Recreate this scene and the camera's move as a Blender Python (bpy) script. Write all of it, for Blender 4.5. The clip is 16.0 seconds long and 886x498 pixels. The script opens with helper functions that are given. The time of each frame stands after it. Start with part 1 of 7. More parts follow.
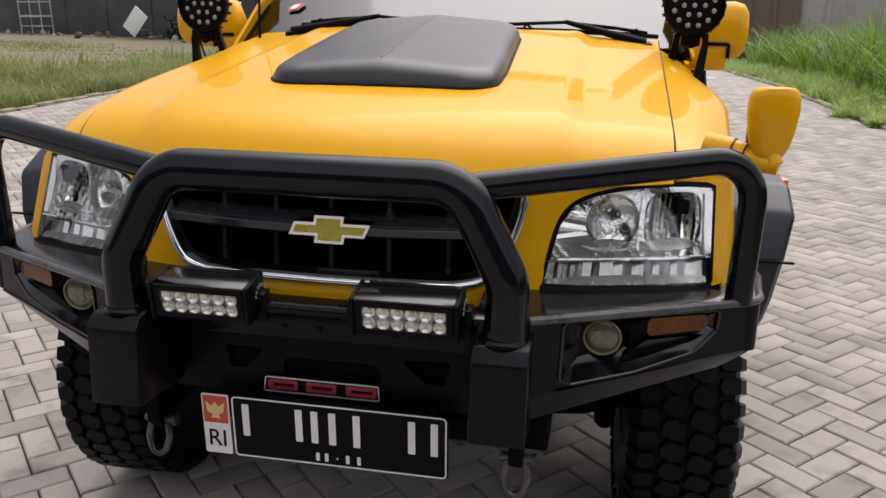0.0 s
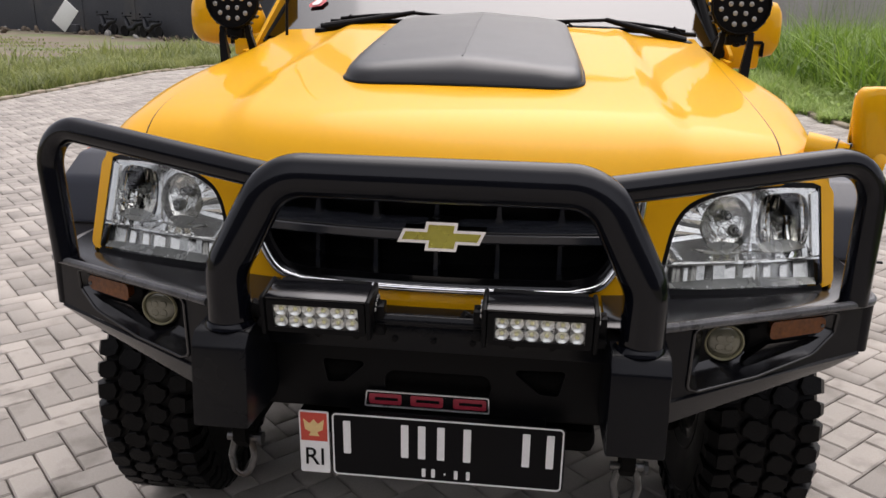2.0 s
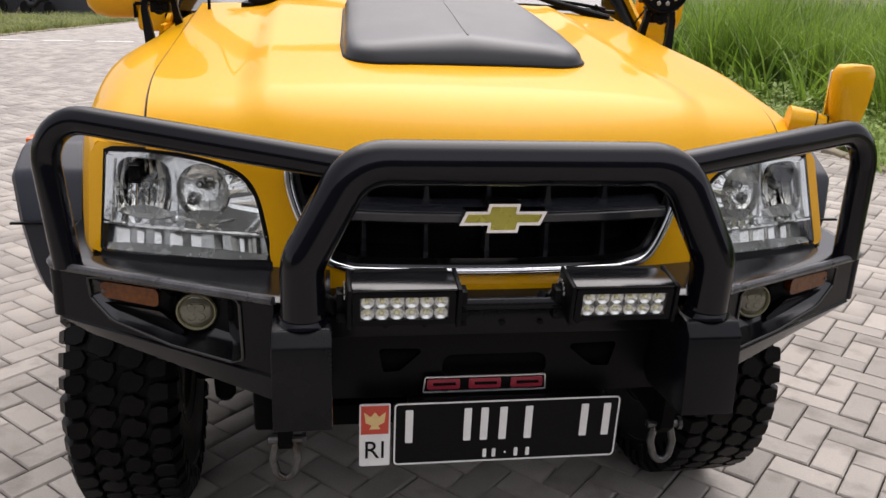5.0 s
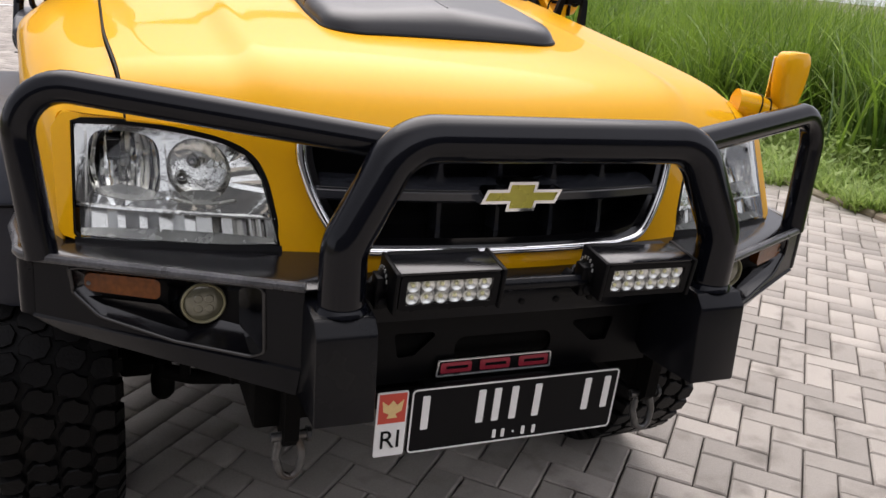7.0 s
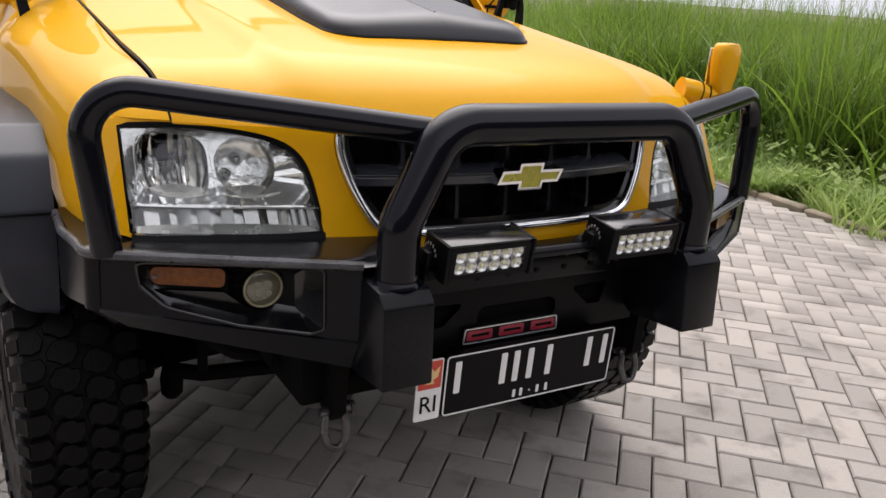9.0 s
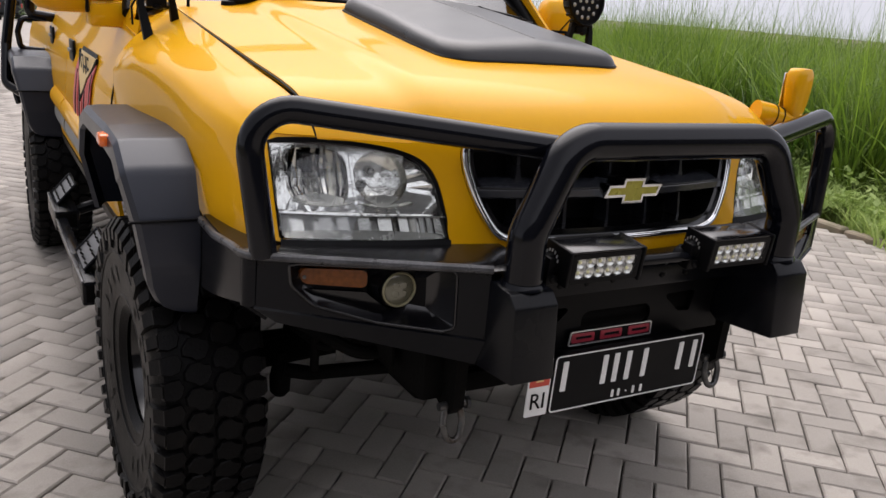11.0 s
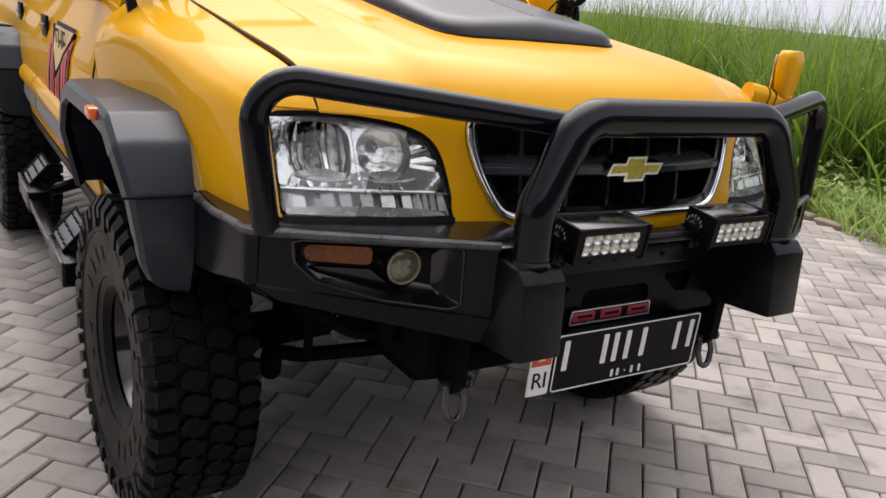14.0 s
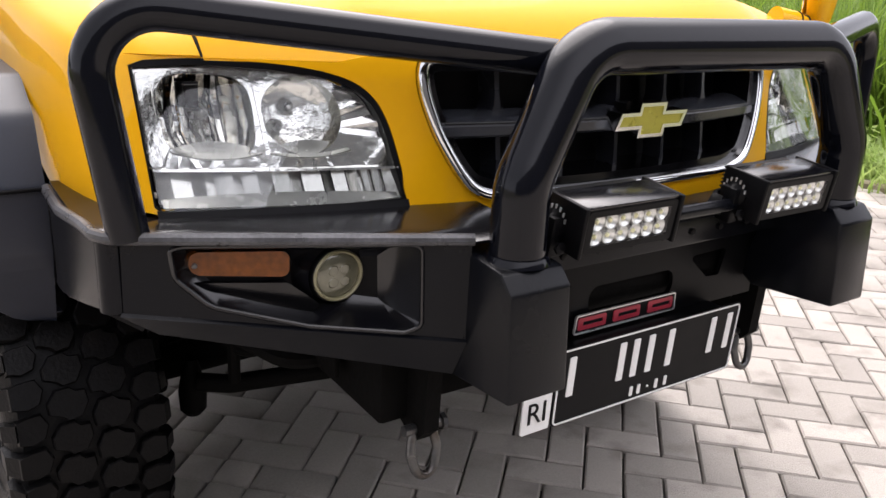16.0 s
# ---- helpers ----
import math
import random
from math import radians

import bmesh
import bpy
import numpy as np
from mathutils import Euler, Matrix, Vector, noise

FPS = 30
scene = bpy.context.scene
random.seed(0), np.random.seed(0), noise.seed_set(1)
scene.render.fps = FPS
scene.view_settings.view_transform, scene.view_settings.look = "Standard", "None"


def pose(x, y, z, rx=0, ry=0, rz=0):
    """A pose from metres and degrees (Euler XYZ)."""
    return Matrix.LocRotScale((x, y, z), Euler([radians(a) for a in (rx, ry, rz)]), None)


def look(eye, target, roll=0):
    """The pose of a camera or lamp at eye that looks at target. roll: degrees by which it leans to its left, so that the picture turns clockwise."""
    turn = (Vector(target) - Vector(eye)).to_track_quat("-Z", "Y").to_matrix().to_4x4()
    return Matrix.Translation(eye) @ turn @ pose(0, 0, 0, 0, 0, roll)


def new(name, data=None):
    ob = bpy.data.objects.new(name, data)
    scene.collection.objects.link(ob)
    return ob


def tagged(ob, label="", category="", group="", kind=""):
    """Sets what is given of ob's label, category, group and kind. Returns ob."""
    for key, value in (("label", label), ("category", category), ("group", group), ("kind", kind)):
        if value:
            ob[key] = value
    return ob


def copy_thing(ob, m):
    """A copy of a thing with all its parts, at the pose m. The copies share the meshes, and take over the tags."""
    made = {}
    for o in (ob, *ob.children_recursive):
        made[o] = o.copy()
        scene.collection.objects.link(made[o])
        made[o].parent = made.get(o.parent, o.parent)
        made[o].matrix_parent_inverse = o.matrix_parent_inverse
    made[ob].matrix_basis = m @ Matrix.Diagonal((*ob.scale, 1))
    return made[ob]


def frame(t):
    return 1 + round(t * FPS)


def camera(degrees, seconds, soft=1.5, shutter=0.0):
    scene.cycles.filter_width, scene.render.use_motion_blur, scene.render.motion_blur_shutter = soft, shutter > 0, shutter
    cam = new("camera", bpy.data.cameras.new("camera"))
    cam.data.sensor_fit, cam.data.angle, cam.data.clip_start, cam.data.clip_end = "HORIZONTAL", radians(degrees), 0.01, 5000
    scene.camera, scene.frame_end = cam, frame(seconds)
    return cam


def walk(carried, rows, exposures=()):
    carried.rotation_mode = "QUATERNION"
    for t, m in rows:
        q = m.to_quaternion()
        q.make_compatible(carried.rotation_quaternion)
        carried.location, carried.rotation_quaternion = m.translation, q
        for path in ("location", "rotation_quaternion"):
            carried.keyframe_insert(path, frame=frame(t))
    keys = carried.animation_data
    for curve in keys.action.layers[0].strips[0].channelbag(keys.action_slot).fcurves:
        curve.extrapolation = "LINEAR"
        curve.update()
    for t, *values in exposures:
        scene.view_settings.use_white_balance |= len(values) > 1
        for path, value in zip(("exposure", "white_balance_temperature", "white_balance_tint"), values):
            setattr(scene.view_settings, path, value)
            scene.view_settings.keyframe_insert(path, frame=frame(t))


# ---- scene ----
cam = camera(57.0, 16.0)
PATH = [
    (0, (0.504, -1.342, 1.406), (0.139, 0.538, 0.829), 0.0),
    (0.5, (0.417, -1.341, 1.402), (0.074, 0.542, 0.821), -0.1),
    (1, (0.302, -1.323, 1.406), (-0.028, 0.56, 0.818), -0.1),
    (1.5, (0.242, -1.321, 1.41), (-0.076, 0.563, 0.82), -0.1),
    (2, (0.178, -1.333, 1.407), (-0.039, 0.567, 0.822), 0.4),
    (2.5, (0.045, -1.367, 1.415), (-0.048, 0.539, 0.817), 0.3),
    (3, (-0.062, -1.393, 1.416), (-0.04, 0.512, 0.809), 0.3),
    (5.5, (-0.397, -1.273, 1.416), (0.009, 0.572, 0.761), 2.3),
    (6, (-0.523, -1.217, 1.406), (0.042, 0.581, 0.739), 3.4),
    (6.5, (-0.602, -1.169, 1.391), (0.054, 0.597, 0.717), 4.9),
    (7, (-0.657, -1.178, 1.382), (0.088, 0.556, 0.719), 5.2),
    (7.5, (-0.74, -1.196, 1.378), (0.104, 0.498, 0.73), 4.7),
    (8, (-0.812, -1.207, 1.367), (0.111, 0.447, 0.726), 4.0),
    (10.5, (-1.16, -1.208, 1.354), (-0.121, 0.39, 0.749), 4.5),
    (11, (-1.199, -1.224, 1.357), (-0.228, 0.427, 0.781), 4.3),
    (11.5, (-1.226, -1.255, 1.369), (-0.321, 0.435, 0.801), 4.0),
    (12, (-1.266, -1.318, 1.384), (-0.382, 0.387, 0.825), 4.1),
    (12.5, (-1.33, -1.386, 1.392), (-0.458, 0.334, 0.86), 3.7),
    (13, (-1.375, -1.427, 1.385), (-0.457, 0.273, 0.866), 3.6),
    (13.5, (-1.344, -1.355, 1.353), (-0.341, 0.279, 0.787), 4.9),
    (14, (-1.254, -1.17, 1.322), (-0.211, 0.428, 0.727), 5.2),
    (14.5, (-1.193, -1.057, 1.294), (-0.148, 0.535, 0.682), 4.0),
    (15, (-1.104, -0.952, 1.257), (-0.06, 0.637, 0.638), 3.5),
    (15.5, (-1.038, -0.875, 1.232), (0.012, 0.709, 0.606), 3.2),
    (16, (-0.976, -0.823, 1.22), (0.092, 0.735, 0.562), 2.4),
]
EXPOSURES = [(0, -0.40), (1.0, -0.30), (2.0, -0.28), (3.0, -0.28), (6.0, -0.16), (8.0, -0.14), (10.5, -0.28), (12.0, -0.48), (13.0, -0.60), (13.8, -0.28), (15.0, 0.16, 6500, 17), (16.0, 0.56, 6500, 18)]
walk(cam, [(t, look(eye, target, roll)) for t, eye, target, roll in PATH], EXPOSURES)

# ---- light ----
world = bpy.data.worlds.new("overcast_sky")
scene.world = world
world.use_nodes = True
wn, wl = world.node_tree.nodes, world.node_tree.links
wn.clear()
w_out, w_bg = wn.new("ShaderNodeOutputWorld"), wn.new("ShaderNodeBackground")
w_sky, w_mix = wn.new("ShaderNodeTexSky"), wn.new("ShaderNodeMix")
w_sky.sky_type, w_sky.sun_disc = "NISHITA", False
SUN_HEIGHT, SUN_TURN = radians(60), radians(17)
w_sky.sun_elevation, w_sky.sun_rotation = SUN_HEIGHT, SUN_TURN
w_sky.dust_density = 6.0
w_co, w_sep, w_ramp = wn.new("ShaderNodeTexCoord"), wn.new("ShaderNodeSeparateXYZ"), wn.new("ShaderNodeValToRGB")
w_noise, w_add = wn.new("ShaderNodeTexNoise"), wn.new("ShaderNodeMath")
w_noise.inputs["Scale"].default_value, w_noise.inputs["Detail"].default_value = 2.2, 4
w_add.operation = "MULTIPLY_ADD"
w_add.inputs[1].default_value = 0.35
# overcast: pale at the horizon and the zenith, greyer between, with soft cloud
ramp = w_ramp.color_ramp
ramp.elements[0].position, ramp.elements[0].color = 0.22, (14.2, 14.8, 15.8, 1)
ramp.elements[1].position, ramp.elements[1].color = 1.0, (12.0, 12.1, 12.5, 1)
middle = ramp.elements.new(0.46)
middle.color = (10.6, 11.0, 11.7, 1)
w_mix.data_type = "RGBA"
w_mix.inputs[0].default_value = 0.85
w_bg.inputs["Strength"].default_value = 0.076
wl.new(w_co.outputs["Generated"], w_sep.inputs[0])
wl.new(w_co.outputs["Generated"], w_noise.inputs["Vector"])
wl.new(w_noise.outputs["Fac"], w_add.inputs[0])
wl.new(w_sep.outputs["Z"], w_add.inputs[2])
wl.new(w_add.outputs[0], w_ramp.inputs["Fac"])
wl.new(w_sky.outputs["Color"], w_mix.inputs[6])
wl.new(w_ramp.outputs["Color"], w_mix.inputs[7])
# the cloud glows widely round the hidden sun
SUN_WAY = Vector((1.0, 3.3, 6.0)).normalized()
w_dot, w_glow, w_sum = wn.new("ShaderNodeVectorMath"), wn.new("ShaderNodeMapRange"), wn.new("ShaderNodeMix")
w_dot.operation = "DOT_PRODUCT"
w_dot.inputs[1].default_value = SUN_WAY
w_glow.interpolation_type = "SMOOTHSTEP"
w_glow.inputs["From Min"].default_value, w_glow.inputs["From Max"].default_value = 0.62, 1.04
w_sum.data_type, w_sum.blend_type = "RGBA", "ADD"
w_sum.inputs[7].default_value = (50.0, 49.4, 47.6, 1)
wl.new(w_co.outputs["Generated"], w_dot.inputs[0])
wl.new(w_dot.outputs["Value"], w_glow.inputs["Value"])
wl.new(w_glow.outputs[0], w_sum.inputs[0])
wl.new(w_mix.outputs[2], w_sum.inputs[6])
# fill glow added to the sky opposite the sun, to brighten the truck's front
w_side, w_fill, w_fill_sum = wn.new("ShaderNodeVectorMath"), wn.new("ShaderNodeMapRange"), wn.new("ShaderNodeMix")
w_side.operation = "DOT_PRODUCT"
w_side.inputs[1].default_value = Vector((0.25, -0.80, 0.50)).normalized()
w_fill.interpolation_type = "SMOOTHSTEP"
w_fill.inputs["From Min"].default_value, w_fill.inputs["From Max"].default_value = 0.35, 1.05
w_fill_sum.data_type, w_fill_sum.blend_type = "RGBA", "ADD"
w_fill_sum.inputs[7].default_value = (10.5, 10.8, 11.4, 1)
wl.new(w_co.outputs["Generated"], w_side.inputs[0])
wl.new(w_side.outputs["Value"], w_fill.inputs["Value"])
wl.new(w_fill.outputs[0], w_fill_sum.inputs[0])
wl.new(w_sum.outputs[2], w_fill_sum.inputs[6])
wl.new(w_fill_sum.outputs[2], w_bg.inputs["Color"])
wl.new(w_bg.outputs[0], w_out.inputs[0])

sun = new("sun", bpy.data.lights.new("sun", "SUN"))
sun.data.energy, sun.data.angle, sun.data.color = 1.4, radians(60), (1.0, 0.97, 0.92)
sun.matrix_world = look(tuple(SUN_WAY * 7), (0, 0, 0))

# ---- materials ----
def material(name, colour, rough=0.5, metal=0.0, vary=0.12, scale=8.0, fine=120.0, bump=0.0, bump_scale=200.0,
             coat=0.0, spec=0.5, by_object=0.0, by_island=0.0, rough_vary=0.1, dirt=None, dirt_scale=3.0, dirt_at=0.62, in_world=False):
    """A procedural surface: colour varied at two scales, fine relief, and optional dirt or dust."""
    mat = bpy.data.materials.new(name)
    mat.use_nodes = True
    n, l = mat.node_tree.nodes, mat.node_tree.links
    b = n["Principled BSDF"]
    b.inputs["Metallic"].default_value = metal
    b.inputs["Coat Weight"].default_value = coat
    b.inputs["Coat Roughness"].default_value = 0.035
    b.inputs["Specular IOR Level"].default_value = spec
    co = n.new("ShaderNodeNewGeometry" if in_world else "ShaderNodeTexCoord")
    at = co.outputs["Position" if in_world else "Object"]
    big, small = n.new("ShaderNodeTexNoise"), n.new("ShaderNodeTexNoise")
    big.inputs["Scale"].default_value, small.inputs["Scale"].default_value = scale, fine
    big.inputs["Detail"].default_value, small.inputs["Detail"].default_value = 5, 3
    l.new(at, big.inputs["Vector"])
    l.new(at, small.inputs["Vector"])
    both = n.new("ShaderNodeMath")
    both.operation = "ADD"
    l.new(big.outputs["Fac"], both.inputs[0])
    l.new(small.outputs["Fac"], both.inputs[1])
    value = both.outputs[0]
    if by_object or by_island:
        src = n.new("ShaderNodeObjectInfo" if by_object else "ShaderNodeNewGeometry")
        more = n.new("ShaderNodeMath")
        more.operation = "MULTIPLY_ADD"
        more.inputs[1].default_value = (by_object or by_island) / max(vary, 1e-3)
        l.new(src.outputs["Random" if by_object else "Random Per Island"], more.inputs[0])
        l.new(value, more.inputs[2])
        value = more.outputs[0]
    span = n.new("ShaderNodeMapRange")
    span.inputs["From Min"].default_value = 0.6
    span.inputs["From Max"].default_value = 1.4 + ((by_object or by_island) / max(vary, 1e-3))
    span.inputs["To Min"].default_value = 1 - vary - (by_object or by_island) / 2
    span.inputs["To Max"].default_value = 1 + vary + (by_object or by_island) / 2
    l.new(value, span.inputs["Value"])
    tint = n.new("ShaderNodeMix")
    tint.data_type, tint.blend_type = "RGBA", "MULTIPLY"
    tint.inputs[0].default_value = 1.0
    tint.inputs[6].default_value = (*colour, 1)
    l.new(span.outputs[0], tint.inputs[7])
    out = tint.outputs[2]
    if dirt:
        spots = n.new("ShaderNodeTexNoise")
        spots.inputs["Scale"].default_value, spots.inputs["Detail"].default_value = dirt_scale, 8
        l.new(at, spots.inputs["Vector"])
        edge = n.new("ShaderNodeMapRange")
        edge.inputs["From Min"].default_value, edge.inputs["From Max"].default_value = dirt_at - 0.12, dirt_at + 0.12
        l.new(spots.outputs["Fac"], edge.inputs["Value"])
        over = n.new("ShaderNodeMix")
        over.data_type = "RGBA"
        over.inputs[7].default_value = (*dirt, 1)
        l.new(edge.outputs[0], over.inputs[0])
        l.new(out, over.inputs[6])
        out = over.outputs[2]
    l.new(out, b.inputs["Base Color"])
    rr = n.new("ShaderNodeMapRange")
    rr.inputs["To Min"].default_value, rr.inputs["To Max"].default_value = max(rough - rough_vary, 0.0), rough + rough_vary
    l.new(big.outputs["Fac"], rr.inputs["Value"])
    l.new(rr.outputs[0], b.inputs["Roughness"])
    if bump:
        rel, bp = n.new("ShaderNodeTexNoise"), n.new("ShaderNodeBump")
        rel.inputs["Scale"].default_value, rel.inputs["Detail"].default_value = bump_scale, 4
        bp.inputs["Strength"].default_value, bp.inputs["Distance"].default_value = bump, 0.004
        l.new(at, rel.inputs["Vector"])
        l.new(rel.outputs["Fac"], bp.inputs["Height"])
        l.new(bp.outputs[0], b.inputs["Normal"])
    return mat


def clear_glass(name, tint, gloss=0.12, rough=0.02):
    """Thin clear glass: what lies behind shows through, with a sharp reflection."""
    mat = bpy.data.materials.new(name)
    mat.use_nodes = True
    n, l = mat.node_tree.nodes, mat.node_tree.links
    n.clear()
    out, mix = n.new("ShaderNodeOutputMaterial"), n.new("ShaderNodeMixShader")
    see, shine, fr = n.new("ShaderNodeBsdfTransparent"), n.new("ShaderNodeBsdfGlossy"), n.new("ShaderNodeLayerWeight")
    see.inputs["Color"].default_value = (*tint, 1)
    shine.inputs["Roughness"].default_value = rough
    power, scale = n.new("ShaderNodeMath"), n.new("ShaderNodeMath")
    power.operation, scale.operation = "POWER", "MULTIPLY_ADD"
    power.inputs[1].default_value = 4.0
    scale.inputs[1].default_value, scale.inputs[2].default_value = 0.85, gloss
    fr.inputs["Blend"].default_value = 0.5
    l.new(fr.outputs["Facing"], power.inputs[0])
    l.new(power.outputs[0], scale.inputs[0])
    l.new(scale.outputs[0], mix.inputs[0])
    l.new(see.outputs[0], mix.inputs[1])
    l.new(shine.outputs[0], mix.inputs[2])
    l.new(mix.outputs[0], out.inputs[0])
    return mat


def foliage(name, dark, light, scale):
    """Leaves: each its own green, some light passing through."""
    mat = bpy.data.materials.new(name)
    mat.use_nodes = True
    n, l = mat.node_tree.nodes, mat.node_tree.links
    b, out = n["Principled BSDF"], n["Material Output"]
    geo, patch, mixv = n.new("ShaderNodeNewGeometry"), n.new("ShaderNodeTexNoise"), n.new("ShaderNodeMath")
    patch.inputs["Scale"].default_value, patch.inputs["Detail"].default_value = scale, 4
    mixv.operation = "MULTIPLY_ADD"
    mixv.inputs[1].default_value = 0.55
    tone, thin, both = n.new("ShaderNodeMix"), n.new("ShaderNodeBsdfTranslucent"), n.new("ShaderNodeMixShader")
    tone.data_type = "RGBA"
    tone.inputs[6].default_value, tone.inputs[7].default_value = (*dark, 1), (*light, 1)
    l.new(geo.outputs["Position"], patch.inputs["Vector"])
    l.new(geo.outputs["Random Per Island"], mixv.inputs[0])
    shift = n.new("ShaderNodeMapRange")
    shift.inputs["From Min"].default_value, shift.inputs["From Max"].default_value = 0.35, 0.75
    shift.inputs["To Min"].default_value, shift.inputs["To Max"].default_value = 0.0, 0.5
    l.new(patch.outputs["Fac"], shift.inputs["Value"])
    l.new(shift.outputs[0], mixv.inputs[2])
    l.new(mixv.outputs[0], tone.inputs[0])
    l.new(tone.outputs[2], b.inputs["Base Color"])
    l.new(tone.outputs[2], thin.inputs["Color"])
    b.inputs["Roughness"].default_value = 0.5
    both.inputs[0].default_value = 0.45
    l.new(b.outputs[0], both.inputs[1])
    l.new(thin.outputs[0], both.inputs[2])
    l.new(both.outputs[0], out.inputs["Surface"])
    return mat


PAINT = material("yellow_paint", (0.70, 0.351, 0.002), 0.46, 0, 0.02, 1.5, 60, 0.004, 600, coat=0.44, rough_vary=0.04, spec=0.05)
TUBE = material("satin_black_tube", (0.0028, 0.0032, 0.0052), 0.11, 0, 0.2, 5, 150, 0.010, 350, rough_vary=0.05, spec=0.26)
POWDER = material("black_powder_coat", (0.0030, 0.0034, 0.0050), 0.23, 0, 0.25, 4, 160, 0.06, 500, rough_vary=0.1,
                  dirt=(0.008, 0.008, 0.008), dirt_scale=4, dirt_at=0.70, spec=0.17)
DARK = material("black_plastic", (0.003, 0.003, 0.0035), 0.40, 0, 0.2, 6, 120, 0.05, 300, spec=0.10)
BAR = material("grille_bar", (0.028, 0.030, 0.036), 0.20, 0, 0.15, 6, 120, 0.02, 300, spec=0.6)
GRID_BAR = material("grille_upright", (0.016, 0.0172, 0.022), 0.26, 0, 0.15, 6, 120, 0.02, 300, spec=0.45)
# patchy worn grey, pale enough to paint in the edge's highlight
WORN_SHINE = material("worn_edge_highlight", (0.075, 0.075, 0.08), 0.30, 0.0, 0.5, 30, 200, 0.05, 300, spec=0.5, dirt=(0.010, 0.010, 0.011), dirt_scale=9, dirt_at=0.56)
SHELF = material("gloss_black_coat", (0.004, 0.004, 0.0052), 0.17, 0, 0.2, 5, 150, 0.02, 350, rough_vary=0.08, spec=0.55)
GLOSSY = material("glossy_black", (0.003, 0.003, 0.0035), 0.15, 0, 0.1, 6, 120, rough_vary=0.05)
FLARE = material("flare_plastic", (0.0082, 0.0108, 0.0200), 0.33, 0, 0.12, 3, 200, 0.10, 900, rough_vary=0.08, spec=0.42)
SCOOP = material("scoop_vinyl", (0.0085, 0.009, 0.011), 0.30, 0, 0.15, 4, 220, 0.06, 700, rough_vary=0.08, spec=0.45)
RUBBER = material("tyre_rubber", (0.0038, 0.0036, 0.0037), 0.42, 0, 0.3, 9, 90, 0.25, 160,
                  dirt=(0.010, 0.0082, 0.0068), dirt_scale=14, dirt_at=0.70, spec=0.12)
RIM = material("black_steel_rim", (0.004, 0.004, 0.0045), 0.13, 0.0, 0.2, 8, 100, rough_vary=0.04, spec=0.60)
CHROME = material("chrome", (0.78, 0.79, 0.80), 0.09, 1.0, 0.03, 6, 80, rough_vary=0.04)
SILVER = material("lamp_reflector", (0.80, 0.79, 0.76), 0.15, 0.96, 0.06, 30, 140, 0.30, 60, rough_vary=0.06)
SILVER_SATIN = material("satin_reflector", (0.66, 0.665, 0.66), 0.30, 0.65, 0.08, 30, 140, 0.1, 80)
MIRROR = material("chrome_bowl", (0.80, 0.79, 0.75), 0.13, 1.0, 0.05, 30, 140, 0.85, 62, rough_vary=0.04)
SILVER_GREY = material("grey_reflector_shelf", (0.22, 0.22, 0.205), 0.26, 0.55, 0.1, 40, 140)
FLUTED = material("indicator_flutes", (0.55, 0.54, 0.51), 0.20, 0.9, 0.12, 25, 140, 0.08, 60)
LENS = clear_glass("lamp_lens", (0.97, 0.98, 0.98), 0.035)
WINDOW = clear_glass("window_glass", (0.05, 0.055, 0.06), 0.135, 0.10)
AMBER = material("amber_lens", (0.105, 0.030, 0.004), 0.16, 0, 0.45, 28, 120, 0.12, 90, spec=0.30)
ORANGE = material("orange_marker", (0.85, 0.16, 0.025), 0.25, 0, 0.1, 20, 120, coat=0.5)
FOG = material("fog_lens", (0.11, 0.105, 0.07), 0.12, 0.2, 0.25, 22, 60, 0.15, 40, coat=0.8)
CREAM = material("fog_ring", (0.22, 0.20, 0.115), 0.35, 0, 0.1, 20, 90)
GOLD = material("badge_gold", (0.50, 0.46, 0.06), 0.28, 0.35, 0.1, 30, 150, coat=0.3)
RED = material("badge_red", (0.30, 0.022, 0.04), 0.35, 0, 0.1, 40, 150)
PLATE = material("plate_black", (0.0035, 0.0035, 0.0042), 0.45, 0, 0.15, 15, 150, 0.02, 300, spec=0.10)
WHITE = material("white_paint", (0.74, 0.74, 0.73), 0.45, 0, 0.05, 12, 150)
STICKER_RED = material("sticker_red", (0.52, 0.055, 0.03), 0.4, 0, 0.08, 30, 150)
STICKER_GOLD = material("sticker_gold", (0.70, 0.50, 0.22), 0.4, 0, 0.08, 60, 150)
PINK = material("sticker_pink", (0.55, 0.10, 0.11), 0.45, 0, 0.1, 30, 120)
STEEL = material("worn_steel", (0.10, 0.10, 0.10), 0.28, 0.8, 0.25, 14, 90, 0.15, 120,
                 dirt=(0.05, 0.032, 0.02), dirt_scale=20, dirt_at=0.66)
TREAD_PLATE = material("checker_plate", (0.20, 0.20, 0.20), 0.36, 0.7, 0.15, 14, 90, 0.1, 120)
# one near-black, rough colour for everything beneath the body
UNDER = material("near_black_underside", (0.003, 0.0028, 0.0026), 0.7, 0.0, 0.3, 10, 60, 0.3, 80, spec=0.06)
LED_CUP = material("led_cup", (0.86, 0.85, 0.82), 0.18, 0.60, 0.05, 50, 90)
LED_DIM = material("led_lens", (0.30, 0.30, 0.29), 0.25, 0.2, 0.1, 60, 120)
LED = material("led_chip", (0.85, 0.80, 0.45), 0.35, 0, 0.05, 50, 90)
INTERIOR = material("cab_trim", (0.03, 0.031, 0.034), 0.6, 0, 0.15, 8, 120, 0.1, 250)
PAVER = material("concrete_paver", (0.315, 0.287, 0.256), 0.85, 0, 0.20, 3.0, 190, 0.7, 260, by_object=0.26, in_world=True,
                 dirt=(0.17, 0.152, 0.132), dirt_scale=7, dirt_at=0.64)
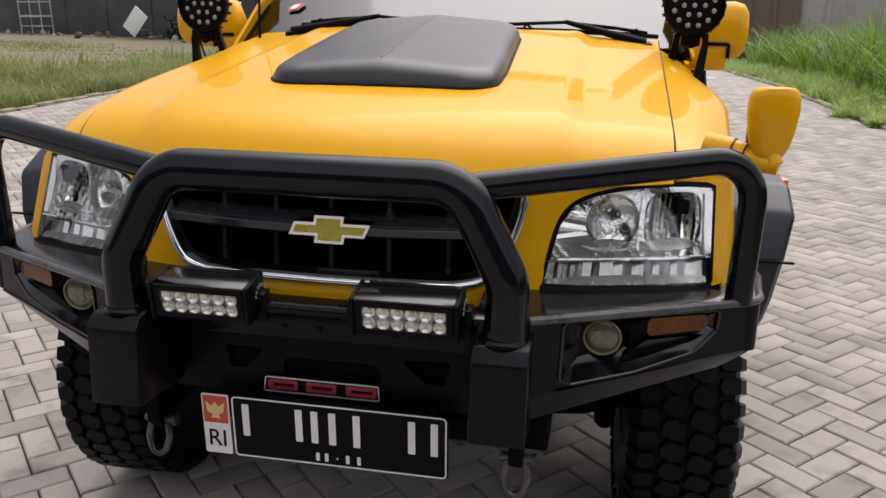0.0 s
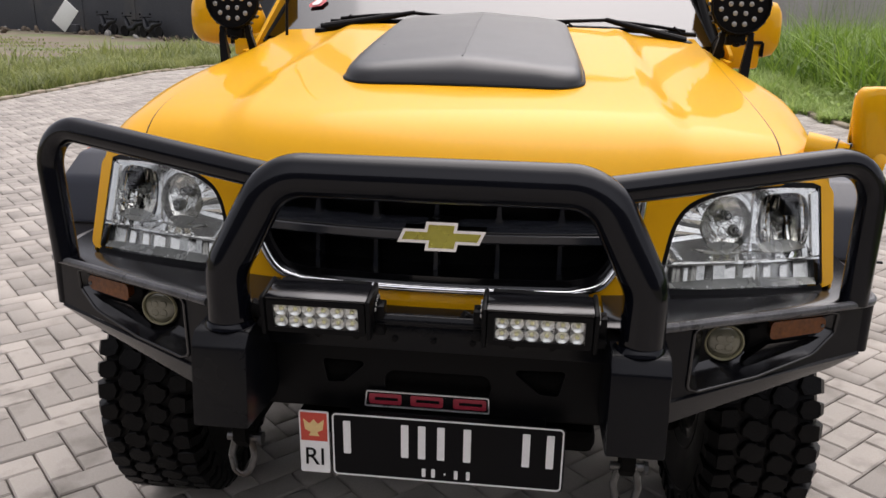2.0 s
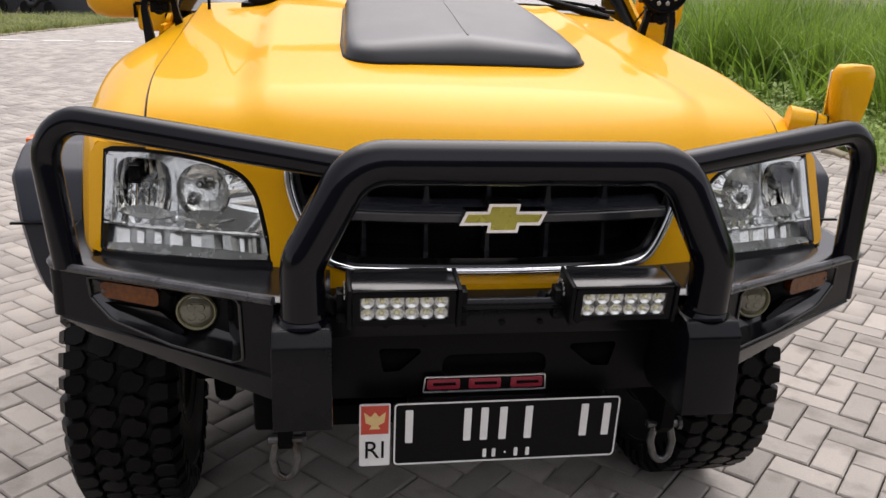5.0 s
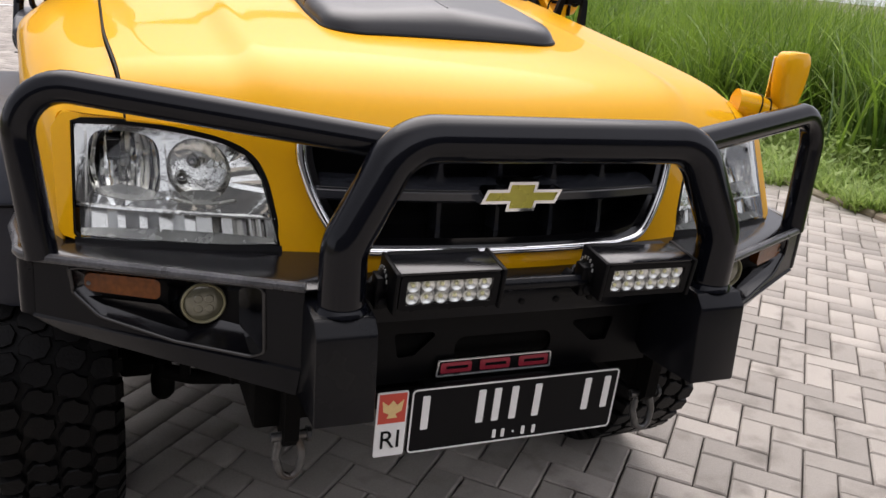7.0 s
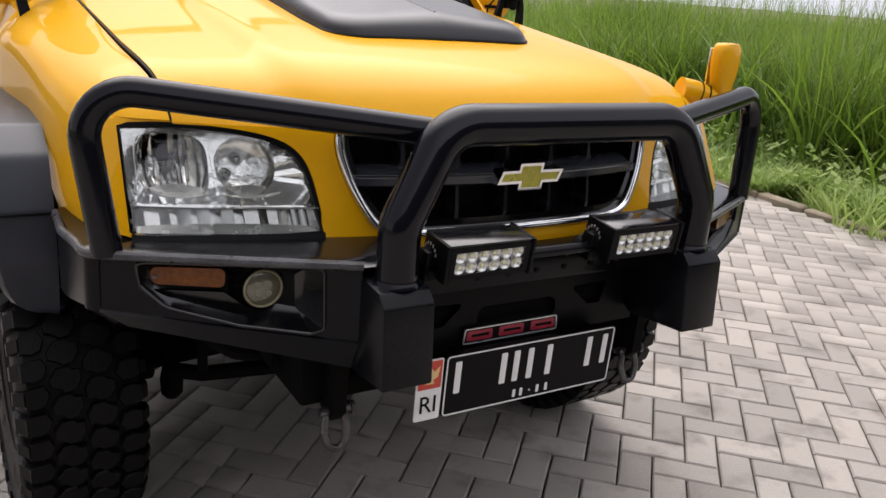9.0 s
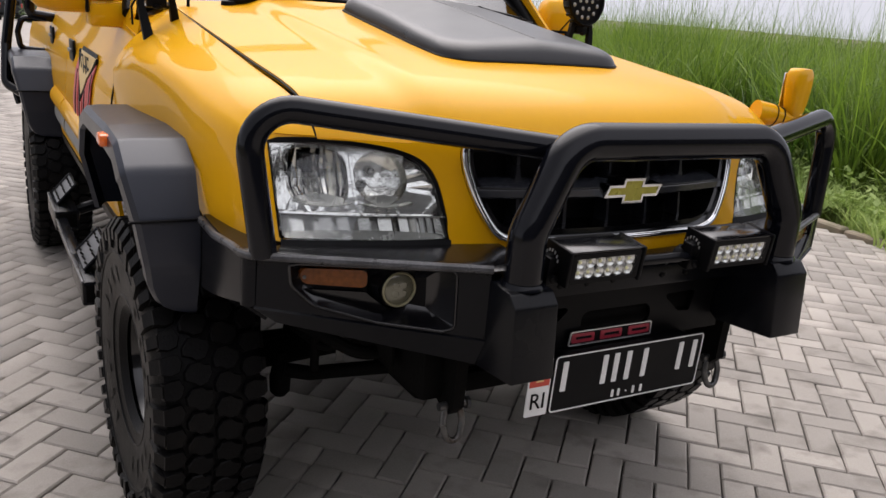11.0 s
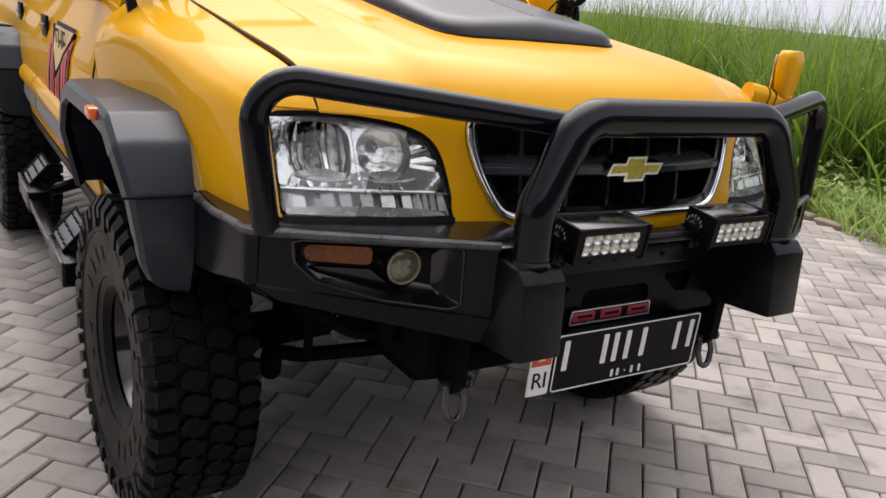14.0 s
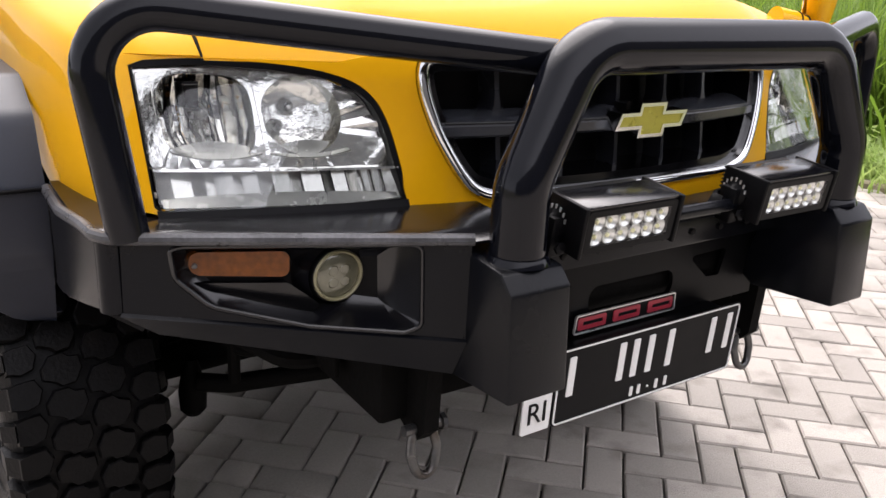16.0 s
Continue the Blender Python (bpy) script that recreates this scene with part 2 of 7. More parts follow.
PAVER_FAR = material("concrete_paver_joined", (0.315, 0.287, 0.256), 0.85, 0, 0.20, 0.9, 150, 0.6, 220, by_island=0.26,
                     dirt=(0.17, 0.152, 0.132), dirt_scale=2.5, dirt_at=0.64)
JOINT = material("sand_joint", (0.060, 0.054, 0.046), 0.95, 0, 0.25, 4, 90, 0.5, 120)
KERB = material("concrete_kerb", (0.31, 0.255, 0.19), 0.9, 0, 0.25, 3, 60, 0.5, 70, dirt=(0.17, 0.15, 0.10), dirt_scale=3, dirt_at=0.50)
SOIL = material("bare_soil", (0.150, 0.118, 0.085), 0.95, 0, 0.25, 0.4, 14, 0.6, 20, dirt=(0.11, 0.14, 0.045), dirt_scale=0.25, dirt_at=0.56)
BLADE = foliage("grass_blade", (0.020, 0.070, 0.006), (0.30, 0.44, 0.055), 0.7)
WEED = foliage("weed_leaf", (0.18, 0.29, 0.05), (0.45, 0.55, 0.18), 0.8)
YARD = foliage("yard_grass_blade", (0.095, 0.130, 0.032), (0.36, 0.38, 0.13), 0.5)
RUB = material("grey_rub_strip", (0.16, 0.165, 0.17), 0.45, 0, 0.15, 6, 120, 0.1, 250)
STRAW = material("dry_stem", (0.36, 0.36, 0.18), 0.7, 0, 0.2, 2, 40, by_island=0.5)
WALL_DARK = material("dark_wall_paint", (0.045, 0.047, 0.052), 0.85, 0, 0.2, 0.5, 12, 0.3, 12, dirt=(0.075, 0.07, 0.062), dirt_scale=0.5)
WALL_GREY = material("grey_render", (0.30, 0.29, 0.27), 0.9, 0, 0.2, 0.6, 14, 0.3, 14, dirt=(0.16, 0.15, 0.13), dirt_scale=0.6)
WALL_PALE = material("pale_render", (0.36, 0.34, 0.29), 0.9, 0, 0.12, 0.6, 14, 0.3, 14, dirt=(0.34, 0.31, 0.26), dirt_scale=0.5)
ROOF = material("clay_roof", (0.15, 0.062, 0.045), 0.85, 0, 0.3, 2, 30, 0.5, 20)
BARK = material("bark", (0.11, 0.085, 0.06), 0.9, 0, 0.3, 8, 60, 0.6, 40)
LEAF = foliage("tree_leaf", (0.045, 0.08, 0.020), (0.085, 0.13, 0.03), 2.0)
POLE = material("concrete_pole", (0.38, 0.37, 0.35), 0.85, 0, 0.15, 2, 40, 0.3, 40)
VAN = material("dark_car_paint", (0.012, 0.013, 0.016), 0.35, 0, 0.1, 2, 40, coat=0.2, spec=0.3)


# ---- mesh helpers ----
def part(name, bm, mat, parent=None, label="", angle=35, kind="", category=""):
    """Link a bmesh as one mesh object, under a thing or a part if given."""
    bmesh.ops.recalc_face_normals(bm, faces=bm.faces[:])
    me = bpy.data.meshes.new(name)
    bm.to_mesh(me)
    bm.free()
    return link_mesh(name, me, mat, parent, label, angle, kind, category)


def link_mesh(name, me, mat, parent=None, label="", angle=35, kind="", category=""):
    if mat and not me.materials:
        me.materials.append(mat)
    if angle:
        me.polygons.foreach_set("use_smooth", [True] * len(me.polygons))
        me.set_sharp_from_angle(angle=radians(angle))
    ob = new(name, me)
    ob.parent = parent
    return tagged(ob, label, category, "", kind)


def bm_from(verts, faces):
    bm = bmesh.new()
    vs = [bm.verts.new(v) for v in verts]
    for f in faces:
        try:
            bm.faces.new([vs[i] for i in f])
        except ValueError:
            pass
    return bm


def add(bm, other):
    """Put the other bmesh into bm."""
    me = bpy.data.meshes.new("tmp")
    other.to_mesh(me)
    other.free()
    bm.from_mesh(me)
    bpy.data.meshes.remove(me)
    return bm


def rbox(x0, x1, y0, y1, z0, z1, bevel=0.004, m=None, seg=2):
    bm = bmesh.new()
    bmesh.ops.create_cube(bm, size=1)
    for v in bm.verts:
        v.co = Vector(((x0 + x1) / 2 + v.co.x * (x1 - x0), (y0 + y1) / 2 + v.co.y * (y1 - y0), (z0 + z1) / 2 + v.co.z * (z1 - z0)))
    if bevel:
        bmesh.ops.bevel(bm, geom=bm.edges[:], offset=bevel, segments=seg, affect="EDGES", profile=0.5)
    if m is not None:
        bmesh.ops.transform(bm, matrix=m, verts=bm.verts[:])
    return bm


def grid(fn, nu, nv, thick=0.0):
    """A sheet over u, v in 0..1; thick: depth against its normals."""
    verts = [fn(i / nu, j / nv) for i in range(nu + 1) for j in range(nv + 1)]
    faces = [(i * (nv + 1) + j, (i + 1) * (nv + 1) + j, (i + 1) * (nv + 1) + j + 1, i * (nv + 1) + j + 1) for i in range(nu) for j in range(nv)]
    bm = bm_from(verts, faces)
    bmesh.ops.remove_doubles(bm, verts=bm.verts[:], dist=1e-5)
    if thick:
        bmesh.ops.recalc_face_normals(bm, faces=bm.faces[:])
        bmesh.ops.solidify(bm, geom=bm.faces[:], thickness=thick)
    return bm


def loft(sections, closed=True, caps=True):
    """Skin a list of equal-length sections."""
    n = len(sections[0])
    verts = [p for s in sections for p in s]
    faces = []
    for i in range(len(sections) - 1):
        for j in range(n if closed else n - 1):
            k = (j + 1) % n
            faces.append((i * n + j, i * n + k, (i + 1) * n + k, (i + 1) * n + j))
    if caps and closed:
        faces += [tuple(range(n)), tuple(range((len(sections) - 1) * n, len(sections) * n))]
    return bm_from(verts, faces)


def rounded(points, radius, steps=6):
    """A path whose inner corners are rounded off."""
    pts = [Vector(p) for p in points]
    out = [pts[0]]
    for a, b, c in zip(pts, pts[1:], pts[2:]):
        u, w = (a - b).normalized(), (c - b).normalized()
        half = math.acos(max(-1, min(1, u.dot(w)))) / 2
        if half > radians(88):
            out.append(b)
            continue
        cut = min(radius / math.tan(half), (a - b).length * 0.48, (c - b).length * 0.48)
        r = cut * math.tan(half)
        centre = b + (u + w).normalized() * (r / math.sin(half))
        p, q = b + u * cut - centre, b + w * cut - centre
        turn = p.angle(q)
        axis = p.cross(q).normalized()
        out += [centre + Matrix.Rotation(turn * k / steps, 3, axis) @ p for k in range(steps + 1)]
    return out + [pts[-1]]


def tube(points, radius, segs=16, bend=0.0, caps=True, steps=6):
    pts = rounded(points, bend, steps) if bend else [Vector(p) for p in points]
    ways = [(b - a).normalized() for a, b in zip(pts, pts[1:])]
    tang = [ways[0]] + [(a + b).normalized() for a, b in zip(ways, ways[1:])] + [ways[-1]]
    side = tang[0].orthogonal().normalized()
    rings = []
    for k, (p, t) in enumerate(zip(pts, tang)):
        side = (side - t * side.dot(t)).normalized()
        up = t.cross(side)
        r = radius[k] if isinstance(radius, list) else radius
        rings.append([p + (side * math.cos(2 * math.pi * j / segs) + up * math.sin(2 * math.pi * j / segs)) * r for j in range(segs)])
    return loft(rings, True, caps)


def lathe(profile, m, segs=32, closed=False, caps=True):
    """Turn a profile of (distance along the axis, radius) about local z, laid by m."""
    rings = [[m @ Vector((r * math.cos(2 * math.pi * j / segs), r * math.sin(2 * math.pi * j / segs), a)) for j in range(segs)] for a, r in profile]
    if closed:
        rings.append(rings[0])
    bm = loft(rings, True, caps and not closed)
    bmesh.ops.remove_doubles(bm, verts=bm.verts[:], dist=1e-6)
    return bm


def round_outline(points, radius, steps=5):
    """A closed flat outline with rounded corners; radius one for all or a list."""
    pts = [Vector((p[0], p[1], 0)) for p in points]
    out = []
    for k, b in enumerate(pts):
        a, c = pts[k - 1], pts[(k + 1) % len(pts)]
        r = radius[k] if isinstance(radius, (list, tuple)) else radius
        out += [(p.x, p.y) for p in (rounded([a, b, c], r, steps)[1:-1] if r else [b])]
    return out


def dense(outline, step):
    out = []
    for a, b in zip(outline, outline[1:] + outline[:1]):
        n = max(1, int(math.dist(a, b) / step))
        out += [(a[0] + (b[0] - a[0]) * k / n, a[1] + (b[1] - a[1]) * k / n) for k in range(n)]
    return out


def slab(outline, holes, place, depth, step=0.03):
    """A plate with holes, cut in the flat (a, b) and laid into space by place(a, b, d), d from 0 to depth."""
    bm = bmesh.new()
    for loop in [outline, *holes]:
        vs = [bm.verts.new((p[0], p[1], 0)) for p in dense(loop, step)]
        for a, b in zip(vs, vs[1:] + vs[:1]):
            bm.edges.new((a, b))
    bmesh.ops.triangle_fill(bm, edges=bm.edges[:], use_beauty=True, use_dissolve=False)
    for f in bm.faces:
        f.normal_update()
        if f.normal.z < 0:
            f.normal_flip()
    bm.verts.index_update()
    flat = [v.co.copy() for v in bm.verts]
    faces = [[v.index for v in f.verts] for f in bm.faces]
    rim = [(e.link_loops[0].vert.index, e.link_loops[0].link_loop_next.vert.index) for e in bm.edges if len(e.link_faces) == 1]
    bm.free()
    n = len(flat)
    verts = [place(p.x, p.y, 0) for p in flat] + [place(p.x, p.y, depth) for p in flat]
    faces = faces + [[i + n for i in reversed(f)] for f in faces] + [[b, a, a + n, b + n] for a, b in rim]
    return bm_from(verts, faces)


def ellipse(cx, cy, rx, ry, n=28):
    return [(cx + rx * math.cos(2 * math.pi * k / n), cy + ry * math.sin(2 * math.pi * k / n)) for k in range(n)]


def raw_mesh(name, verts, faces_flat, size):
    """A mesh from numpy vertices and faces all of one size."""
    me = bpy.data.meshes.new(name)
    me.vertices.add(len(verts))
    me.vertices.foreach_set("co", np.ascontiguousarray(verts, dtype=np.float32).ravel())
    count = len(faces_flat) // size
    me.loops.add(len(faces_flat))
    me.loops.foreach_set("vertex_index", np.asarray(faces_flat, dtype=np.int32))
    me.polygons.add(count)
    me.polygons.foreach_set("loop_start", np.arange(count, dtype=np.int32) * size)
    me.update(calc_edges=True)
    me.validate()
    return me


def lettering(name, body, size, m, mat, parent, depth=0.001, wide=1.0):
    cu = bpy.data.curves.new(name, "FONT")
    cu.body, cu.size, cu.extrude, cu.align_x, cu.align_y = body, size, depth, "CENTER", "CENTER"
    tmp = bpy.data.objects.new(name, cu)
    scene.collection.objects.link(tmp)
    me = bpy.data.meshes.new_from_object(tmp.evaluated_get(bpy.context.evaluated_depsgraph_get()))
    bpy.data.objects.remove(tmp)
    me.transform(m @ Matrix.Diagonal((wide, 1, 1, 1)))
    me.materials.clear()
    return link_mesh(name, me, mat, parent, angle=0)


# ---- ground, road and verge ----
EDGE_Y = [-30.0, 0.0, 2.5, 4.0, 6.0, 9.0, 13.0, 24.0, 70.0]
EDGE_X = [3.90, 4.02, 4.08, 4.12, 4.05, 3.72, 3.50, 3.60, 3.80]
LEFT_EDGE = -7.35
PAVED_TO = 24.0


def right_edge(y):
    return float(np.interp(y, EDGE_Y, EDGE_X))


def fall(x, y):
    """The land falls away down the street, less so across the yard."""
    w = np.interp(x, [-26.0, -5.0], [0.30, 1.0])
    return -0.040 * w * np.clip(np.asarray(y, float) - 14.0, 0.0, 130.0)


gx = [-900, -300, -120, -60, -40, -30, -22, -16, -12, -9, -7.4, -5, -2, 1, 4, 6, 9, 14, 20, 30, 60, 120, 300, 900]
gy = [-900, -300, -100, -30, -10, 0, 5, 10, 14, 15, 17, 20, 24, 28, 33, 40, 50, 60, 75, 90, 110, 144, 145, 300, 900]
land = bm_from([(x, y, float(fall(x, y)) - 0.045) for x in gx for y in gy],
               [(i * len(gy) + j, (i + 1) * len(gy) + j, (i + 1) * len(gy) + j + 1, i * len(gy) + j + 1) for i in range(len(gx) - 1) for j in range(len(gy) - 1)])
tagged(part("ground", land, SOIL, None, "bare soil with patches of grass", 40), kind="structure", category="ground")
ys = [-30 + 2 * k for k in range(51)]
road_pts = [(LEFT_EDGE, ys[0])] + [(LEFT_EDGE, ys[-1])] + [(right_edge(y), y) for y in reversed(ys)]
road = tagged(part("road", slab(road_pts, [], lambda a, b, d: (a, b, float(fall(a, b)) - 0.028 - d), 0.015, 1.0), JOINT, None, "sandy joint bed of the paved road", 0), kind="structure", category="road")
far_pts = [(LEFT_EDGE, y) for y in range(int(PAVED_TO), 141, 4)] + [(right_edge(y), y) for y in range(140, int(PAVED_TO) - 1, -4)]
far_road = tagged(part("road_far", slab(far_pts, [], lambda a, b, d: (a, b, float(fall(a, b)) + 0.004 - d), 0.03, 2.0), PAVER_FAR, None, "far grey paved road", 0), kind="structure", category="road")
behind_pts = [(LEFT_EDGE, -30.0), (LEFT_EDGE, -9.7), (right_edge(-9.7), -9.7), (right_edge(-30), -30.0)]
tagged(part("road_behind", slab(behind_pts, [], lambda a, b, d: (a, b, -0.002 - d), 0.02, 4.0), PAVER_FAR, None, "grey paved road", 0), kind="structure", category="road")

# kerb stones along both sides
kerb_r = tagged(new("kerb_right"), "low mossy concrete kerb stones", "kerb", kind="structure")
kerb_l = tagged(new("kerb_left"), "low pale concrete kerb stones", "kerb", kind="structure")
stone = rbox(-0.05, 0.05, -0.195, 0.195, -0.12, 0.035, 0.012, None, 1)
stone_me = bpy.data.meshes.new("kerb_stone")
stone.to_mesh(stone_me)
stone.free()
for k in range(-23, 62):
    y = k * 0.4
    a = math.atan2(right_edge(y + 0.2) - right_edge(y - 0.2), 0.4)
    ob = link_mesh("kerb_stone", stone_me, KERB, kerb_r, "", 30)
    ob.matrix_local = pose(right_edge(y) + 0.05 + random.uniform(-0.012, 0.012), y, float(fall(4, y)) + random.uniform(-0.008, 0.008), random.uniform(-1, 1), random.uniform(-2, 2), -math.degrees(a) + random.uniform(-1.5, 1.5))
for k in range(14, 90):
    y = k * 0.4
    ob = link_mesh("kerb_stone", stone_me, KERB, kerb_l, "", 30)
    ob.matrix_local = pose(LEFT_EDGE - 0.05 + random.uniform(-0.02, 0.02), y, float(fall(LEFT_EDGE, y)) + random.uniform(-0.012, 0.010), 0, 0, random.uniform(-2, 2))

# two painted dashed lines across the road
for y0, half in ((16.6, 0.10), (50.5, 0.28)):
    line = tagged(new("road_marking"), "worn white dashed line across the road", "road marking", kind="structure")
    for k in range(10):
        x = -6.9 + 1.0 * k
        y = y0 + 0.05 * k
        z = float(fall(x, y))
        part("dash", rbox(-0.36, 0.36, -half, half, 0.001, 0.009, 0.002, pose(x + 0.36, y, z + 0.004, -2.0)), WHITE, line)


def blades(name, spots, height, width, lean, label, mat, segs=3, category="grass"):
    """Many bent grass blades as one object: spots is an array of (x, y, z)."""
    n = len(spots)
    rng = np.random.default_rng(len(name) + n)
    spots = spots + np.stack([0 * spots[:, 0], 0 * spots[:, 0], fall(spots[:, 0], spots[:, 1])], 1)
    clump = 1 + 0.16 * np.sin(spots[:, 0] * 1.7 + 1.3 * np.sin(spots[:, 1] * 1.1)) + 0.12 * np.sin(spots[:, 1] * 2.9 + spots[:, 0] * 0.8)
    h = height * clump * rng.uniform(0.50, 1.22, n)
    turn = rng.uniform(0, 2 * np.pi, n)
    bend = lean * rng.uniform(0.2, 1.4, n) * h
    w = width * rng.uniform(0.6, 1.3, n)
    face = turn + np.pi / 2 + rng.uniform(-0.5, 0.5, n)
    rows = []
    for k in range(segs + 1):
        f = k / segs
        out = bend * f ** 2
        up = h * (f - 0.18 * lean * f ** 3)
        half = w * (1 - f ** 1.6) * 0.5 + 0.0006
        c = spots + np.stack([np.cos(turn) * out, np.sin(turn) * out, up], 1)
        o = np.stack([np.cos(face) * half, np.sin(face) * half, 0 * half], 1)
        rows += [c - o, c + o]
    v = np.stack(rows, 1).reshape(-1, 3)
    m = 2 * (segs + 1)
    base = (np.arange(n) * m)[:, None]
    quads = np.concatenate([np.array([2 * k, 2 * k + 1, 2 * k + 3, 2 * k + 2]) for k in range(segs)])
    ob = link_mesh(name, raw_mesh(name, v, (base + quads).ravel(), 4), mat, None, label, 0, "stuff", category)
    return ob


rng = np.random.default_rng(7)


def verge(n, x0, x1, y0, y1, power=1.0):
    """Spots beside the right edge: x0 and x1 count from it."""
    y = y0 + (y1 - y0) * rng.uniform(0, 1, n) ** power
    x = np.interp(y, EDGE_Y, EDGE_X) + x0 + (x1 - x0) * rng.uniform(0, 1, n)
    clump = 0.16 * np.sin(x * 5.1 + y * 2.3) + 0.16 * np.sin(y * 6.7 - x * 1.9)
    return np.stack([x + clump, y + clump * 0.7, np.full(n, -0.05)], 1)


TALL = "dense tall green grass along the road"
blades("tall_grass", verge(26000, 1.35, 4.2, -1.0, 10.0), 1.18, 0.016, 0.42, TALL, BLADE, 4)
blades("tall_grass", verge(22000, 1.5, 9.5, 6.0, 26.0), 1.15, 0.024, 0.66, TALL, BLADE, 3)
blades("tall_grass", verge(14000, 4.0, 11.0, -2.0, 12.0), 1.22, 0.026, 0.40, TALL, BLADE, 3)
blades("tall_grass", verge(9000, 9.0, 26.0, -2.0, 34.0), 1.25, 0.06, 0.40, TALL, BLADE, 2)
blades("grass_stems", verge(5200, 1.5, 7.5, -1.0, 16.0), 1.72, 0.007, 0.30, "thin tall grass stems with dry tips", BLADE, 4)
blades("dry_stems", verge(500, 1.5, 6.0, -1.0, 14.0), 1.30, 0.010, 0.30, "dry bent grass stems", STRAW, 4)
blades("arching_grass", verge(800, 1.5, 3.6, -1.0, 11.0), 1.05, 0.010, 1.0, "long arching pale grass stems", STRAW, 7)
blades("broad_grass", verge(7000, 0.9, 4.6, 1.5, 24.0), 1.08, 0.034, 1.0, "clumps of broad arching green grass", BLADE, 6)
blades("low_weeds", verge(22000, 0.02, 1.6, -1.0, 11.0), 0.26, 0.016, 0.9, "low leafy weeds beside the kerb", WEED, 3)
blades("low_weeds", verge(10000, 0.15, 2.2, 9.0, 26.0), 0.30, 0.028, 0.9, "low leafy weeds beside the kerb", WEED, 2)


def leafy(name, n, x0, x1, y0, y1, label, size=0.035):
    """Small broad leaves on low plants, as one object."""
    s = verge(n, x0, x1, y0, y1)
    s[:, 2] = 0.02 + fall(s[:, 0], s[:, 1]) + 0.30 * rng.uniform(0, 1, n) ** 1.3 * np.clip((s[:, 0] - np.interp(s[:, 1], EDGE_Y, EDGE_X)) / 0.8, 0.15, 1)
    a, b = rng.uniform(0, 2 * np.pi, n), rng.uniform(-0.7, 0.7, n)
    w = size * rng.uniform(0.5, 1.4, n)
    u = np.stack([np.cos(a) * np.cos(b), np.sin(a) * np.cos(b), np.sin(b)], 1)
    t = np.stack([-np.sin(a), np.cos(a), 0 * a], 1)
    v = np.stack([s, s + u * w[:, None] + t * w[:, None] * 0.45, s + u * 2.1 * w[:, None], s + u * w[:, None] - t * w[:, None] * 0.45], 1).reshape(-1, 3)
    f = (np.arange(n)[:, None] * 4 + np.arange(4)).ravel()
    return link_mesh(name, raw_mesh(name, v, f, 4), WEED, None, label, 0, "stuff", "weeds")


leafy("leafy_weeds", 14000, 0.12, 1.7, -0.5, 11.0, "low broad-leaved weeds beside the kerb", 0.042)

# the yard across the road: grass strip, soil, dark wall
yard_y = rng.uniform(5.0, 34.0, 26000)
yard_x = LEFT_EDGE - 0.34 - np.abs(rng.normal(0, 1.0, 26000)) * 1.5
blades("yard_grass", np.stack([yard_x, yard_y, np.full(26000, -0.05)], 1), 0.30, 0.030, 0.8, "patchy green grass strip beside the road", YARD, 3)
bush_y = rng.uniform(7.0, 30.0, 9000)
bush_x = LEFT_EDGE - 1.5 - rng.uniform(0, 1, 9000) ** 1.3 * 4.0
bushy = np.sin(bush_y * 1.1) + np.sin(bush_y * 0.47 + bush_x * 0.9) + 0.7 * np.sin(bush_x * 2.1 + bush_y * 2.3) + 0.06 * (16 - bush_y) > rng.uniform(-0.2, 1.6, 9000)
blades("bushy_weeds", np.stack([bush_x, bush_y, np.full(9000, -0.05)], 1)[bushy], 0.52, 0.05, 0.7, "bushy tufts of weeds behind the grass strip", YARD, 4)
yy, xx = rng.uniform(6.0, 36.0, 60000), rng.uniform(-34.0, -7.6, 60000)
keep = 0.6 * np.sin(xx * 0.5 + 0.7) + np.sin(yy * 0.45 + xx * 0.25) + 0.5 * np.sin(yy * 1.7 - xx * 1.3) + 0.09 * (34 - yy) - 1.4 > rng.uniform(-0.8, 1.2, 60000)
blades("yard_weeds", np.stack([xx, yy, np.full(60000, -0.05)], 1)[keep], 0.10, 0.05, 0.8, "short sparse grass on bare soil", YARD, 2)


def rubble(name, n, x0, x1, spread, size, mat, label):
    """Loose stones and debris along the foot of the dark wall, as one object."""
    g = np.random.default_rng(n)
    out = bmesh.new()
    for k in range(n):
        x = g.uniform(x0, x1)
        y = 36.3 + (-9.6 - x) * 0.4027 - 0.5 - abs(g.normal(0, spread))
        r = size * g.uniform(0.4, 1.5)
        m = pose(x, y, float(fall(x, y)) - 0.05 + r * 0.3, g.uniform(0, 90), g.uniform(0, 90), g.uniform(0, 180)) @ Matrix.Diagonal((r * g.uniform(0.7, 1.6), r, r * g.uniform(0.4, 0.8), 1))
        bmesh.ops.create_icosphere(out, subdivisions=1, radius=1.0, matrix=m)
    return part(name, out, mat, None, label, 0, "stuff", "rubble")


rubble("rubble", 22, -44.0, -11.0, 1.3, 0.14, WALL_GREY, "grey rubble along the dark wall")
rubble("dark_rubble", 50, -40.0, -12.0, 1.8, 0.15, BARK, "brown debris along the dark wall")


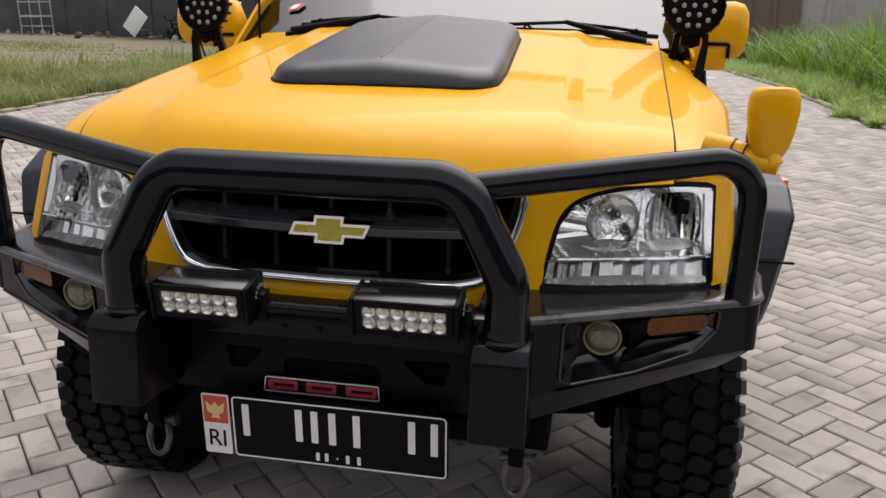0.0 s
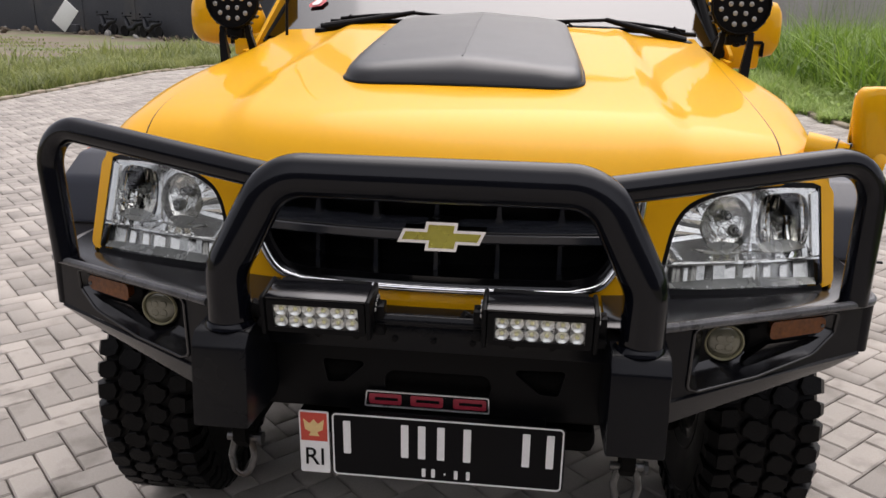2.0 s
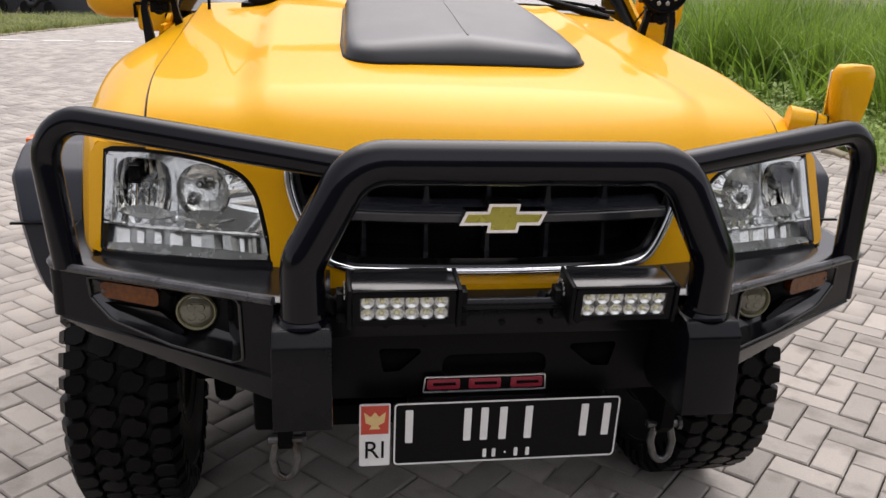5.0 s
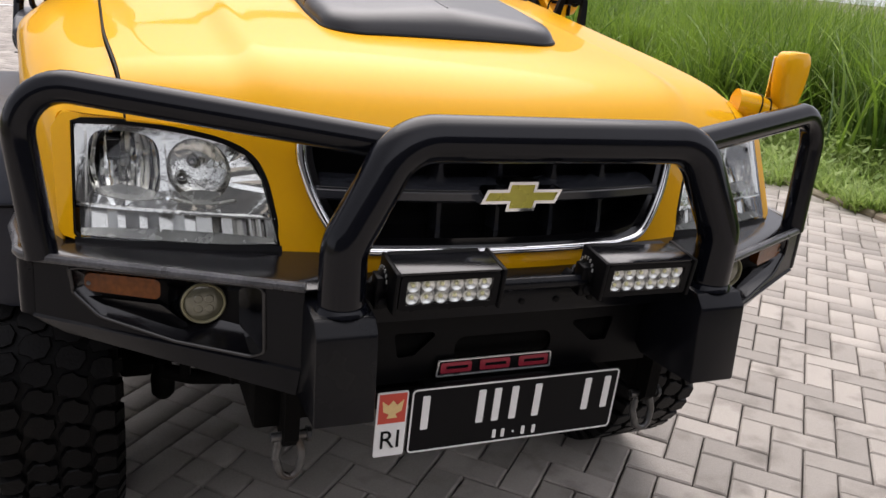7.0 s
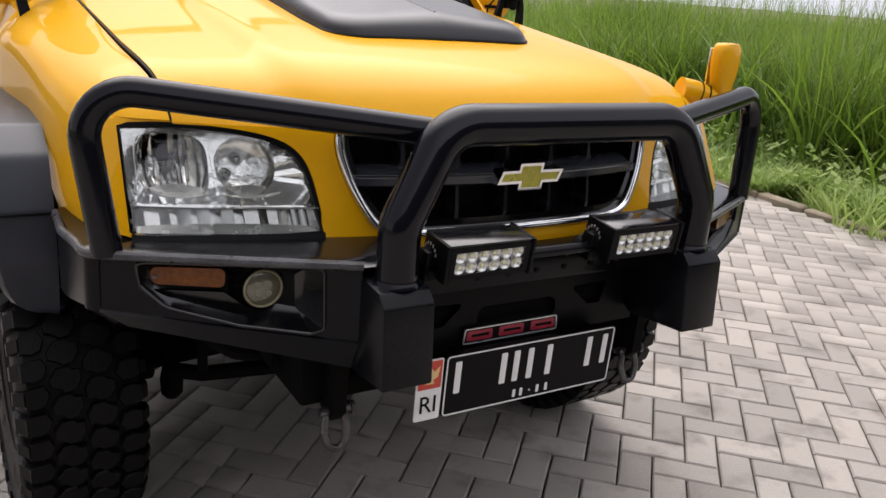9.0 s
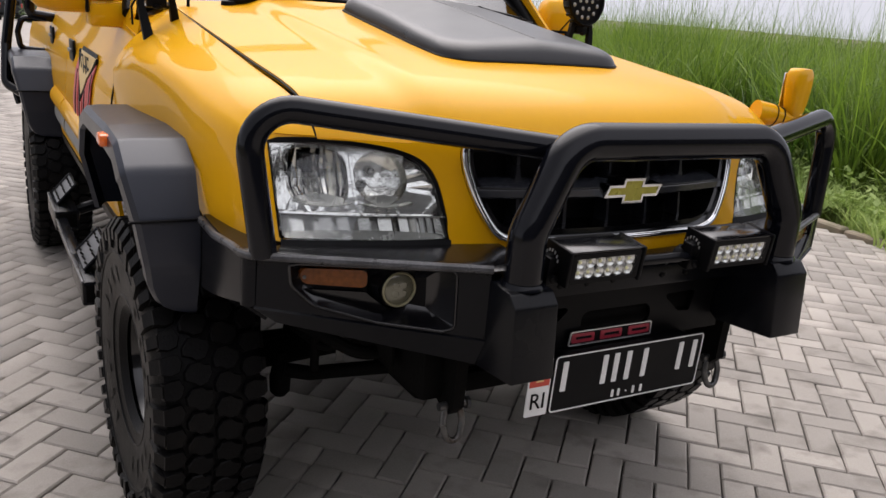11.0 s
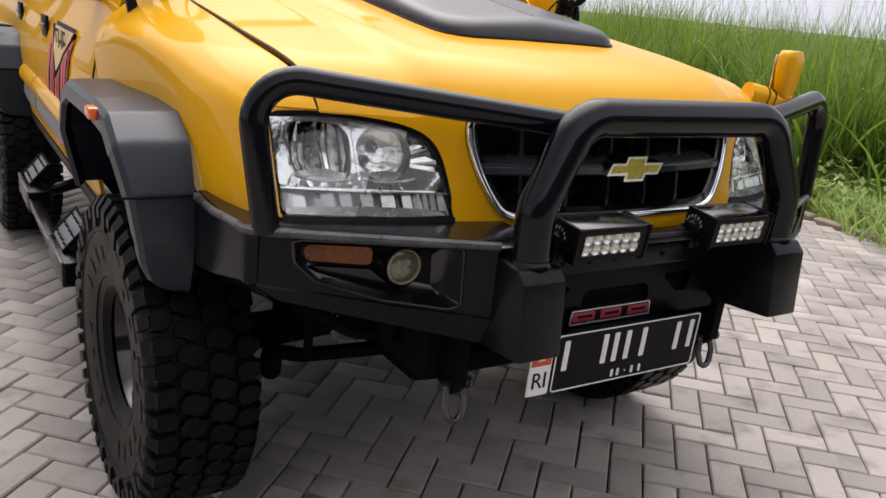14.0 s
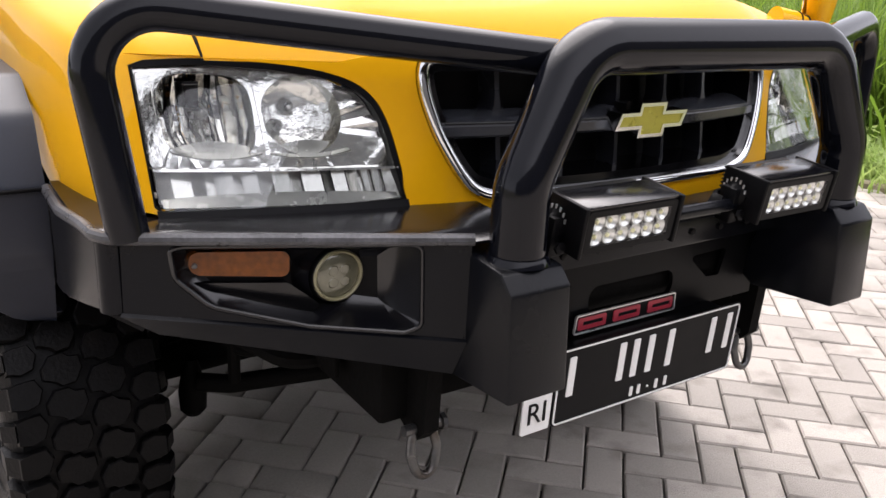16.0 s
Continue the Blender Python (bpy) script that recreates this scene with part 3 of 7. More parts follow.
def wall_run(name, a, b, height, thick, mat, label, posts=0, base=0.0):
    w = tagged(new(name), label, "wall", kind="structure")
    p, q = Vector((*a, base)), Vector((*b, base))
    m = Matrix.Translation(p) @ pose(0, 0, 0, 0, 0, math.degrees(math.atan2(q.y - p.y, q.x - p.x)))
    n = max(1, posts)
    step = (q - p).length / n
    for k in range(n):
        part("panel", rbox(step * k + 0.01, step * (k + 1) - 0.01, -thick / 2, thick / 2, -0.1, height, 0.01, m), mat, w)
        if posts:
            part("post", rbox(step * k - 0.10, step * k + 0.10, -thick / 2 - 0.06, thick / 2 + 0.06, -0.1, height + 0.12, 0.01, m), mat, w)
    return w


wall_run("wall_yard", (-62.0, 57.4), (-9.6, 36.3), 4.4, 0.2, WALL_DARK, "long dark grey painted wall behind the yard", 14, -0.75)
wall_run("wall_far", (4.8, 41.0), (15.5, 37.0), 3.6, 0.2, WALL_GREY, "grey rendered wall behind the grass", 4, -1.1)

wall_run("gate_far", (5.9, 40.25), (9.0, 39.1), 3.0, 0.1, BARK, "dark brown boarded gate in the far wall", 3, -1.1)
# added wall, never in view: darkens what the truck's front reflects and receives
wall_run("south_light_block", (-24.0, -9.5), (24.0, -9.5), 5.2, 0.2, WALL_DARK, "added unseen dark wall that blocks low sky light from the front", 12)

# ---- the pickup truck ----
LEAN_TRUCK = 0.65
truck = tagged(new("pickup_truck"), "yellow lifted pickup truck with black bull bar on pavers", "pickup truck")
truck.matrix_world = pose(-0.0113, 0, 0, 0, LEAN_TRUCK, 0)
MID = 0.012  # the nose's middle


def nose(x, z):
    """How far back the front of the body lies."""
    x -= MID * 0.5
    return 0.07 + 0.26 * x * x + (0.1 + 0.78 * x * x) * (z - 0.905)


def smooth_step(t):
    t = max(0.0, min(1.0, t))
    return t * t * (3 - 2 * t)


def nose_edge(x):
    """Height of the bonnet's front edge."""
    return 1.110 - 0.027 * smooth_step((abs(x) - 0.36) / 0.12)


def top_height(x, y):
    a = abs(x)
    t = max(0.0, min(1.0, (a - 0.400) / 0.075))
    return 1.185 + 0.118 * y - 0.038 * (a / 0.64) ** 2.4 - 0.015 * t * t * (3 - 2 * t) * min(1, y / 0.4) + 0.003 * math.exp(-((a - 0.425) / 0.026) ** 2) * min(1.0, max(0.0, y - 0.1) / 0.25)


def seam(s):
    """The bonnet's half width."""
    return 0.640 + 0.022 * s + 0.010 * smooth_step((0.08 + 1.24 * s) / 0.45)


def drift(y):
    """The body stands a little to one side of the nose."""
    t = max(0.0, min(1.0, (y - 0.12) / 0.45))
    return 0.010 - 0.016 * t * t * (3 - 2 * t)


def bonnet():
    def at(u, v):
        s = u ** 2.0
        a = 2 * v - 1
        x = a * (seam(s) - 0.003)
        y0, y1 = nose(x, nose_edge(x)) - 0.003, 1.24 + 0.20 * (x / 0.66) ** 2
        y = y0 + (y1 - y0) * s
        z = nose_edge(x) + (top_height(x, y) - nose_edge(x)) * (1 - math.exp(-(y - y0) / 0.055))
        return (x + drift(y), y, z)
    ob = part("bonnet", grid(at, 48, 130, 0.012), PAINT, truck, "glossy yellow bonnet", 40)
    # black strips added along both gaps, in place of the shade inside them
    for v, e in ((0.0, -1), (1.0, 1)):
        line = [Vector(at(k / 48, v)) + Vector((e * 0.0020, 0, -0.0042)) for k in range(2, 49)]
        part("bonnet_gap_shade", tube(line, 0.0024, 8), DARK, ob, "black strip standing in for the shade in the bonnet gap", 60)
    return ob


def fender(s):
    def at(u, v):
        k = u ** 1.6
        y_guess = 0.3 + 0.97 * k
        xs = 0.6412 + 0.0205 * k
        zs = top_height(xs, y_guess)
        arch = 0.455 + math.sqrt(max(0.0, 0.56 ** 2 - (0.2 + 1.065 * k - 0.82) ** 2))
        zb = 0.5 * (0.868 + arch + math.sqrt((0.868 - arch) ** 2 + 0.0006))
        deep = zs - zb
        front = [(a, zs - f * deep) for a, f in ((xs, 0.0), (0.712, 0.050), (0.758, 0.135), (0.786, 0.245), (0.796, 0.42), (0.796, 0.76), (0.790, 1.0))]
        rear = [(a, zs - f * deep) for a, f in ((xs, 0.0), (0.716, 0.08), (0.768, 0.18), (0.812, 0.30), (0.836, 0.42), (0.838, 0.60), (0.842, 1.0))]
        w = smooth_step((y_guess - 0.45) / 0.75)
        sink = 0.118 * (y_guess - 0.13 - 1.135 * k)
        pts = [(a * (1 - w) + c * w, b * (1 - w) + d * w - sink * e) for (a, b), (c, d), e in zip(front, rear, (1.0, 0.85, 0.55, 0.25, 0.0, 0.0, 0.0))]
        f = v * 6
        i = min(5, int(f))
        f -= i
        p = [Vector(pts[max(0, min(6, i + d))] + (0,)) for d in (-1, 0, 1, 2)]
        c = 0.5 * ((2 * p[1]) + (p[2] - p[0]) * f + (2 * p[0] - 5 * p[1] + 4 * p[2] - p[3]) * f * f + (3 * p[1] - p[0] - 3 * p[2] + p[3]) * f ** 3)
        x, z = c.x, c.y
        over = z - 1.092
        over = 0.5 * (over + math.sqrt(over * over + 0.0008))
        past = 0.5 * (x - 0.765 + math.sqrt((x - 0.765) ** 2 + 0.0002))
        y0 = nose(x - past, z - over)
        y = y0 + (1.265 - y0) * k
        x -= 0.5 * (x - 0.70 + math.sqrt((x - 0.70) ** 2 + 0.0002)) * 0.55 * math.exp(-(y - y0) / 0.10)
        z -= over * math.exp(-(y - y0) / 0.055)
        return (s * (x + 0.010 * smooth_step((y - 0.12) / 0.45) - (0.0025 if s > 0 else 0.0)) + drift(y), y, z)
    return part("fender", grid(at, 36, 36, 0.004), PAINT, truck, "", 40)


HEAD = [(0.722, 1.072), (0.640, 1.078), (0.555, 1.074), (0.492, 1.064), (0.452, 1.045), (0.430, 1.010), (0.415, 0.946), (0.406, 0.905),
        (0.555, 0.899), (0.712, 0.896), (0.722, 0.905)]
HEAD_SHARP = (0, 7, 8, 9, 10)
GRILLE = [(-0.340, 1.098), (0.346, 1.098), (0.366, 1.090), (0.373, 1.070), (0.370, 1.035), (0.354, 0.985), (0.324, 0.932), (0.298, 0.909),
          (0.250, 0.898), (-0.250, 0.898), (-0.292, 0.910), (-0.318, 0.935), (-0.346, 0.985), (-0.363, 1.035), (-0.367, 1.070), (-0.360, 1.090)]
GRILLE_SHARP = (0, 1, 8, 9)


def flow(points, sharp, steps=5):
    """A closed curve through the points, broken at the sharp ones."""
    pts = [Vector(p) for p in points]
    n = len(pts)
    out = []
    for i in range(n):
        j = (i + 1) % n
        b, c = pts[i], pts[j]
        if i in sharp and j in sharp:
            out.append(tuple(b))
            continue
        ta = (c - pts[i - 1]) * 0.5 if i not in sharp else c - b
        tb = (pts[(j + 1) % n] - b) * 0.5 if j not in sharp else c - b
        for k in range(steps):
            u = k / steps
            out.append(tuple(b * (2 * u ** 3 - 3 * u ** 2 + 1) + ta * (u ** 3 - 2 * u ** 2 + u) + c * (3 * u ** 2 - 2 * u ** 3) + tb * (u ** 3 - u ** 2)))
    return out


def smooth_outline(pts, r=0.02):
    return round_outline(pts, r, 4)


def grow(outline, d):
    """The outline moved outwards by d (points clockwise or not)."""
    n = len(outline)
    area = sum(outline[i - 1][0] * outline[i][1] - outline[i][0] * outline[i - 1][1] for i in range(n))
    sign = 1 if area > 0 else -1
    out = []
    for i in range(n):
        a, b, c = Vector(outline[i - 1]), Vector(outline[i]), Vector(outline[(i + 1) % n])
        e, g = b - a, c - b
        if e.length < 1e-7 or g.length < 1e-7:
            out.append(tuple(b))
            continue
        m = (Vector((e.y, -e.x)).normalized() + Vector((g.y, -g.x)).normalized())
        m = m.normalized() * (d * sign / max(0.5, math.sqrt(max(0.0, (1 + e.normalized().dot(g.normalized())) / 2))))
        out.append((b.x + m.x, b.y + m.y))
    return out


def lamp_edge(s, wide, thin):
    """The lamp's outline, moved out by wide along the top and the inner side, by thin elsewhere."""
    base = flow([(s * x + MID * 0.5, z) for x, z in HEAD], HEAD_SHARP)
    out = []
    for p, a, b in zip(base, grow(base, wide), grow(base, thin)):
        k = smooth_step((p[1] - 0.915) / 0.03) * smooth_step((0.722 - abs(p[0] - MID * 0.5)) / 0.012)
        out.append((b[0] + (a[0] - b[0]) * k, b[1] + (a[1] - b[1]) * k))
    return out


def fascia():
    """The yellow panel round grille and headlamps."""
    rim = smooth_outline([(-0.38, 1.108), (0.38, 1.108), (0.47, 1.0865), (0.74, 1.0865), (0.758, 1.060), (0.752, 0.900), (0.40, 0.880), (0.345, 0.858), (-0.335, 0.858), (-0.39, 0.880),
                          (-0.740, 0.900), (-0.748, 1.060), (-0.730, 1.0865), (-0.47, 1.0865)], 0.015)
    lamps = [lamp_edge(s, 0.0075, 0.0018) for s in (1, -1)]
    hole = grow(flow(GRILLE, GRILLE_SHARP), 0.006)
    part("nose_panel", slab(rim, [*lamps, hole], lambda a, b, d: (a, nose(a, b) + d, b), 0.02, 0.02), PAINT, truck, "orange-yellow painted nose panel", 40)


def blob_ball(x, y, z, r):
    """A small round stud."""
    return lathe([(-r, r * 0.05), (-r * 0.7, r * 0.7), (0, r), (r * 0.7, r * 0.7), (r, r * 0.05)], pose(x, y, z), 10)


def headlamp(s):
    lamp = new("headlamp")
    lamp.parent = truck
    tagged(lamp, "clear glass headlamp with chrome twin reflectors")
    base = flow([(s * x + MID * 0.5, z) for x, z in HEAD], HEAD_SHARP)

    def at(a, b, d):
        return (a, nose(a, b) + d, b)
    part("gasket", slab(lamp_edge(s, 0.0068, 0.0012), [grow(base, -0.0010)], lambda a, b, d: at(a, b, d + 0.001), 0.018, 0.02), DARK, lamp, "black rubber gasket", 30)
    glass = part("lens", slab(grow(base, -0.004), [], lambda a, b, d: at(a, b, d - 0.004), 0.003, 0.03), LENS, lamp, "clear lens", 40)
    glass.visible_shadow = False
    off = MID * 0.5

    def ring(cx, cz, rx, rz, p, n=40):
        """A rounded box or an ellipse."""
        pts = []
        for k in range(n):
            a = 2 * math.pi * k / n
            co, sn = math.cos(a), math.sin(a)
            pts.append((cx + rx * math.copysign(abs(co) ** p, co), cz + rz * math.copysign(abs(sn) ** p, sn)))
        return pts
    # reflector plate close behind the lens, crinkled towards the inner corner and the foot, with two openings
    bowls = [(s * 0.643 + off, 1.013, 0.055, 0.052, 0.55), (s * 0.529 + off, 1.016, 0.050, 0.050, 1.0)]
    top = [(s * x + off, z) for x, z in [(0.719, 1.071), (0.640, 1.0765), (0.555, 1.0725), (0.493, 1.0625), (0.454, 1.0435), (0.432, 1.009), (0.4175, 0.9495), (0.7195, 0.9495)]]

    def saw(t):
        return abs((t % 1.0) - 0.5)

    def plate(a, b, d):
        inner = abs(a - off)
        corner = smooth_step((0.488 - inner) / 0.02)
        foot = smooth_step((0.966 - b) / 0.008)
        fold = 0.012 * corner * (saw(inner * 31 + b * 22) + 0.6 * saw(b * 47 - inner * 18)) + 0.006 * foot * (saw(inner * 43 + b * 60) + 0.5 * saw(inner * 91))
        return at(a, b, 0.008 + d + fold)
    part("reflector", slab(smooth_outline(top, 0.005), [ring(*q) for q in bowls], plate, 0.004, 0.007), SILVER, lamp, "chromed reflector", 14)
    dice = random.Random(31)
    for k, (cx, cz, rx, rz, p) in enumerate(bowls):
        hold = pose(cx, nose(cx, cz) + 0.060, cz, 90, 0, 0)
        wall = [[at(a, b, dep) for a, b in ring(cx, cz, rx * f, rz * f, p)] for f, dep in ((1.0, 0.009), (0.985, 0.018), (0.965, 0.030))]
        if k == 0:
            # deep rounded box, its back a mosaic of upright facets
            bowl = part("bowl", loft(wall, True, False), MIRROR, lamp, "faceted chrome bowl", 30)
            cuts = [-1.0, -0.86, -0.74, -0.60, -0.46, -0.34, -0.20, -0.06, 0.06, 0.22, 0.38, 0.50, 0.62, 0.76, 0.88, 1.0]
            verts, faces = [], []
            for i in range(len(cuts) - 1):
                levels = [-1.0, *sorted(dice.uniform(-0.7, 0.8) for _ in range(3)), 1.0]
                yaw = dice.uniform(-0.010, 0.010)
                for j in range(4):
                    pitch = dice.uniform(-0.004, 0.006)
                    first = len(verts)
                    for u, v, e in ((cuts[i], levels[j], yaw), (cuts[i + 1], levels[j], -yaw), (cuts[i + 1], levels[j + 1], pitch - yaw), (cuts[i], levels[j + 1], pitch + yaw)):
                        x = cx + rx * 0.97 * u * math.sqrt(1 - 0.30 * v * v)
                        z = cz + rz * 0.97 * v * math.sqrt(1 - 0.30 * u * u)
                        verts.append(at(x, z, 0.056 - 0.030 * max(u * u, v * v) + e))
                    faces.append(tuple(range(first, first + 4)))
            part("facets", bm_from(verts, faces), MIRROR, bowl, "mosaic of chrome facets", 1)
            part("bulb_shield", rbox(cx - 0.004 + s * 0.006, cx + 0.004 + s * 0.026, nose(cx, cz) + 0.020, nose(cx, cz) + 0.056, cz + 0.010, cz + 0.040, 0.004), DARK, bowl, "dark bulb shield")
            part("bulb", lathe([(0.0, 0.013), (0.010, 0.013), (0.014, 0.010), (0.030, 0.0095), (0.036, 0.006), (0.038, 0.001)], hold, 16), SILVER_GREY, bowl, "bulb cap")
            continue
        # round bowl: a shallow outer step, then a deeper round pocket set to one side
        for f, dep, shift in ((0.92, 0.034, 0.0), (0.86, 0.036, 0.001), (0.78, 0.040, 0.002), (0.62, 0.0445, 0.003), (0.44, 0.0475, 0.003), (0.22, 0.049, 0.003), (0.02, 0.0495, 0.003)):
            wall.append([at(a + s * shift, b, dep) for a, b in ring(cx, cz, rx * f, rz * f, p)])
        bowl = part("bowl", loft(wall, True, False), MIRROR, lamp, "round chrome bowl", 24)
        for dx, dz in ((0.008, 0.008), (0.024, -0.018)):
            cup = pose(cx + s * dx, nose(cx, cz) + 0.050, cz + dz, 90, 0, 0)
            part("bulb_ring", lathe([(0.0, 0.0085), (0.014, 0.0085), (0.016, 0.0072), (0.014, 0.0055), (0.003, 0.0050)], cup, 20, False, False), SILVER_GREY, bowl, "dark ring")
        part("bulb", lathe([(0.0, 0.0045), (0.014, 0.0045), (0.018, 0.003), (0.019, 0.0005)], pose(cx + s * 0.008, nose(cx, cz) + 0.050, cz + 0.008, 90, 0, 0), 14), CHROME, bowl, "bulb cap")
    # rib between the bowls, a lens-shaped dark shelf under each, outer trim
    cx = s * 0.584 + off
    rib = slab(round_outline([(cx - 0.0017, 1.068), (cx + 0.0017, 1.068), (cx + 0.0026 - s * 0.006, 0.968), (cx - 0.0026 - s * 0.006, 0.968)], 0.002), [], lambda a, b, d: at(a, b, 0.004 + d), 0.02)
    part("rib", rib, SILVER, lamp)
    part("rib_foot", blob_ball(cx - s * 0.006, nose(cx, 0.966) + 0.006, 0.967, 0.005), CHROME, lamp)
    for c0, w, tip in ((0.638, 0.053, 0.0), (0.524, 0.052, 0.004)):
        def shelf(u, v):
            x = s * (c0 + w * (2 * u - 1)) + off
            half = 0.0105 * math.sin(math.pi * min(max(u, 0.01), 0.99)) ** 0.8
            z = 0.969 + tip * (1 - u) + half * (2 * v - 1) * (1.15 if v > 0.5 else 0.75)
            return (x, nose(x, z) + 0.005 + 0.012 * v, z)
        part("shelf", grid(shelf, 20, 4, 0.002), SILVER_GREY, lamp, "dark grey lens-shaped shelf")
    trim = [(s * x + off, z) for x, z in [(0.702, 1.062), (0.7175, 1.066), (0.7185, 0.952), (0.7045, 0.952)]]
    part("side_trim", slab(round_outline(trim, 0.004), [], lambda a, b, d: at(a, b, 0.003 + d), 0.006), SILVER, lamp, "bright silver trim")
    # indicator: narrow flutes at the inner end, broad blocks further out, and a grey ledge below
    cuts = [0.0, 0.05, 0.075, 0.10, 0.125, 0.15, 0.175, 0.20, 0.225, 0.28, 0.33, 0.41, 0.47, 0.53, 0.60, 0.66, 0.70, 0.77, 0.81, 0.86, 0.94, 1.0]
    verts, faces = [], []
    for i in range(len(cuts) - 1):
        yaw = (0.004 if i % 2 else -0.003) + dice.uniform(-0.003, 0.003)
        first = len(verts)
        for u, v, e in ((cuts[i], 0.0, yaw), (cuts[i + 1], 0.0, -yaw), (cuts[i + 1], 1.0, -yaw), (cuts[i], 1.0, yaw)):
            x = s * (0.411 + 0.303 * u + 0.004 * (1 - v) * (u - 1)) + off
            z = 0.905 + 0.040 * v
            verts.append((x, nose(x, z) + 0.016 + e + 0.006 * v, z))
        faces.append(tuple(range(first, first + 4)))
    strip = part("indicator", bm_from(verts, faces), FLUTED, lamp, "fluted clear indicator strip", 1)

    def ledge(u, v):
        x = s * (0.412 + 0.300 * u) + off
        z = 0.9025 + (0.004 + 0.011 * math.sin(math.pi * min(1.0, 0.12 + u * 0.80)) ** 0.7) * v
        return (x, nose(x, z) + 0.004 + 0.010 * v, z)
    part("ledge", grid(ledge, 24, 3, 0.002), SILVER_GREY, strip, "grey ledge in the strip")
    bar = slab(round_outline([(s * 0.412 + off, 0.9495), (s * 0.718 + off, 0.9495), (s * 0.718 + off, 0.9465), (s * 0.412 + off, 0.9465)], 0.0012), [],
               lambda a, b, d: at(a, b, 0.001 + d), 0.02)
    part("divider", bar, SILVER, lamp)

    def sill_seal(u, v):
        x = s * (0.402 + 0.320 * u) + off
        z = 0.8885 + (0.0125 + 0.004 * (1 - u)) * v
        return (x, nose(x, z) - 0.004 + 0.003 * v, z)
    part("sill_seal", grid(sill_seal, 20, 2, 0.006), DARK, lamp, "black rubber seal under the lamp", 40)
    back = slab(grow(base, -0.005), [], lambda a, b, d: at(a, b, 0.098 + d), 0.004)
    part("housing", back, DARK, lamp)
    return lamp


def grille():
    g = new("grille")
    g.parent = truck
    tagged(g, "black grille with chrome surround")
    hole = flow(GRILLE, GRILLE_SHARP)

    def at(a, b, d):
        return (a, nose(a, b) + d, b)
    part("surround", slab(grow(hole, 0.005), [grow(hole, -0.009)], lambda a, b, d: at(a, b, -0.008 + d), 0.03, 0.02), CHROME, g, "chrome surround", 50)
    line = [at(a, b, -0.006) for a, b in dense(grow(hole, -0.001), 0.02)]
    part("surround_bead", tube(line + line[:1], 0.0080, 10), CHROME, g, "rounded chrome bead", 60)
    part("inner_frame", slab(grow(hole, -0.009), [grow(hole, -0.022)], lambda a, b, d: at(a, b, 0.004 + d), 0.082, 0.02), GLOSSY, g, "", 50)
    part("back", slab(grow(hole, -0.01), [], lambda a, b, d: at(a, b, 0.085 + d), 0.004, 0.05), DARK, g)
    part("bar_edge", tube([at(-0.335 + 0.0485 * k, 1.0045, 0.002) for k in range(15)], 0.0024, 8), GLOSSY, g, "glossy black bar edge", 50)
    rows = []
    for k in range(29):
        a = -0.340 + 0.688 * k / 28
        rows.append([at(a, b, d) for b, d in ((0.984, 0.060), (0.984, 0.004), (0.988, -0.001), (1.001, -0.002), (1.006, 0.004), (1.016, 0.040), (1.016, 0.060))])
    part("middle_bar", loft(rows), BAR, g, "dark grey bar with a sloping top", 30)
    for k in range(5):
        x = (k - 2) * 0.115
        for lo, hi in ((0.908, 0.986), (1.013, 1.094)):
            foot = [(x - 0.0105, lo), (x - 0.005, lo + 0.010), (x - 0.0038, lo + 0.024), (x - 0.0038, hi), (x + 0.0038, hi), (x + 0.0038, lo + 0.024), (x + 0.005, lo + 0.010), (x + 0.0105, lo)]
            part("upright", slab(foot, [], lambda a, b, d: at(a, b, 0.038 + d), 0.04), GRID_BAR, g)
    # cross-shaped badge
    c, h = MID + 0.004, 1.002
    shape = [(-0.080, -0.013), (-0.068, 0.013), (-0.030, 0.013), (-0.027, 0.027), (0.030, 0.027), (0.028, 0.013), (0.080, 0.013), (0.068, -0.013),
             (0.030, -0.013), (0.027, -0.027), (-0.030, -0.027), (-0.028, -0.013)]
    edge = [(c + a, h + b) for a, b in shape]
    badge = part("badge", slab(edge, [grow(edge, -0.0055)], lambda a, b, d: (a, nose(0, h) - 0.024 + d, b), 0.032), CHROME, g, "chrome badge frame", 30)
    part("badge_face", slab(grow(edge, -0.0055), [], lambda a, b, d: (a, nose(0, h) - 0.0215 + d, b), 0.012), GOLD, badge, "gold cross-shaped badge face", 30)
    part("badge_mount", slab(grow(edge, -0.006), [], lambda a, b, d: (a, nose(0, h) - 0.008 + d, b), 0.05), DARK, badge)


def wing_y(x):
    return -0.03 + 0.475 * (x - 0.40)


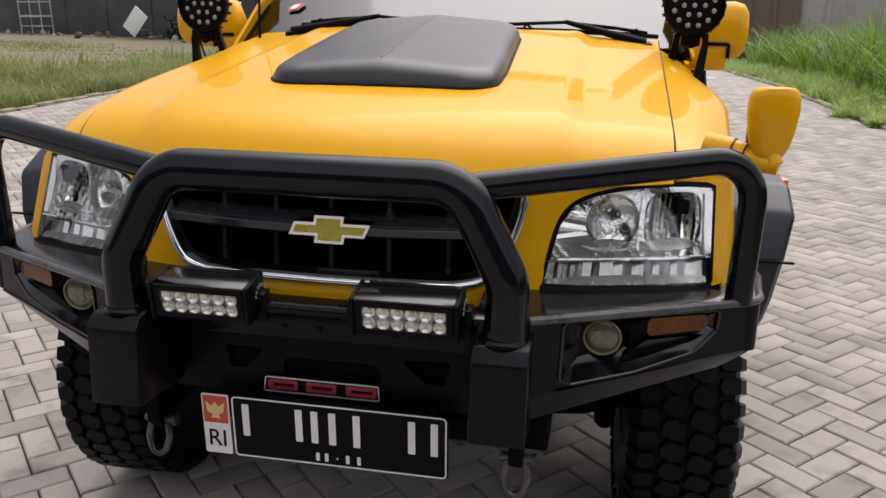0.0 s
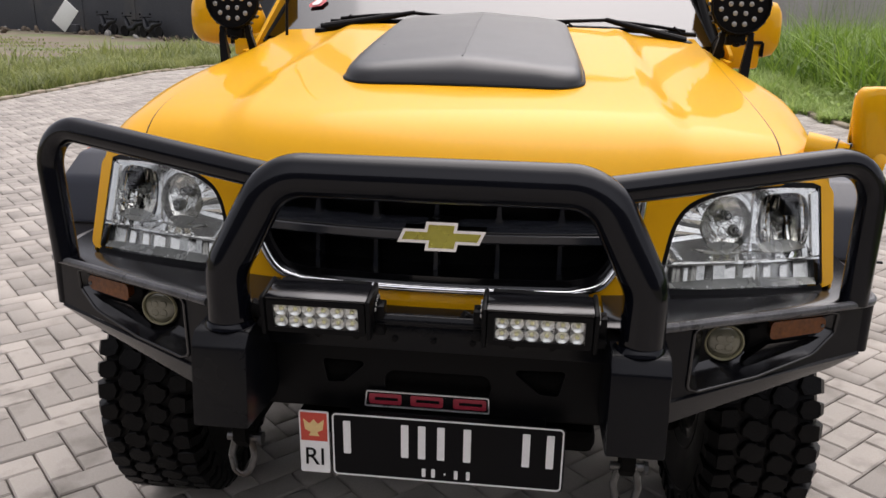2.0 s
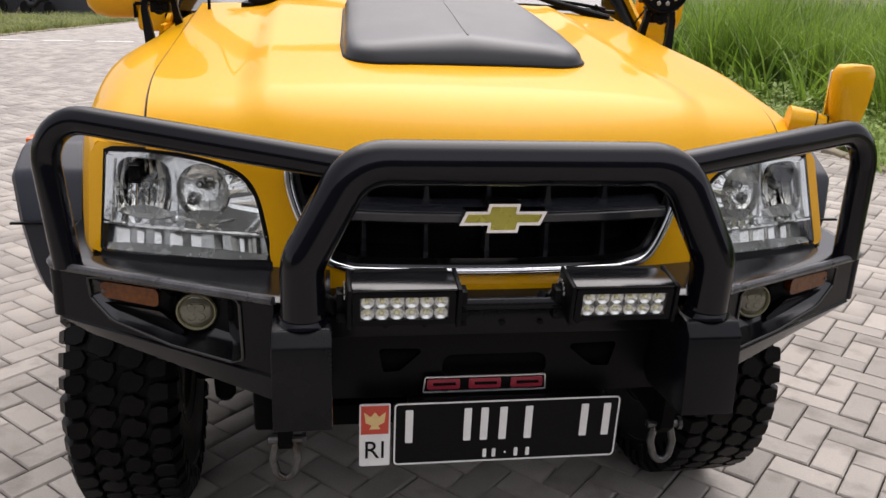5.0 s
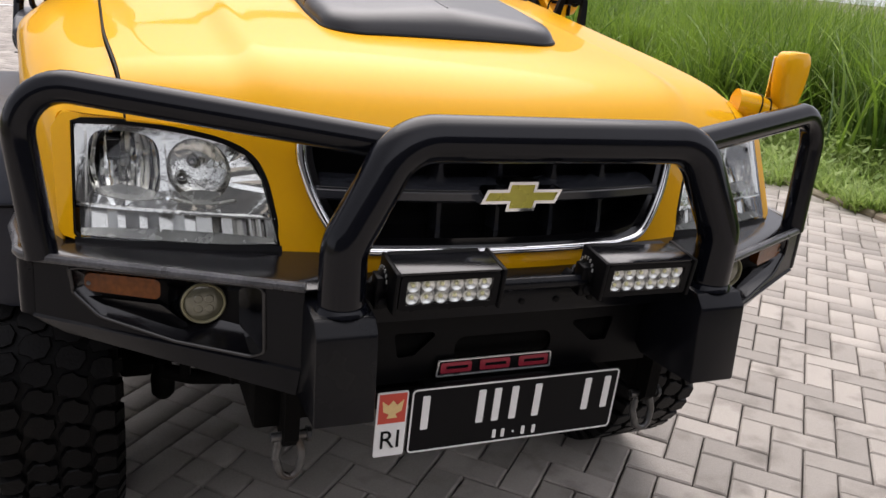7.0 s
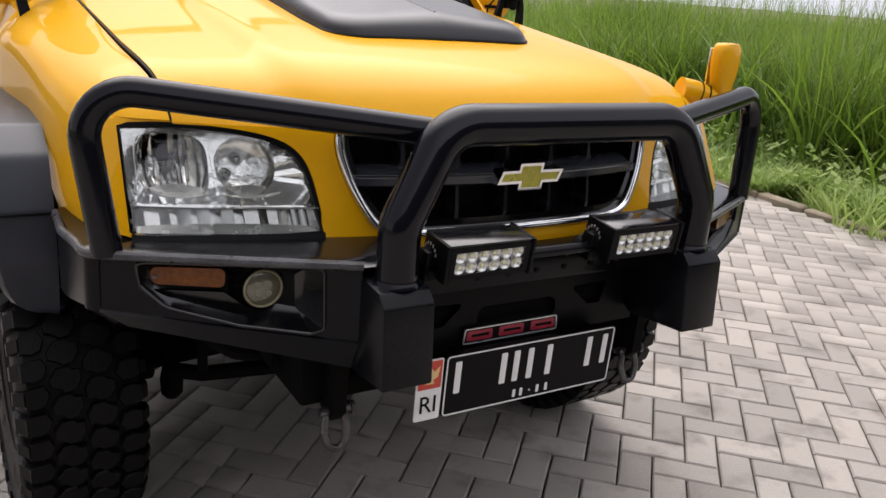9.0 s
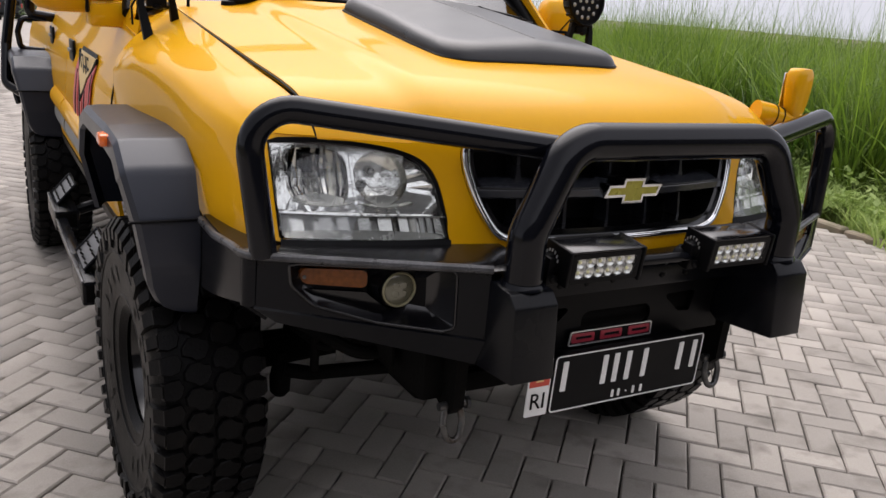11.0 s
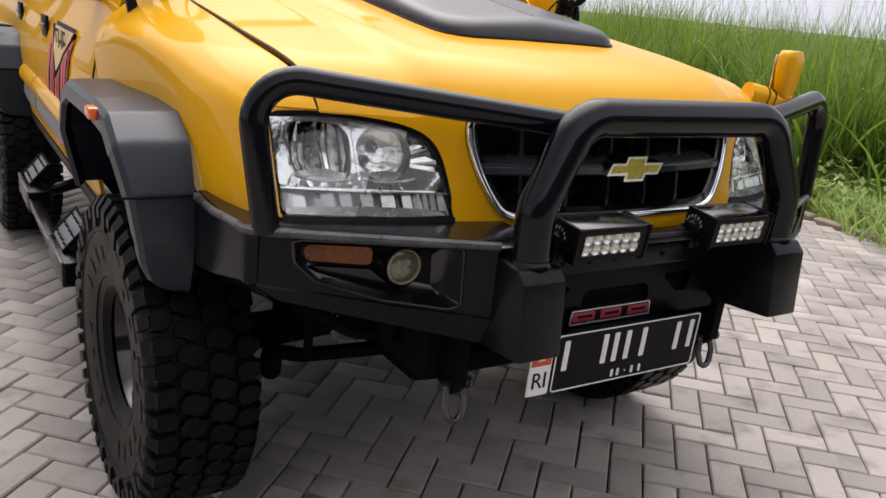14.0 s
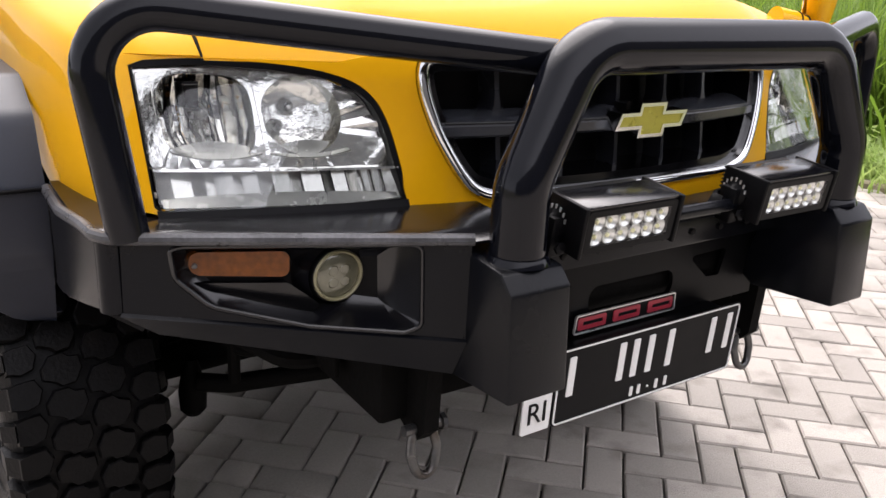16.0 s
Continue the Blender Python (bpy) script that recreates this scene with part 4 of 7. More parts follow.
def bumper_wing(s):
    wing = new("bumper_wing")
    wing.parent = truck
    tagged(wing, "black powder-coated steel bumper wing")
    cx = MID * 0.6
    crease = lambda x: 0.748 + 0.045 * (x - 0.40) / 0.40
    lower = lambda x: 0.690 + 0.066 * (x - 0.40) / 0.34
    face = [(0.395, 0.884), (0.782, 0.886), (0.784, crease(0.784)), (0.395, crease(0.40))]
    hole = round_outline([(0.453, 0.881), (0.450, 0.768), (0.470, 0.759), (0.580, 0.770), (0.690, 0.798), (0.727, 0.835), (0.731, 0.874), (0.715, 0.878)],
                         [0.012, 0.012, 0.01, 0.03, 0.04, 0.02, 0.006, 0.006], 5)
    at = lambda a, b, d: (s * a + cx, wing_y(a) + d, b)
    part("face", slab(face, [hole], at, 0.006, 0.03), POWDER, wing, "", 30)
    # top shelf back to the body, turned-down lip, lower valance and end return
    def top(u, v):
        x = 0.30 + 0.514 * u
        y0 = wing_y(min(x, 0.802)) if x > 0.395 else wing_y(0.395)
        lip = min(1, v / 0.12)
        return (s * (x - 0.024 * u ** 6 * (1 - min(1.0, v * 5)) ** 2) + cx, y0 - 0.002 + 0.014 * u ** 8 * (1 - v) + (0.20 + 0.06 * u) * v, 0.8845 + 0.006 * math.sin(lip * math.pi / 2) + 0.008 * v)
    part("top_shelf", grid(top, 40, 16, 0.005), SHELF, wing, "glossy black top shelf", 40)
    edge = [(s * x + cx, wing_y(x) - 0.004, 0.8885) for x in (0.395, 0.50, 0.60, 0.70, 0.782)] + [(s * 0.797 + cx, wing_y(0.79) + 0.004, 0.8885), (s * 0.806 + cx, wing_y(0.80) + 0.018, 0.8885), (s * 0.809 + cx, wing_y(0.80) + 0.06, 0.8885), (s * 0.822 + cx, 0.30, 0.888), (s * 0.817 + cx, 0.43, 0.884)]
    # the lip's bright highlight line is in its pale colour
    part("top_lip", tube(edge, 0.0080, 10), WORN_SHINE, wing, "worn satin edge with its bright highlight painted in")
    def valance(u, v):
        x = 0.395 + 0.345 * u
        return (s * (x + 0.046 * (1 - v) * u) + cx, wing_y(x + 0.046 * (1 - v) * u) + 0.028 * v, crease(x + 0.046 * u) + (lower(x) - crease(x + 0.046 * u)) * v)
    part("valance", grid(valance, 16, 3, 0.006), POWDER, wing, "", 20)
    def end(u, v):
        y = wing_y(0.80) + 0.010 + (0.445 - wing_y(0.80)) * u
        zt = 0.890 - 0.006 * u
        zb = crease(0.80) - 0.06 * u
        bulge = 0.012 * math.sin(math.pi * u)
        return (s * (0.804 + 0.010 * u + bulge) + cx, y, zb + (zt - zb) * v)
    # rounded upright corner
    post = [(s * 0.7885 + cx, wing_y(0.7885) + 0.0175, 0.790), (s * 0.7885 + cx, wing_y(0.7885) + 0.0175, 0.8865)]
    part("corner", tube(post, 0.0185, 20), POWDER, wing, "", 60)
    part("end_return", grid(end, 12, 4, 0.006), POWDER, wing, "", 40)
    def end_low(u, v):
        y = wing_y(0.80) + 0.012 + 0.24 * u
        return (s * (0.800 - 0.045 * v) + cx, y, crease(0.8) - 0.05 * u - 0.035 * v)
    part("end_valance", grid(end_low, 8, 3, 0.006), POWDER, wing, "", 30)
    # lamp recess with drawn-in rounded walls
    floor = lambda a: 0.052 - 0.030 * smooth_step((a - 0.56) / 0.06)
    loops = []
    for f, g in ((0.0, 0.0), (0.12, 0.002), (0.35, 0.006), (0.62, 0.012), (0.85, 0.020), (1.0, 0.032)):
        loops.append([at(p, q, 0.001 + floor(p) * f) for p, q in grow(hole, -g)])
    n = len(hole)
    faces = [(i * n + j, i * n + (j + 1) % n, (i + 1) * n + (j + 1) % n, (i + 1) * n + j) for i in range(len(loops) - 1) for j in range(n)]
    part("recess_wall", bm_from([p for q in loops for p in q], faces), SHELF, wing, "glossy moulded lamp recess", 50)
    part("lamp_recess", slab(grow(hole, -0.020), [], lambda a, b, d: (s * a + cx, wing_y(a) + floor(a) - 0.001 + d, b), 0.004, 0.02), DARK, wing, "", 30)
    rim = [at(a, b, -0.001) for a, b in dense(hole, 0.012)]
    part("recess_bead", tube(rim + rim[:1], 0.0034, 8), SHELF, wing)
    # swept ledge under the side lamp
    ledge = round_outline([(0.718, 0.826), (0.600, 0.826), (0.556, 0.790), (0.570, 0.777), (0.640, 0.790), (0.695, 0.805)], 0.006)
    part("ledge", slab(ledge, [], lambda a, b, d: at(a, b, 0.010 + d + (0.83 - b) * 0.35), 0.03, 0.02), GLOSSY, wing, "glossy swept ledge", 30)
    amber = round_outline([(0.600, 0.870), (0.709, 0.868), (0.711, 0.838), (0.600, 0.836)], [0.009, 0.012, 0.014, 0.010], 5)
    side = part("side_lamp", slab(amber, [], lambda a, b, d: at(a, b, 0.006 + d), 0.03, 0.02), AMBER, wing, "amber side lamp lens", 30)
    part("lamp_screw", lathe([(0, 0.0035), (0.002, 0.0035), (0.0025, 0.002)], pose(*at(0.704, 0.851, 0.006), 90, 0, 0), 10), STEEL, side)
    # round fog lamp
    fx, fz = 0.528 - cx * s, 0.829
    turn = pose(s * fx + cx, 0.069, fz, 90, 0, 0) @ Matrix.Scale(0.89, 4)
    lamp = part("fog_lamp", lathe([(-0.045, 0.045), (-0.020, 0.046), (0.004, 0.0415), (0.005, 0.038), (-0.004, 0.0372)], turn, 32), DARK, wing, "round fog lamp", 40)
    part("cone", lathe([(-0.060, 0.068), (-0.030, 0.058), (-0.008, 0.0475), (0.000, 0.0455)], turn, 32, False, False), SHELF, lamp, "glossy black surround cone", 60)
    part("ring", lathe([(0.003, 0.0400), (0.0075, 0.0390), (0.0085, 0.0370), (0.0065, 0.0345), (0.002, 0.0350)], turn, 32, True), CREAM, lamp, "pale yellow ring", 60)
    part("glass", lathe([(0.001, 0.0365), (0.005, 0.031), (0.0075, 0.020), (0.0085, 0.008), (0.0088, 0.001)], turn, 32), FOG, lamp, "yellowish fog lens", 60)
    for k in range(4):
        a = math.pi / 4 + k * math.pi / 2
        m = turn @ pose(0.013 * math.cos(a), 0.013 * math.sin(a), 0.0055)
        part("led_bowl", lathe([(0.0015, 0.009), (0.0035, 0.007), (0.004, 0.001)], m, 14), FOG, lamp)
    return wing


def bull_bar():
    bar = new("bull_bar")
    bar.parent = truck
    tagged(bar, "satin black tubular steel bull bar")
    c = MID
    hoop = [(-0.350 + c, -0.062, 0.83), (-0.350 + c, -0.062, 0.965), (-0.264 + c, -0.050, 1.127), (0.272 + c, -0.050, 1.127), (0.354 + c, -0.062, 0.965), (0.352 + c, -0.062, 0.83)]
    part("hoop", tube(hoop, 0.0370, 28, 0.085, True, 10), TUBE, bar, "", 60)
    for s in (1, -1):
        loop = [(s * 0.265 + c, -0.006, 1.108), ((0.772 if s > 0 else -0.803) + c * 0.6, 0.168 if s > 0 else 0.182, 1.155 if s > 0 else 1.160), ((0.764 if s > 0 else -0.770) + c * 0.6, 0.155, 0.885)]
        part("side_tube", tube(loop, 0.0250, 24, 0.075, True, 10), TUBE, bar, "", 60)
        # folded steel post box
        x0, x1 = sorted((s * 0.302 + c * 0.9, s * 0.400 + c * 0.9))
        prof = [(-0.130, 0.694), (-0.119, 0.840), (-0.098, 0.862), (0.02, 0.872), (0.06, 0.70), (0.03, 0.680)]
        sec = [[(x, y, z) for y, z in prof] for x in (x0, x1)]
        bm = loft(sec)
        bmesh.ops.bevel(bm, geom=bm.edges[:], offset=0.005, segments=2, affect="EDGES", profile=0.5)
        box = part("post_box", bm, POWDER, bar, "", 40)
        part("weld_collar", lathe([(0, 0.044), (0.004, 0.043), (0.010, 0.0395)], pose(s * 0.350 + c, -0.062, 0.862), 28), TUBE, box)


def centre_beam():
    beam = new("centre_beam")
    beam.parent = truck
    tagged(beam, "black steel bumper centre with winch slot")
    slot = round_outline([(-0.085, 0.738), (0.115, 0.738), (0.115, 0.690), (-0.085, 0.690)], 0.02)
    tri = round_outline([(0.150, 0.754), (0.252, 0.757), (0.240, 0.706), (0.205, 0.708)], 0.006)
    tri2 = round_outline([(-0.205, 0.754), (-0.118, 0.752), (-0.165, 0.708), (-0.196, 0.706)], 0.006)
    outline = [(-0.316, 0.802), (0.342, 0.802), (0.342, 0.655), (-0.316, 0.655)]
    part("face_plate", slab(outline, [slot, tri, tri2], lambda a, b, d: (a, 0.050 + d, b), 0.008, 0.05), DARK, beam, "", 30)
    part("upper_step", rbox(-0.316, 0.342, 0.000, 0.09, 0.800, 0.850, 0.006), POWDER, beam)
    part("tray", rbox(-0.316, 0.342, 0.002, 0.13, 0.850, 0.862, 0.004), POWDER, beam)
    part("winch_drum", tube([(-0.25, 0.11, 0.715), (0.27, 0.11, 0.715)], 0.045, 20), UNDER, beam)
    for k in range(7):
        a = -0.21 + 0.07 * k
        part("bolt", lathe([(0, 0.006), (0.003, 0.006), (0.004, 0.003)], pose(a + 0.012, 0.000, 0.825, 90, 0, 0), 6), DARK, beam)
    part("cross_rod", tube([(-0.085, -0.055, 0.884), (0.112, -0.055, 0.884)], 0.011, 14), POWDER, beam, "black cross rod")


def led_bar(x0, x1):
    lamp = new("led_light_bar")
    lamp.parent = truck
    tagged(lamp, "black LED light bar with two rows of lamps")
    tilt = pose((x0 + x1) / 2, -0.075, 0.900, 7, 0, 0)
    w = (x1 - x0) / 2
    body = rbox(-w + 0.008, w - 0.008, -0.018, 0.045, -0.030, 0.030, 0.004, tilt)
    part("housing", body, DARK, lamp, "", 40)
    for k in range(9):
        part("fin", rbox(-w + 0.010, w - 0.010, 0.046, 0.062, -0.026 + k * 0.0065, -0.0235 + k * 0.0065, 0, tilt), DARK, lamp)
    part("visor", rbox(-w + 0.004, w - 0.004, -0.026, 0.040, 0.0305, 0.035, 0.0015, tilt), SHELF, lamp)
    rim = slab(round_outline([(-w + 0.006, -0.030), (w - 0.006, -0.030), (w - 0.006, 0.030), (-w + 0.006, 0.030)], 0.005),
               [round_outline([(-w + 0.017, -0.021), (w - 0.017, -0.021), (w - 0.017, 0.021), (-w + 0.017, 0.021)], 0.002)],
               lambda a, b, d: tilt @ Vector((a, -0.027 + d, b)), 0.010, 0.05)
    part("bezel", rim, DARK, lamp, "", 30)
    for e in (-1, 1):
        part("end_cap", rbox(e * w - 0.004, e * w + 0.004, -0.030, 0.050, -0.036, 0.036, 0.003, tilt), DARK, lamp, "", 30)
        disc = part("adjuster", lathe([(0, 0.023), (0.006, 0.023), (0.007, 0.019), (0.012, 0.012), (0.016, 0.010)], tilt @ pose(e * w, 0.022, 0.0, 0, e * 90, 0), 20), DARK, lamp, "", 30)
        for k in range(7):
            a = radians(20 + 24 * k)
            m = tilt @ pose(e * (w + 0.007), 0.022 - 0.021 * math.cos(a), 0.021 * math.sin(a))
            part("tooth", rbox(-0.001, 0.001, -0.0012, 0.0012, -0.003, 0.003, 0, m), SILVER_SATIN, disc)
        leg = rbox(e * (w + 0.010) - 0.010, e * (w + 0.010) + 0.010, 0.008, 0.036, -0.046, 0.010, 0.002, tilt)
        part("foot", leg, DARK, lamp, "", 30)
        part("foot_bolt", lathe([(0, 0.009), (0.005, 0.009), (0.006, 0.006)], pose((x0 + x1) / 2 + e * (w + 0.012), -0.072, 0.872, 90, 0, 0), 6), DARK, lamp)
    part("panel", rbox(-w + 0.016, w - 0.016, -0.018, -0.014, -0.022, 0.022, 0, tilt), WHITE, lamp, "white reflector panel")
    cells = lathe([(0.004, 0.0116), (0.0045, 0.0106), (0.001, 0.0070), (-0.0005, 0.0036), (-0.0005, 0.0005)], Matrix.Identity(4), 16, False, False)
    bmesh.ops.recalc_face_normals(cells, faces=cells.faces[:])
    me = bpy.data.meshes.new("led_reflector")
    cells.to_mesh(me)
    cells.free()
    chip = lathe([(0.000, 0.0034), (0.0022, 0.0034), (0.0030, 0.002), (0.0030, 0.0002)], Matrix.Identity(4), 10)
    me2 = bpy.data.meshes.new("led_chip")
    chip.to_mesh(me2)
    chip.free()
    span = 2 * w - 0.034
    for r in (-1, 1):
        for k in range(6):
            m = tilt @ pose(-span / 2 + span * (k + 0.5) / 6, -0.0185, r * 0.0108, 90, 0, 0)
            ob = link_mesh("led_reflector", me, LED_CUP, lamp, "", 60)
            ob.matrix_local = m
            ob = link_mesh("led_chip", me2, LED, lamp, "", 60)
            ob.matrix_local = m
    c0 = tilt @ Vector((-w - 0.030, 0.030, -0.020))
    part("plug", rbox(-0.016, 0.016, -0.010, 0.010, -0.012, 0.012, 0.004, Matrix.Translation(c0) @ pose(0, 0, 0, 10, 35, 20)), DARK, lamp, "black cable plug")
    part("cable", tube([tilt @ Vector((-w + 0.02, 0.052, -0.010)), c0 + Vector((0.018, 0.020, 0.012)), c0, c0 + Vector((-0.020, 0.016, -0.020)), c0 + Vector((0.010, 0.040, -0.030))], 0.0045, 8, 0.015), DARK, lamp, "black cable")
    cover = part("cover", rbox(-w + 0.016, w - 0.016, -0.0265, -0.0245, -0.022, 0.022, 0, tilt), LENS, lamp)
    cover.visible_shadow = False


def number_plate():
    x0, x1, z0, z1 = -0.178, 0.254, 0.532, 0.665
    at = lambda a, b, d: (a, 0.006 + d - (b - 0.6) * 0.04, b)
    plate = part("number_plate", slab(round_outline([(x0 - 0.003, z0 - 0.002), (x1 + 0.003, z0 - 0.002), (x1 + 0.003, z1 + 0.002), (x0 - 0.003, z1 + 0.002)], 0.010), [],
                                      lambda a, b, d: at(a, b, d), 0.003, 0.1), PLATE, truck, "black number plate with white border", 30)
    edge = round_outline([(x0, z0), (x1, z0), (x1, z1), (x0, z1)], 0.009)
    part("border", slab(edge, [grow(edge, -0.0028)], lambda a, b, d: at(a, b, d - 0.0015), 0.002, 0.1), WHITE, plate, "white border line")

    def bar(cx, w, lo, hi):
        part("mark", slab(round_outline([(cx - w / 2, lo), (cx + w / 2, lo), (cx + w / 2, hi), (cx - w / 2, hi)], 0.002), [], lambda a, b, d: at(a, b, d - 0.0015), 0.002, 0.1), WHITE, plate)
    for cx in (-0.150, -0.040, -0.008, 0.028, 0.077, 0.186, 0.230):
        bar(cx, 0.014, 0.580, 0.650)
    for cx in (-0.004, 0.014, 0.057, 0.080):
        bar(cx, 0.007, 0.541, 0.559)
    bar(0.036, 0.004, 0.548, 0.552)
    part("bracket", rbox(-0.15, 0.22, 0.010, 0.05, 0.60, 0.66, 0.003), DARK, plate)
    # oval-country sticker plate beside it
    sx0, sx1 = -0.242, -0.185
    tag = part("sticker_plate", slab(round_outline([(sx0, z0), (sx1, z0), (sx1, z1), (sx0, z1)], 0.004), [], lambda a, b, d: at(a, b, d), 0.003), WHITE, truck, "red and white sticker plate", 30)
    part("red_field", slab([(sx0 + 0.003, 0.602), (sx1 - 0.003, 0.602), (sx1 - 0.003, z1 - 0.003), (sx0 + 0.003, z1 - 0.003)], [], lambda a, b, d: at(a, b, d - 0.001), 0.002), STICKER_RED, tag, "red upper field")
    cx, cz = (sx0 + sx1) / 2, 0.633
    crest = [(cx - 0.020, cz + 0.016), (cx - 0.008, cz + 0.006), (cx, cz + 0.016), (cx + 0.008, cz + 0.006), (cx + 0.020, cz + 0.016), (cx + 0.017, cz - 0.006), (cx + 0.006, cz - 0.012),
             (cx + 0.010, cz - 0.020), (cx - 0.010, cz - 0.020), (cx - 0.006, cz - 0.012), (cx - 0.017, cz - 0.006)]
    part("crest", slab(crest, [], lambda a, b, d: at(a, b, d - 0.0018), 0.002), STICKER_GOLD, tag, "gold crest shape")
    lettering("country_letters", "RI", 0.052, pose(*at(cx, 0.566, -0.0012), 90, 0, 0), PLATE, tag, 0.0006, 0.95)
    # small badge above the plate
    bx0, bx1, bz0, bz1 = -0.123, 0.115, 0.666, 0.699
    edge = round_outline([(bx0, bz0), (bx1, bz0), (bx1 - 0.002, bz1), (bx0 + 0.004, bz1)], 0.004)
    b_at = lambda a, b, d: (a, 0.040 + d, b)
    badge = part("nose_badge", slab(edge, [grow(edge, -0.0022)], lambda a, b, d: b_at(a, b, d - 0.003), 0.004), SILVER_SATIN, truck, "dark badge with red bars and silver outline", 30)
    part("field", slab(grow(edge, -0.0022), [], lambda a, b, d: b_at(a, b, d), 0.006), PLATE, badge)
    for cx in (-0.083, -0.004, 0.077):
        part("bar", slab(round_outline([(cx - 0.031, bz0 + 0.006), (cx + 0.031, bz0 + 0.006), (cx + 0.031, bz1 - 0.006), (cx - 0.031, bz1 - 0.006)], 0.004),
                         [round_outline([(cx - 0.020, bz0 + 0.013), (cx + 0.024, bz0 + 0.013), (cx + 0.024, bz1 - 0.013), (cx - 0.020, bz1 - 0.013)], 0.001)],
                         lambda a, b, d: b_at(a, b, d - 0.002), 0.003), RED, badge, "red bar")


def bonnet_scoop():
    out = round_outline([(-0.262, 0.412), (0.0, 0.408), (0.262, 0.412), (0.266, 0.60), (0.246, 1.14), (0.0, 1.15), (-0.246, 1.14), (-0.266, 0.60)], [0.085, 0, 0.085, 0.10, 0.07, 0, 0.07, 0.10], 9)
    out = dense(out, 0.02)
    n, mid = len(out), Vector((0.0, 0.78))
    rows = []
    for f in (1.004, 1.0, 0.996, 0.988, 0.975, 0.958, 0.935, 0.90, 0.84, 0.72, 0.55, 0.36, 0.18, 0.0):
        ring = []
        for a, b in out:
            x, y = mid.x + (a - mid.x) * f, mid.y + (b - mid.y) * f
            high = 0.034 + 0.010 * smooth_step((y - 0.42) / 0.5)
            roll = max(0.0, (f - 0.86) / 0.14)
            lift = -0.003 if f > 1.0 else high * (1 - roll ** 2.6) ** 0.55
            ridge = 0.016 * max(0.0, 1 - abs(x) / 0.24) * min(1.0, (1 - f) / 0.14)
            ring.append((x + MID - 0.004, y, top_height(x, y) + lift + ridge))
        rows.append(ring)
    verts = [p for r in rows for p in r]
    faces = [(i * n + j, i * n + (j + 1) % n, (i + 1) * n + (j + 1) % n, (i + 1) * n + j) for i in range(len(rows) - 1) for j in range(n)]
    bm = bm_from(verts, faces)
    bmesh.ops.remove_doubles(bm, verts=bm.verts[:], dist=0.0008)
    ob = part("bonnet_scoop", bm, SCOOP, truck, "dark grey vinyl-covered bonnet scoop with centre crease", 60)
    crest = [(MID - 0.004, y, top_height(0, y) + 0.034 + 0.010 * smooth_step((y - 0.42) / 0.5) + 0.0150) for y in (0.47, 0.55, 0.65, 0.78, 0.90, 1.0, 1.08)]
    part("crease", tube(crest, 0.0026, 8), SCOOP, ob, "raised centre seam", 60)
    rim = [(a + MID - 0.004, b, top_height(a, b) + 0.001) for a, b in grow(out, 0.001)]
    part("seal", tube(rim + rim[:1], 0.004, 6), DARK, ob)


ARCH = [(0.470, 0.662), (0.466, 0.668), (0.461, 0.679), (0.455, 0.695), (0.448, 0.715), (0.440, 0.740), (0.432, 0.765), (0.426, 0.790), (0.428, 0.885), (0.470, 0.985), (0.560, 1.032), (0.700, 1.040), (1.060, 1.034), (1.160, 1.000), (1.225, 0.900), (1.255, 0.730)]


def flare(s, dy, wide=0.0, dz=0.0, name="wheel_flare"):
    path = rounded([Vector((0, y, z)) for y, z in ARCH], 0.05, 4)
    mid = Vector((0, 0.82, 0.62))
    secs = []
    for k, p in enumerate(path):
        a, b = path[max(0, k - 1)], path[min(len(path) - 1, k + 1)]
        t = (b - a).normalized()
        inn = Vector((0, t.z, -t.y))
        if inn.dot(mid - p) < 0:
            inn = -inn
        low = smooth_step((0.90 - p.z) / 0.25)
        out = 0.942 - float(np.interp(p.z, [0.662, 0.668, 0.679, 0.695, 0.715, 0.74, 0.79, 0.885, 0.98], [0.130, 0.100, 0.078, 0.062, 0.052, 0.044, 0.036, 0.020, 0.0])) if p.y < 0.8 else 0.942 - 0.05 * low
        prof = [(0.795, 0.0), (max(0.797, out - 0.042), 0.001), (out - 0.010, 0.004), (out, 0.016), (out + 0.002, 0.050), (out - 0.010, 0.056), (out - 0.016, 0.046), (out - 0.030, 0.016), (0.795, 0.014)]
        secs.append([(s * (x + wide * smooth_step((x - 0.79) / 0.06)) - 0.016, p.y + inn.y * d + dy, p.z + inn.z * d + dz) for x, d in prof])
    fl = part(name, loft(secs), FLARE, truck, "dark grey plastic wheel arch flare", 35)
    # joint across the front of the flare
    for z in (0.886,):
        m = rbox(0.80, 0.938 + wide, 0.420, 0.428, z - 0.0025, z + 0.0025, 0.001, pose(-0.014, dy, dz) @ Matrix.Diagonal((s, 1, 1, 1)))
        part("joint", m, DARK, fl)
    # inner liner
    def liner(u, v):
        a = math.pi * (0.16 + 0.72 * u)
        return (s * (0.50 + 0.30 * v) - 0.016, 0.84 + dy - 0.39 * math.cos(a), 0.56 + 0.44 * math.sin(a) + dz)
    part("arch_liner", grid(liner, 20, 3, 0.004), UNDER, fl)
    if wide:
        return fl
    mk = rbox(-0.014, 0.010, -0.026, 0.026, -0.013, 0.013, 0.005, pose(s * (0.944 + wide) - 0.016, 0.660 + dy, 1.012 + dz))
    part("side_marker", mk, ORANGE, fl, "small orange side marker", 30)
    return fl


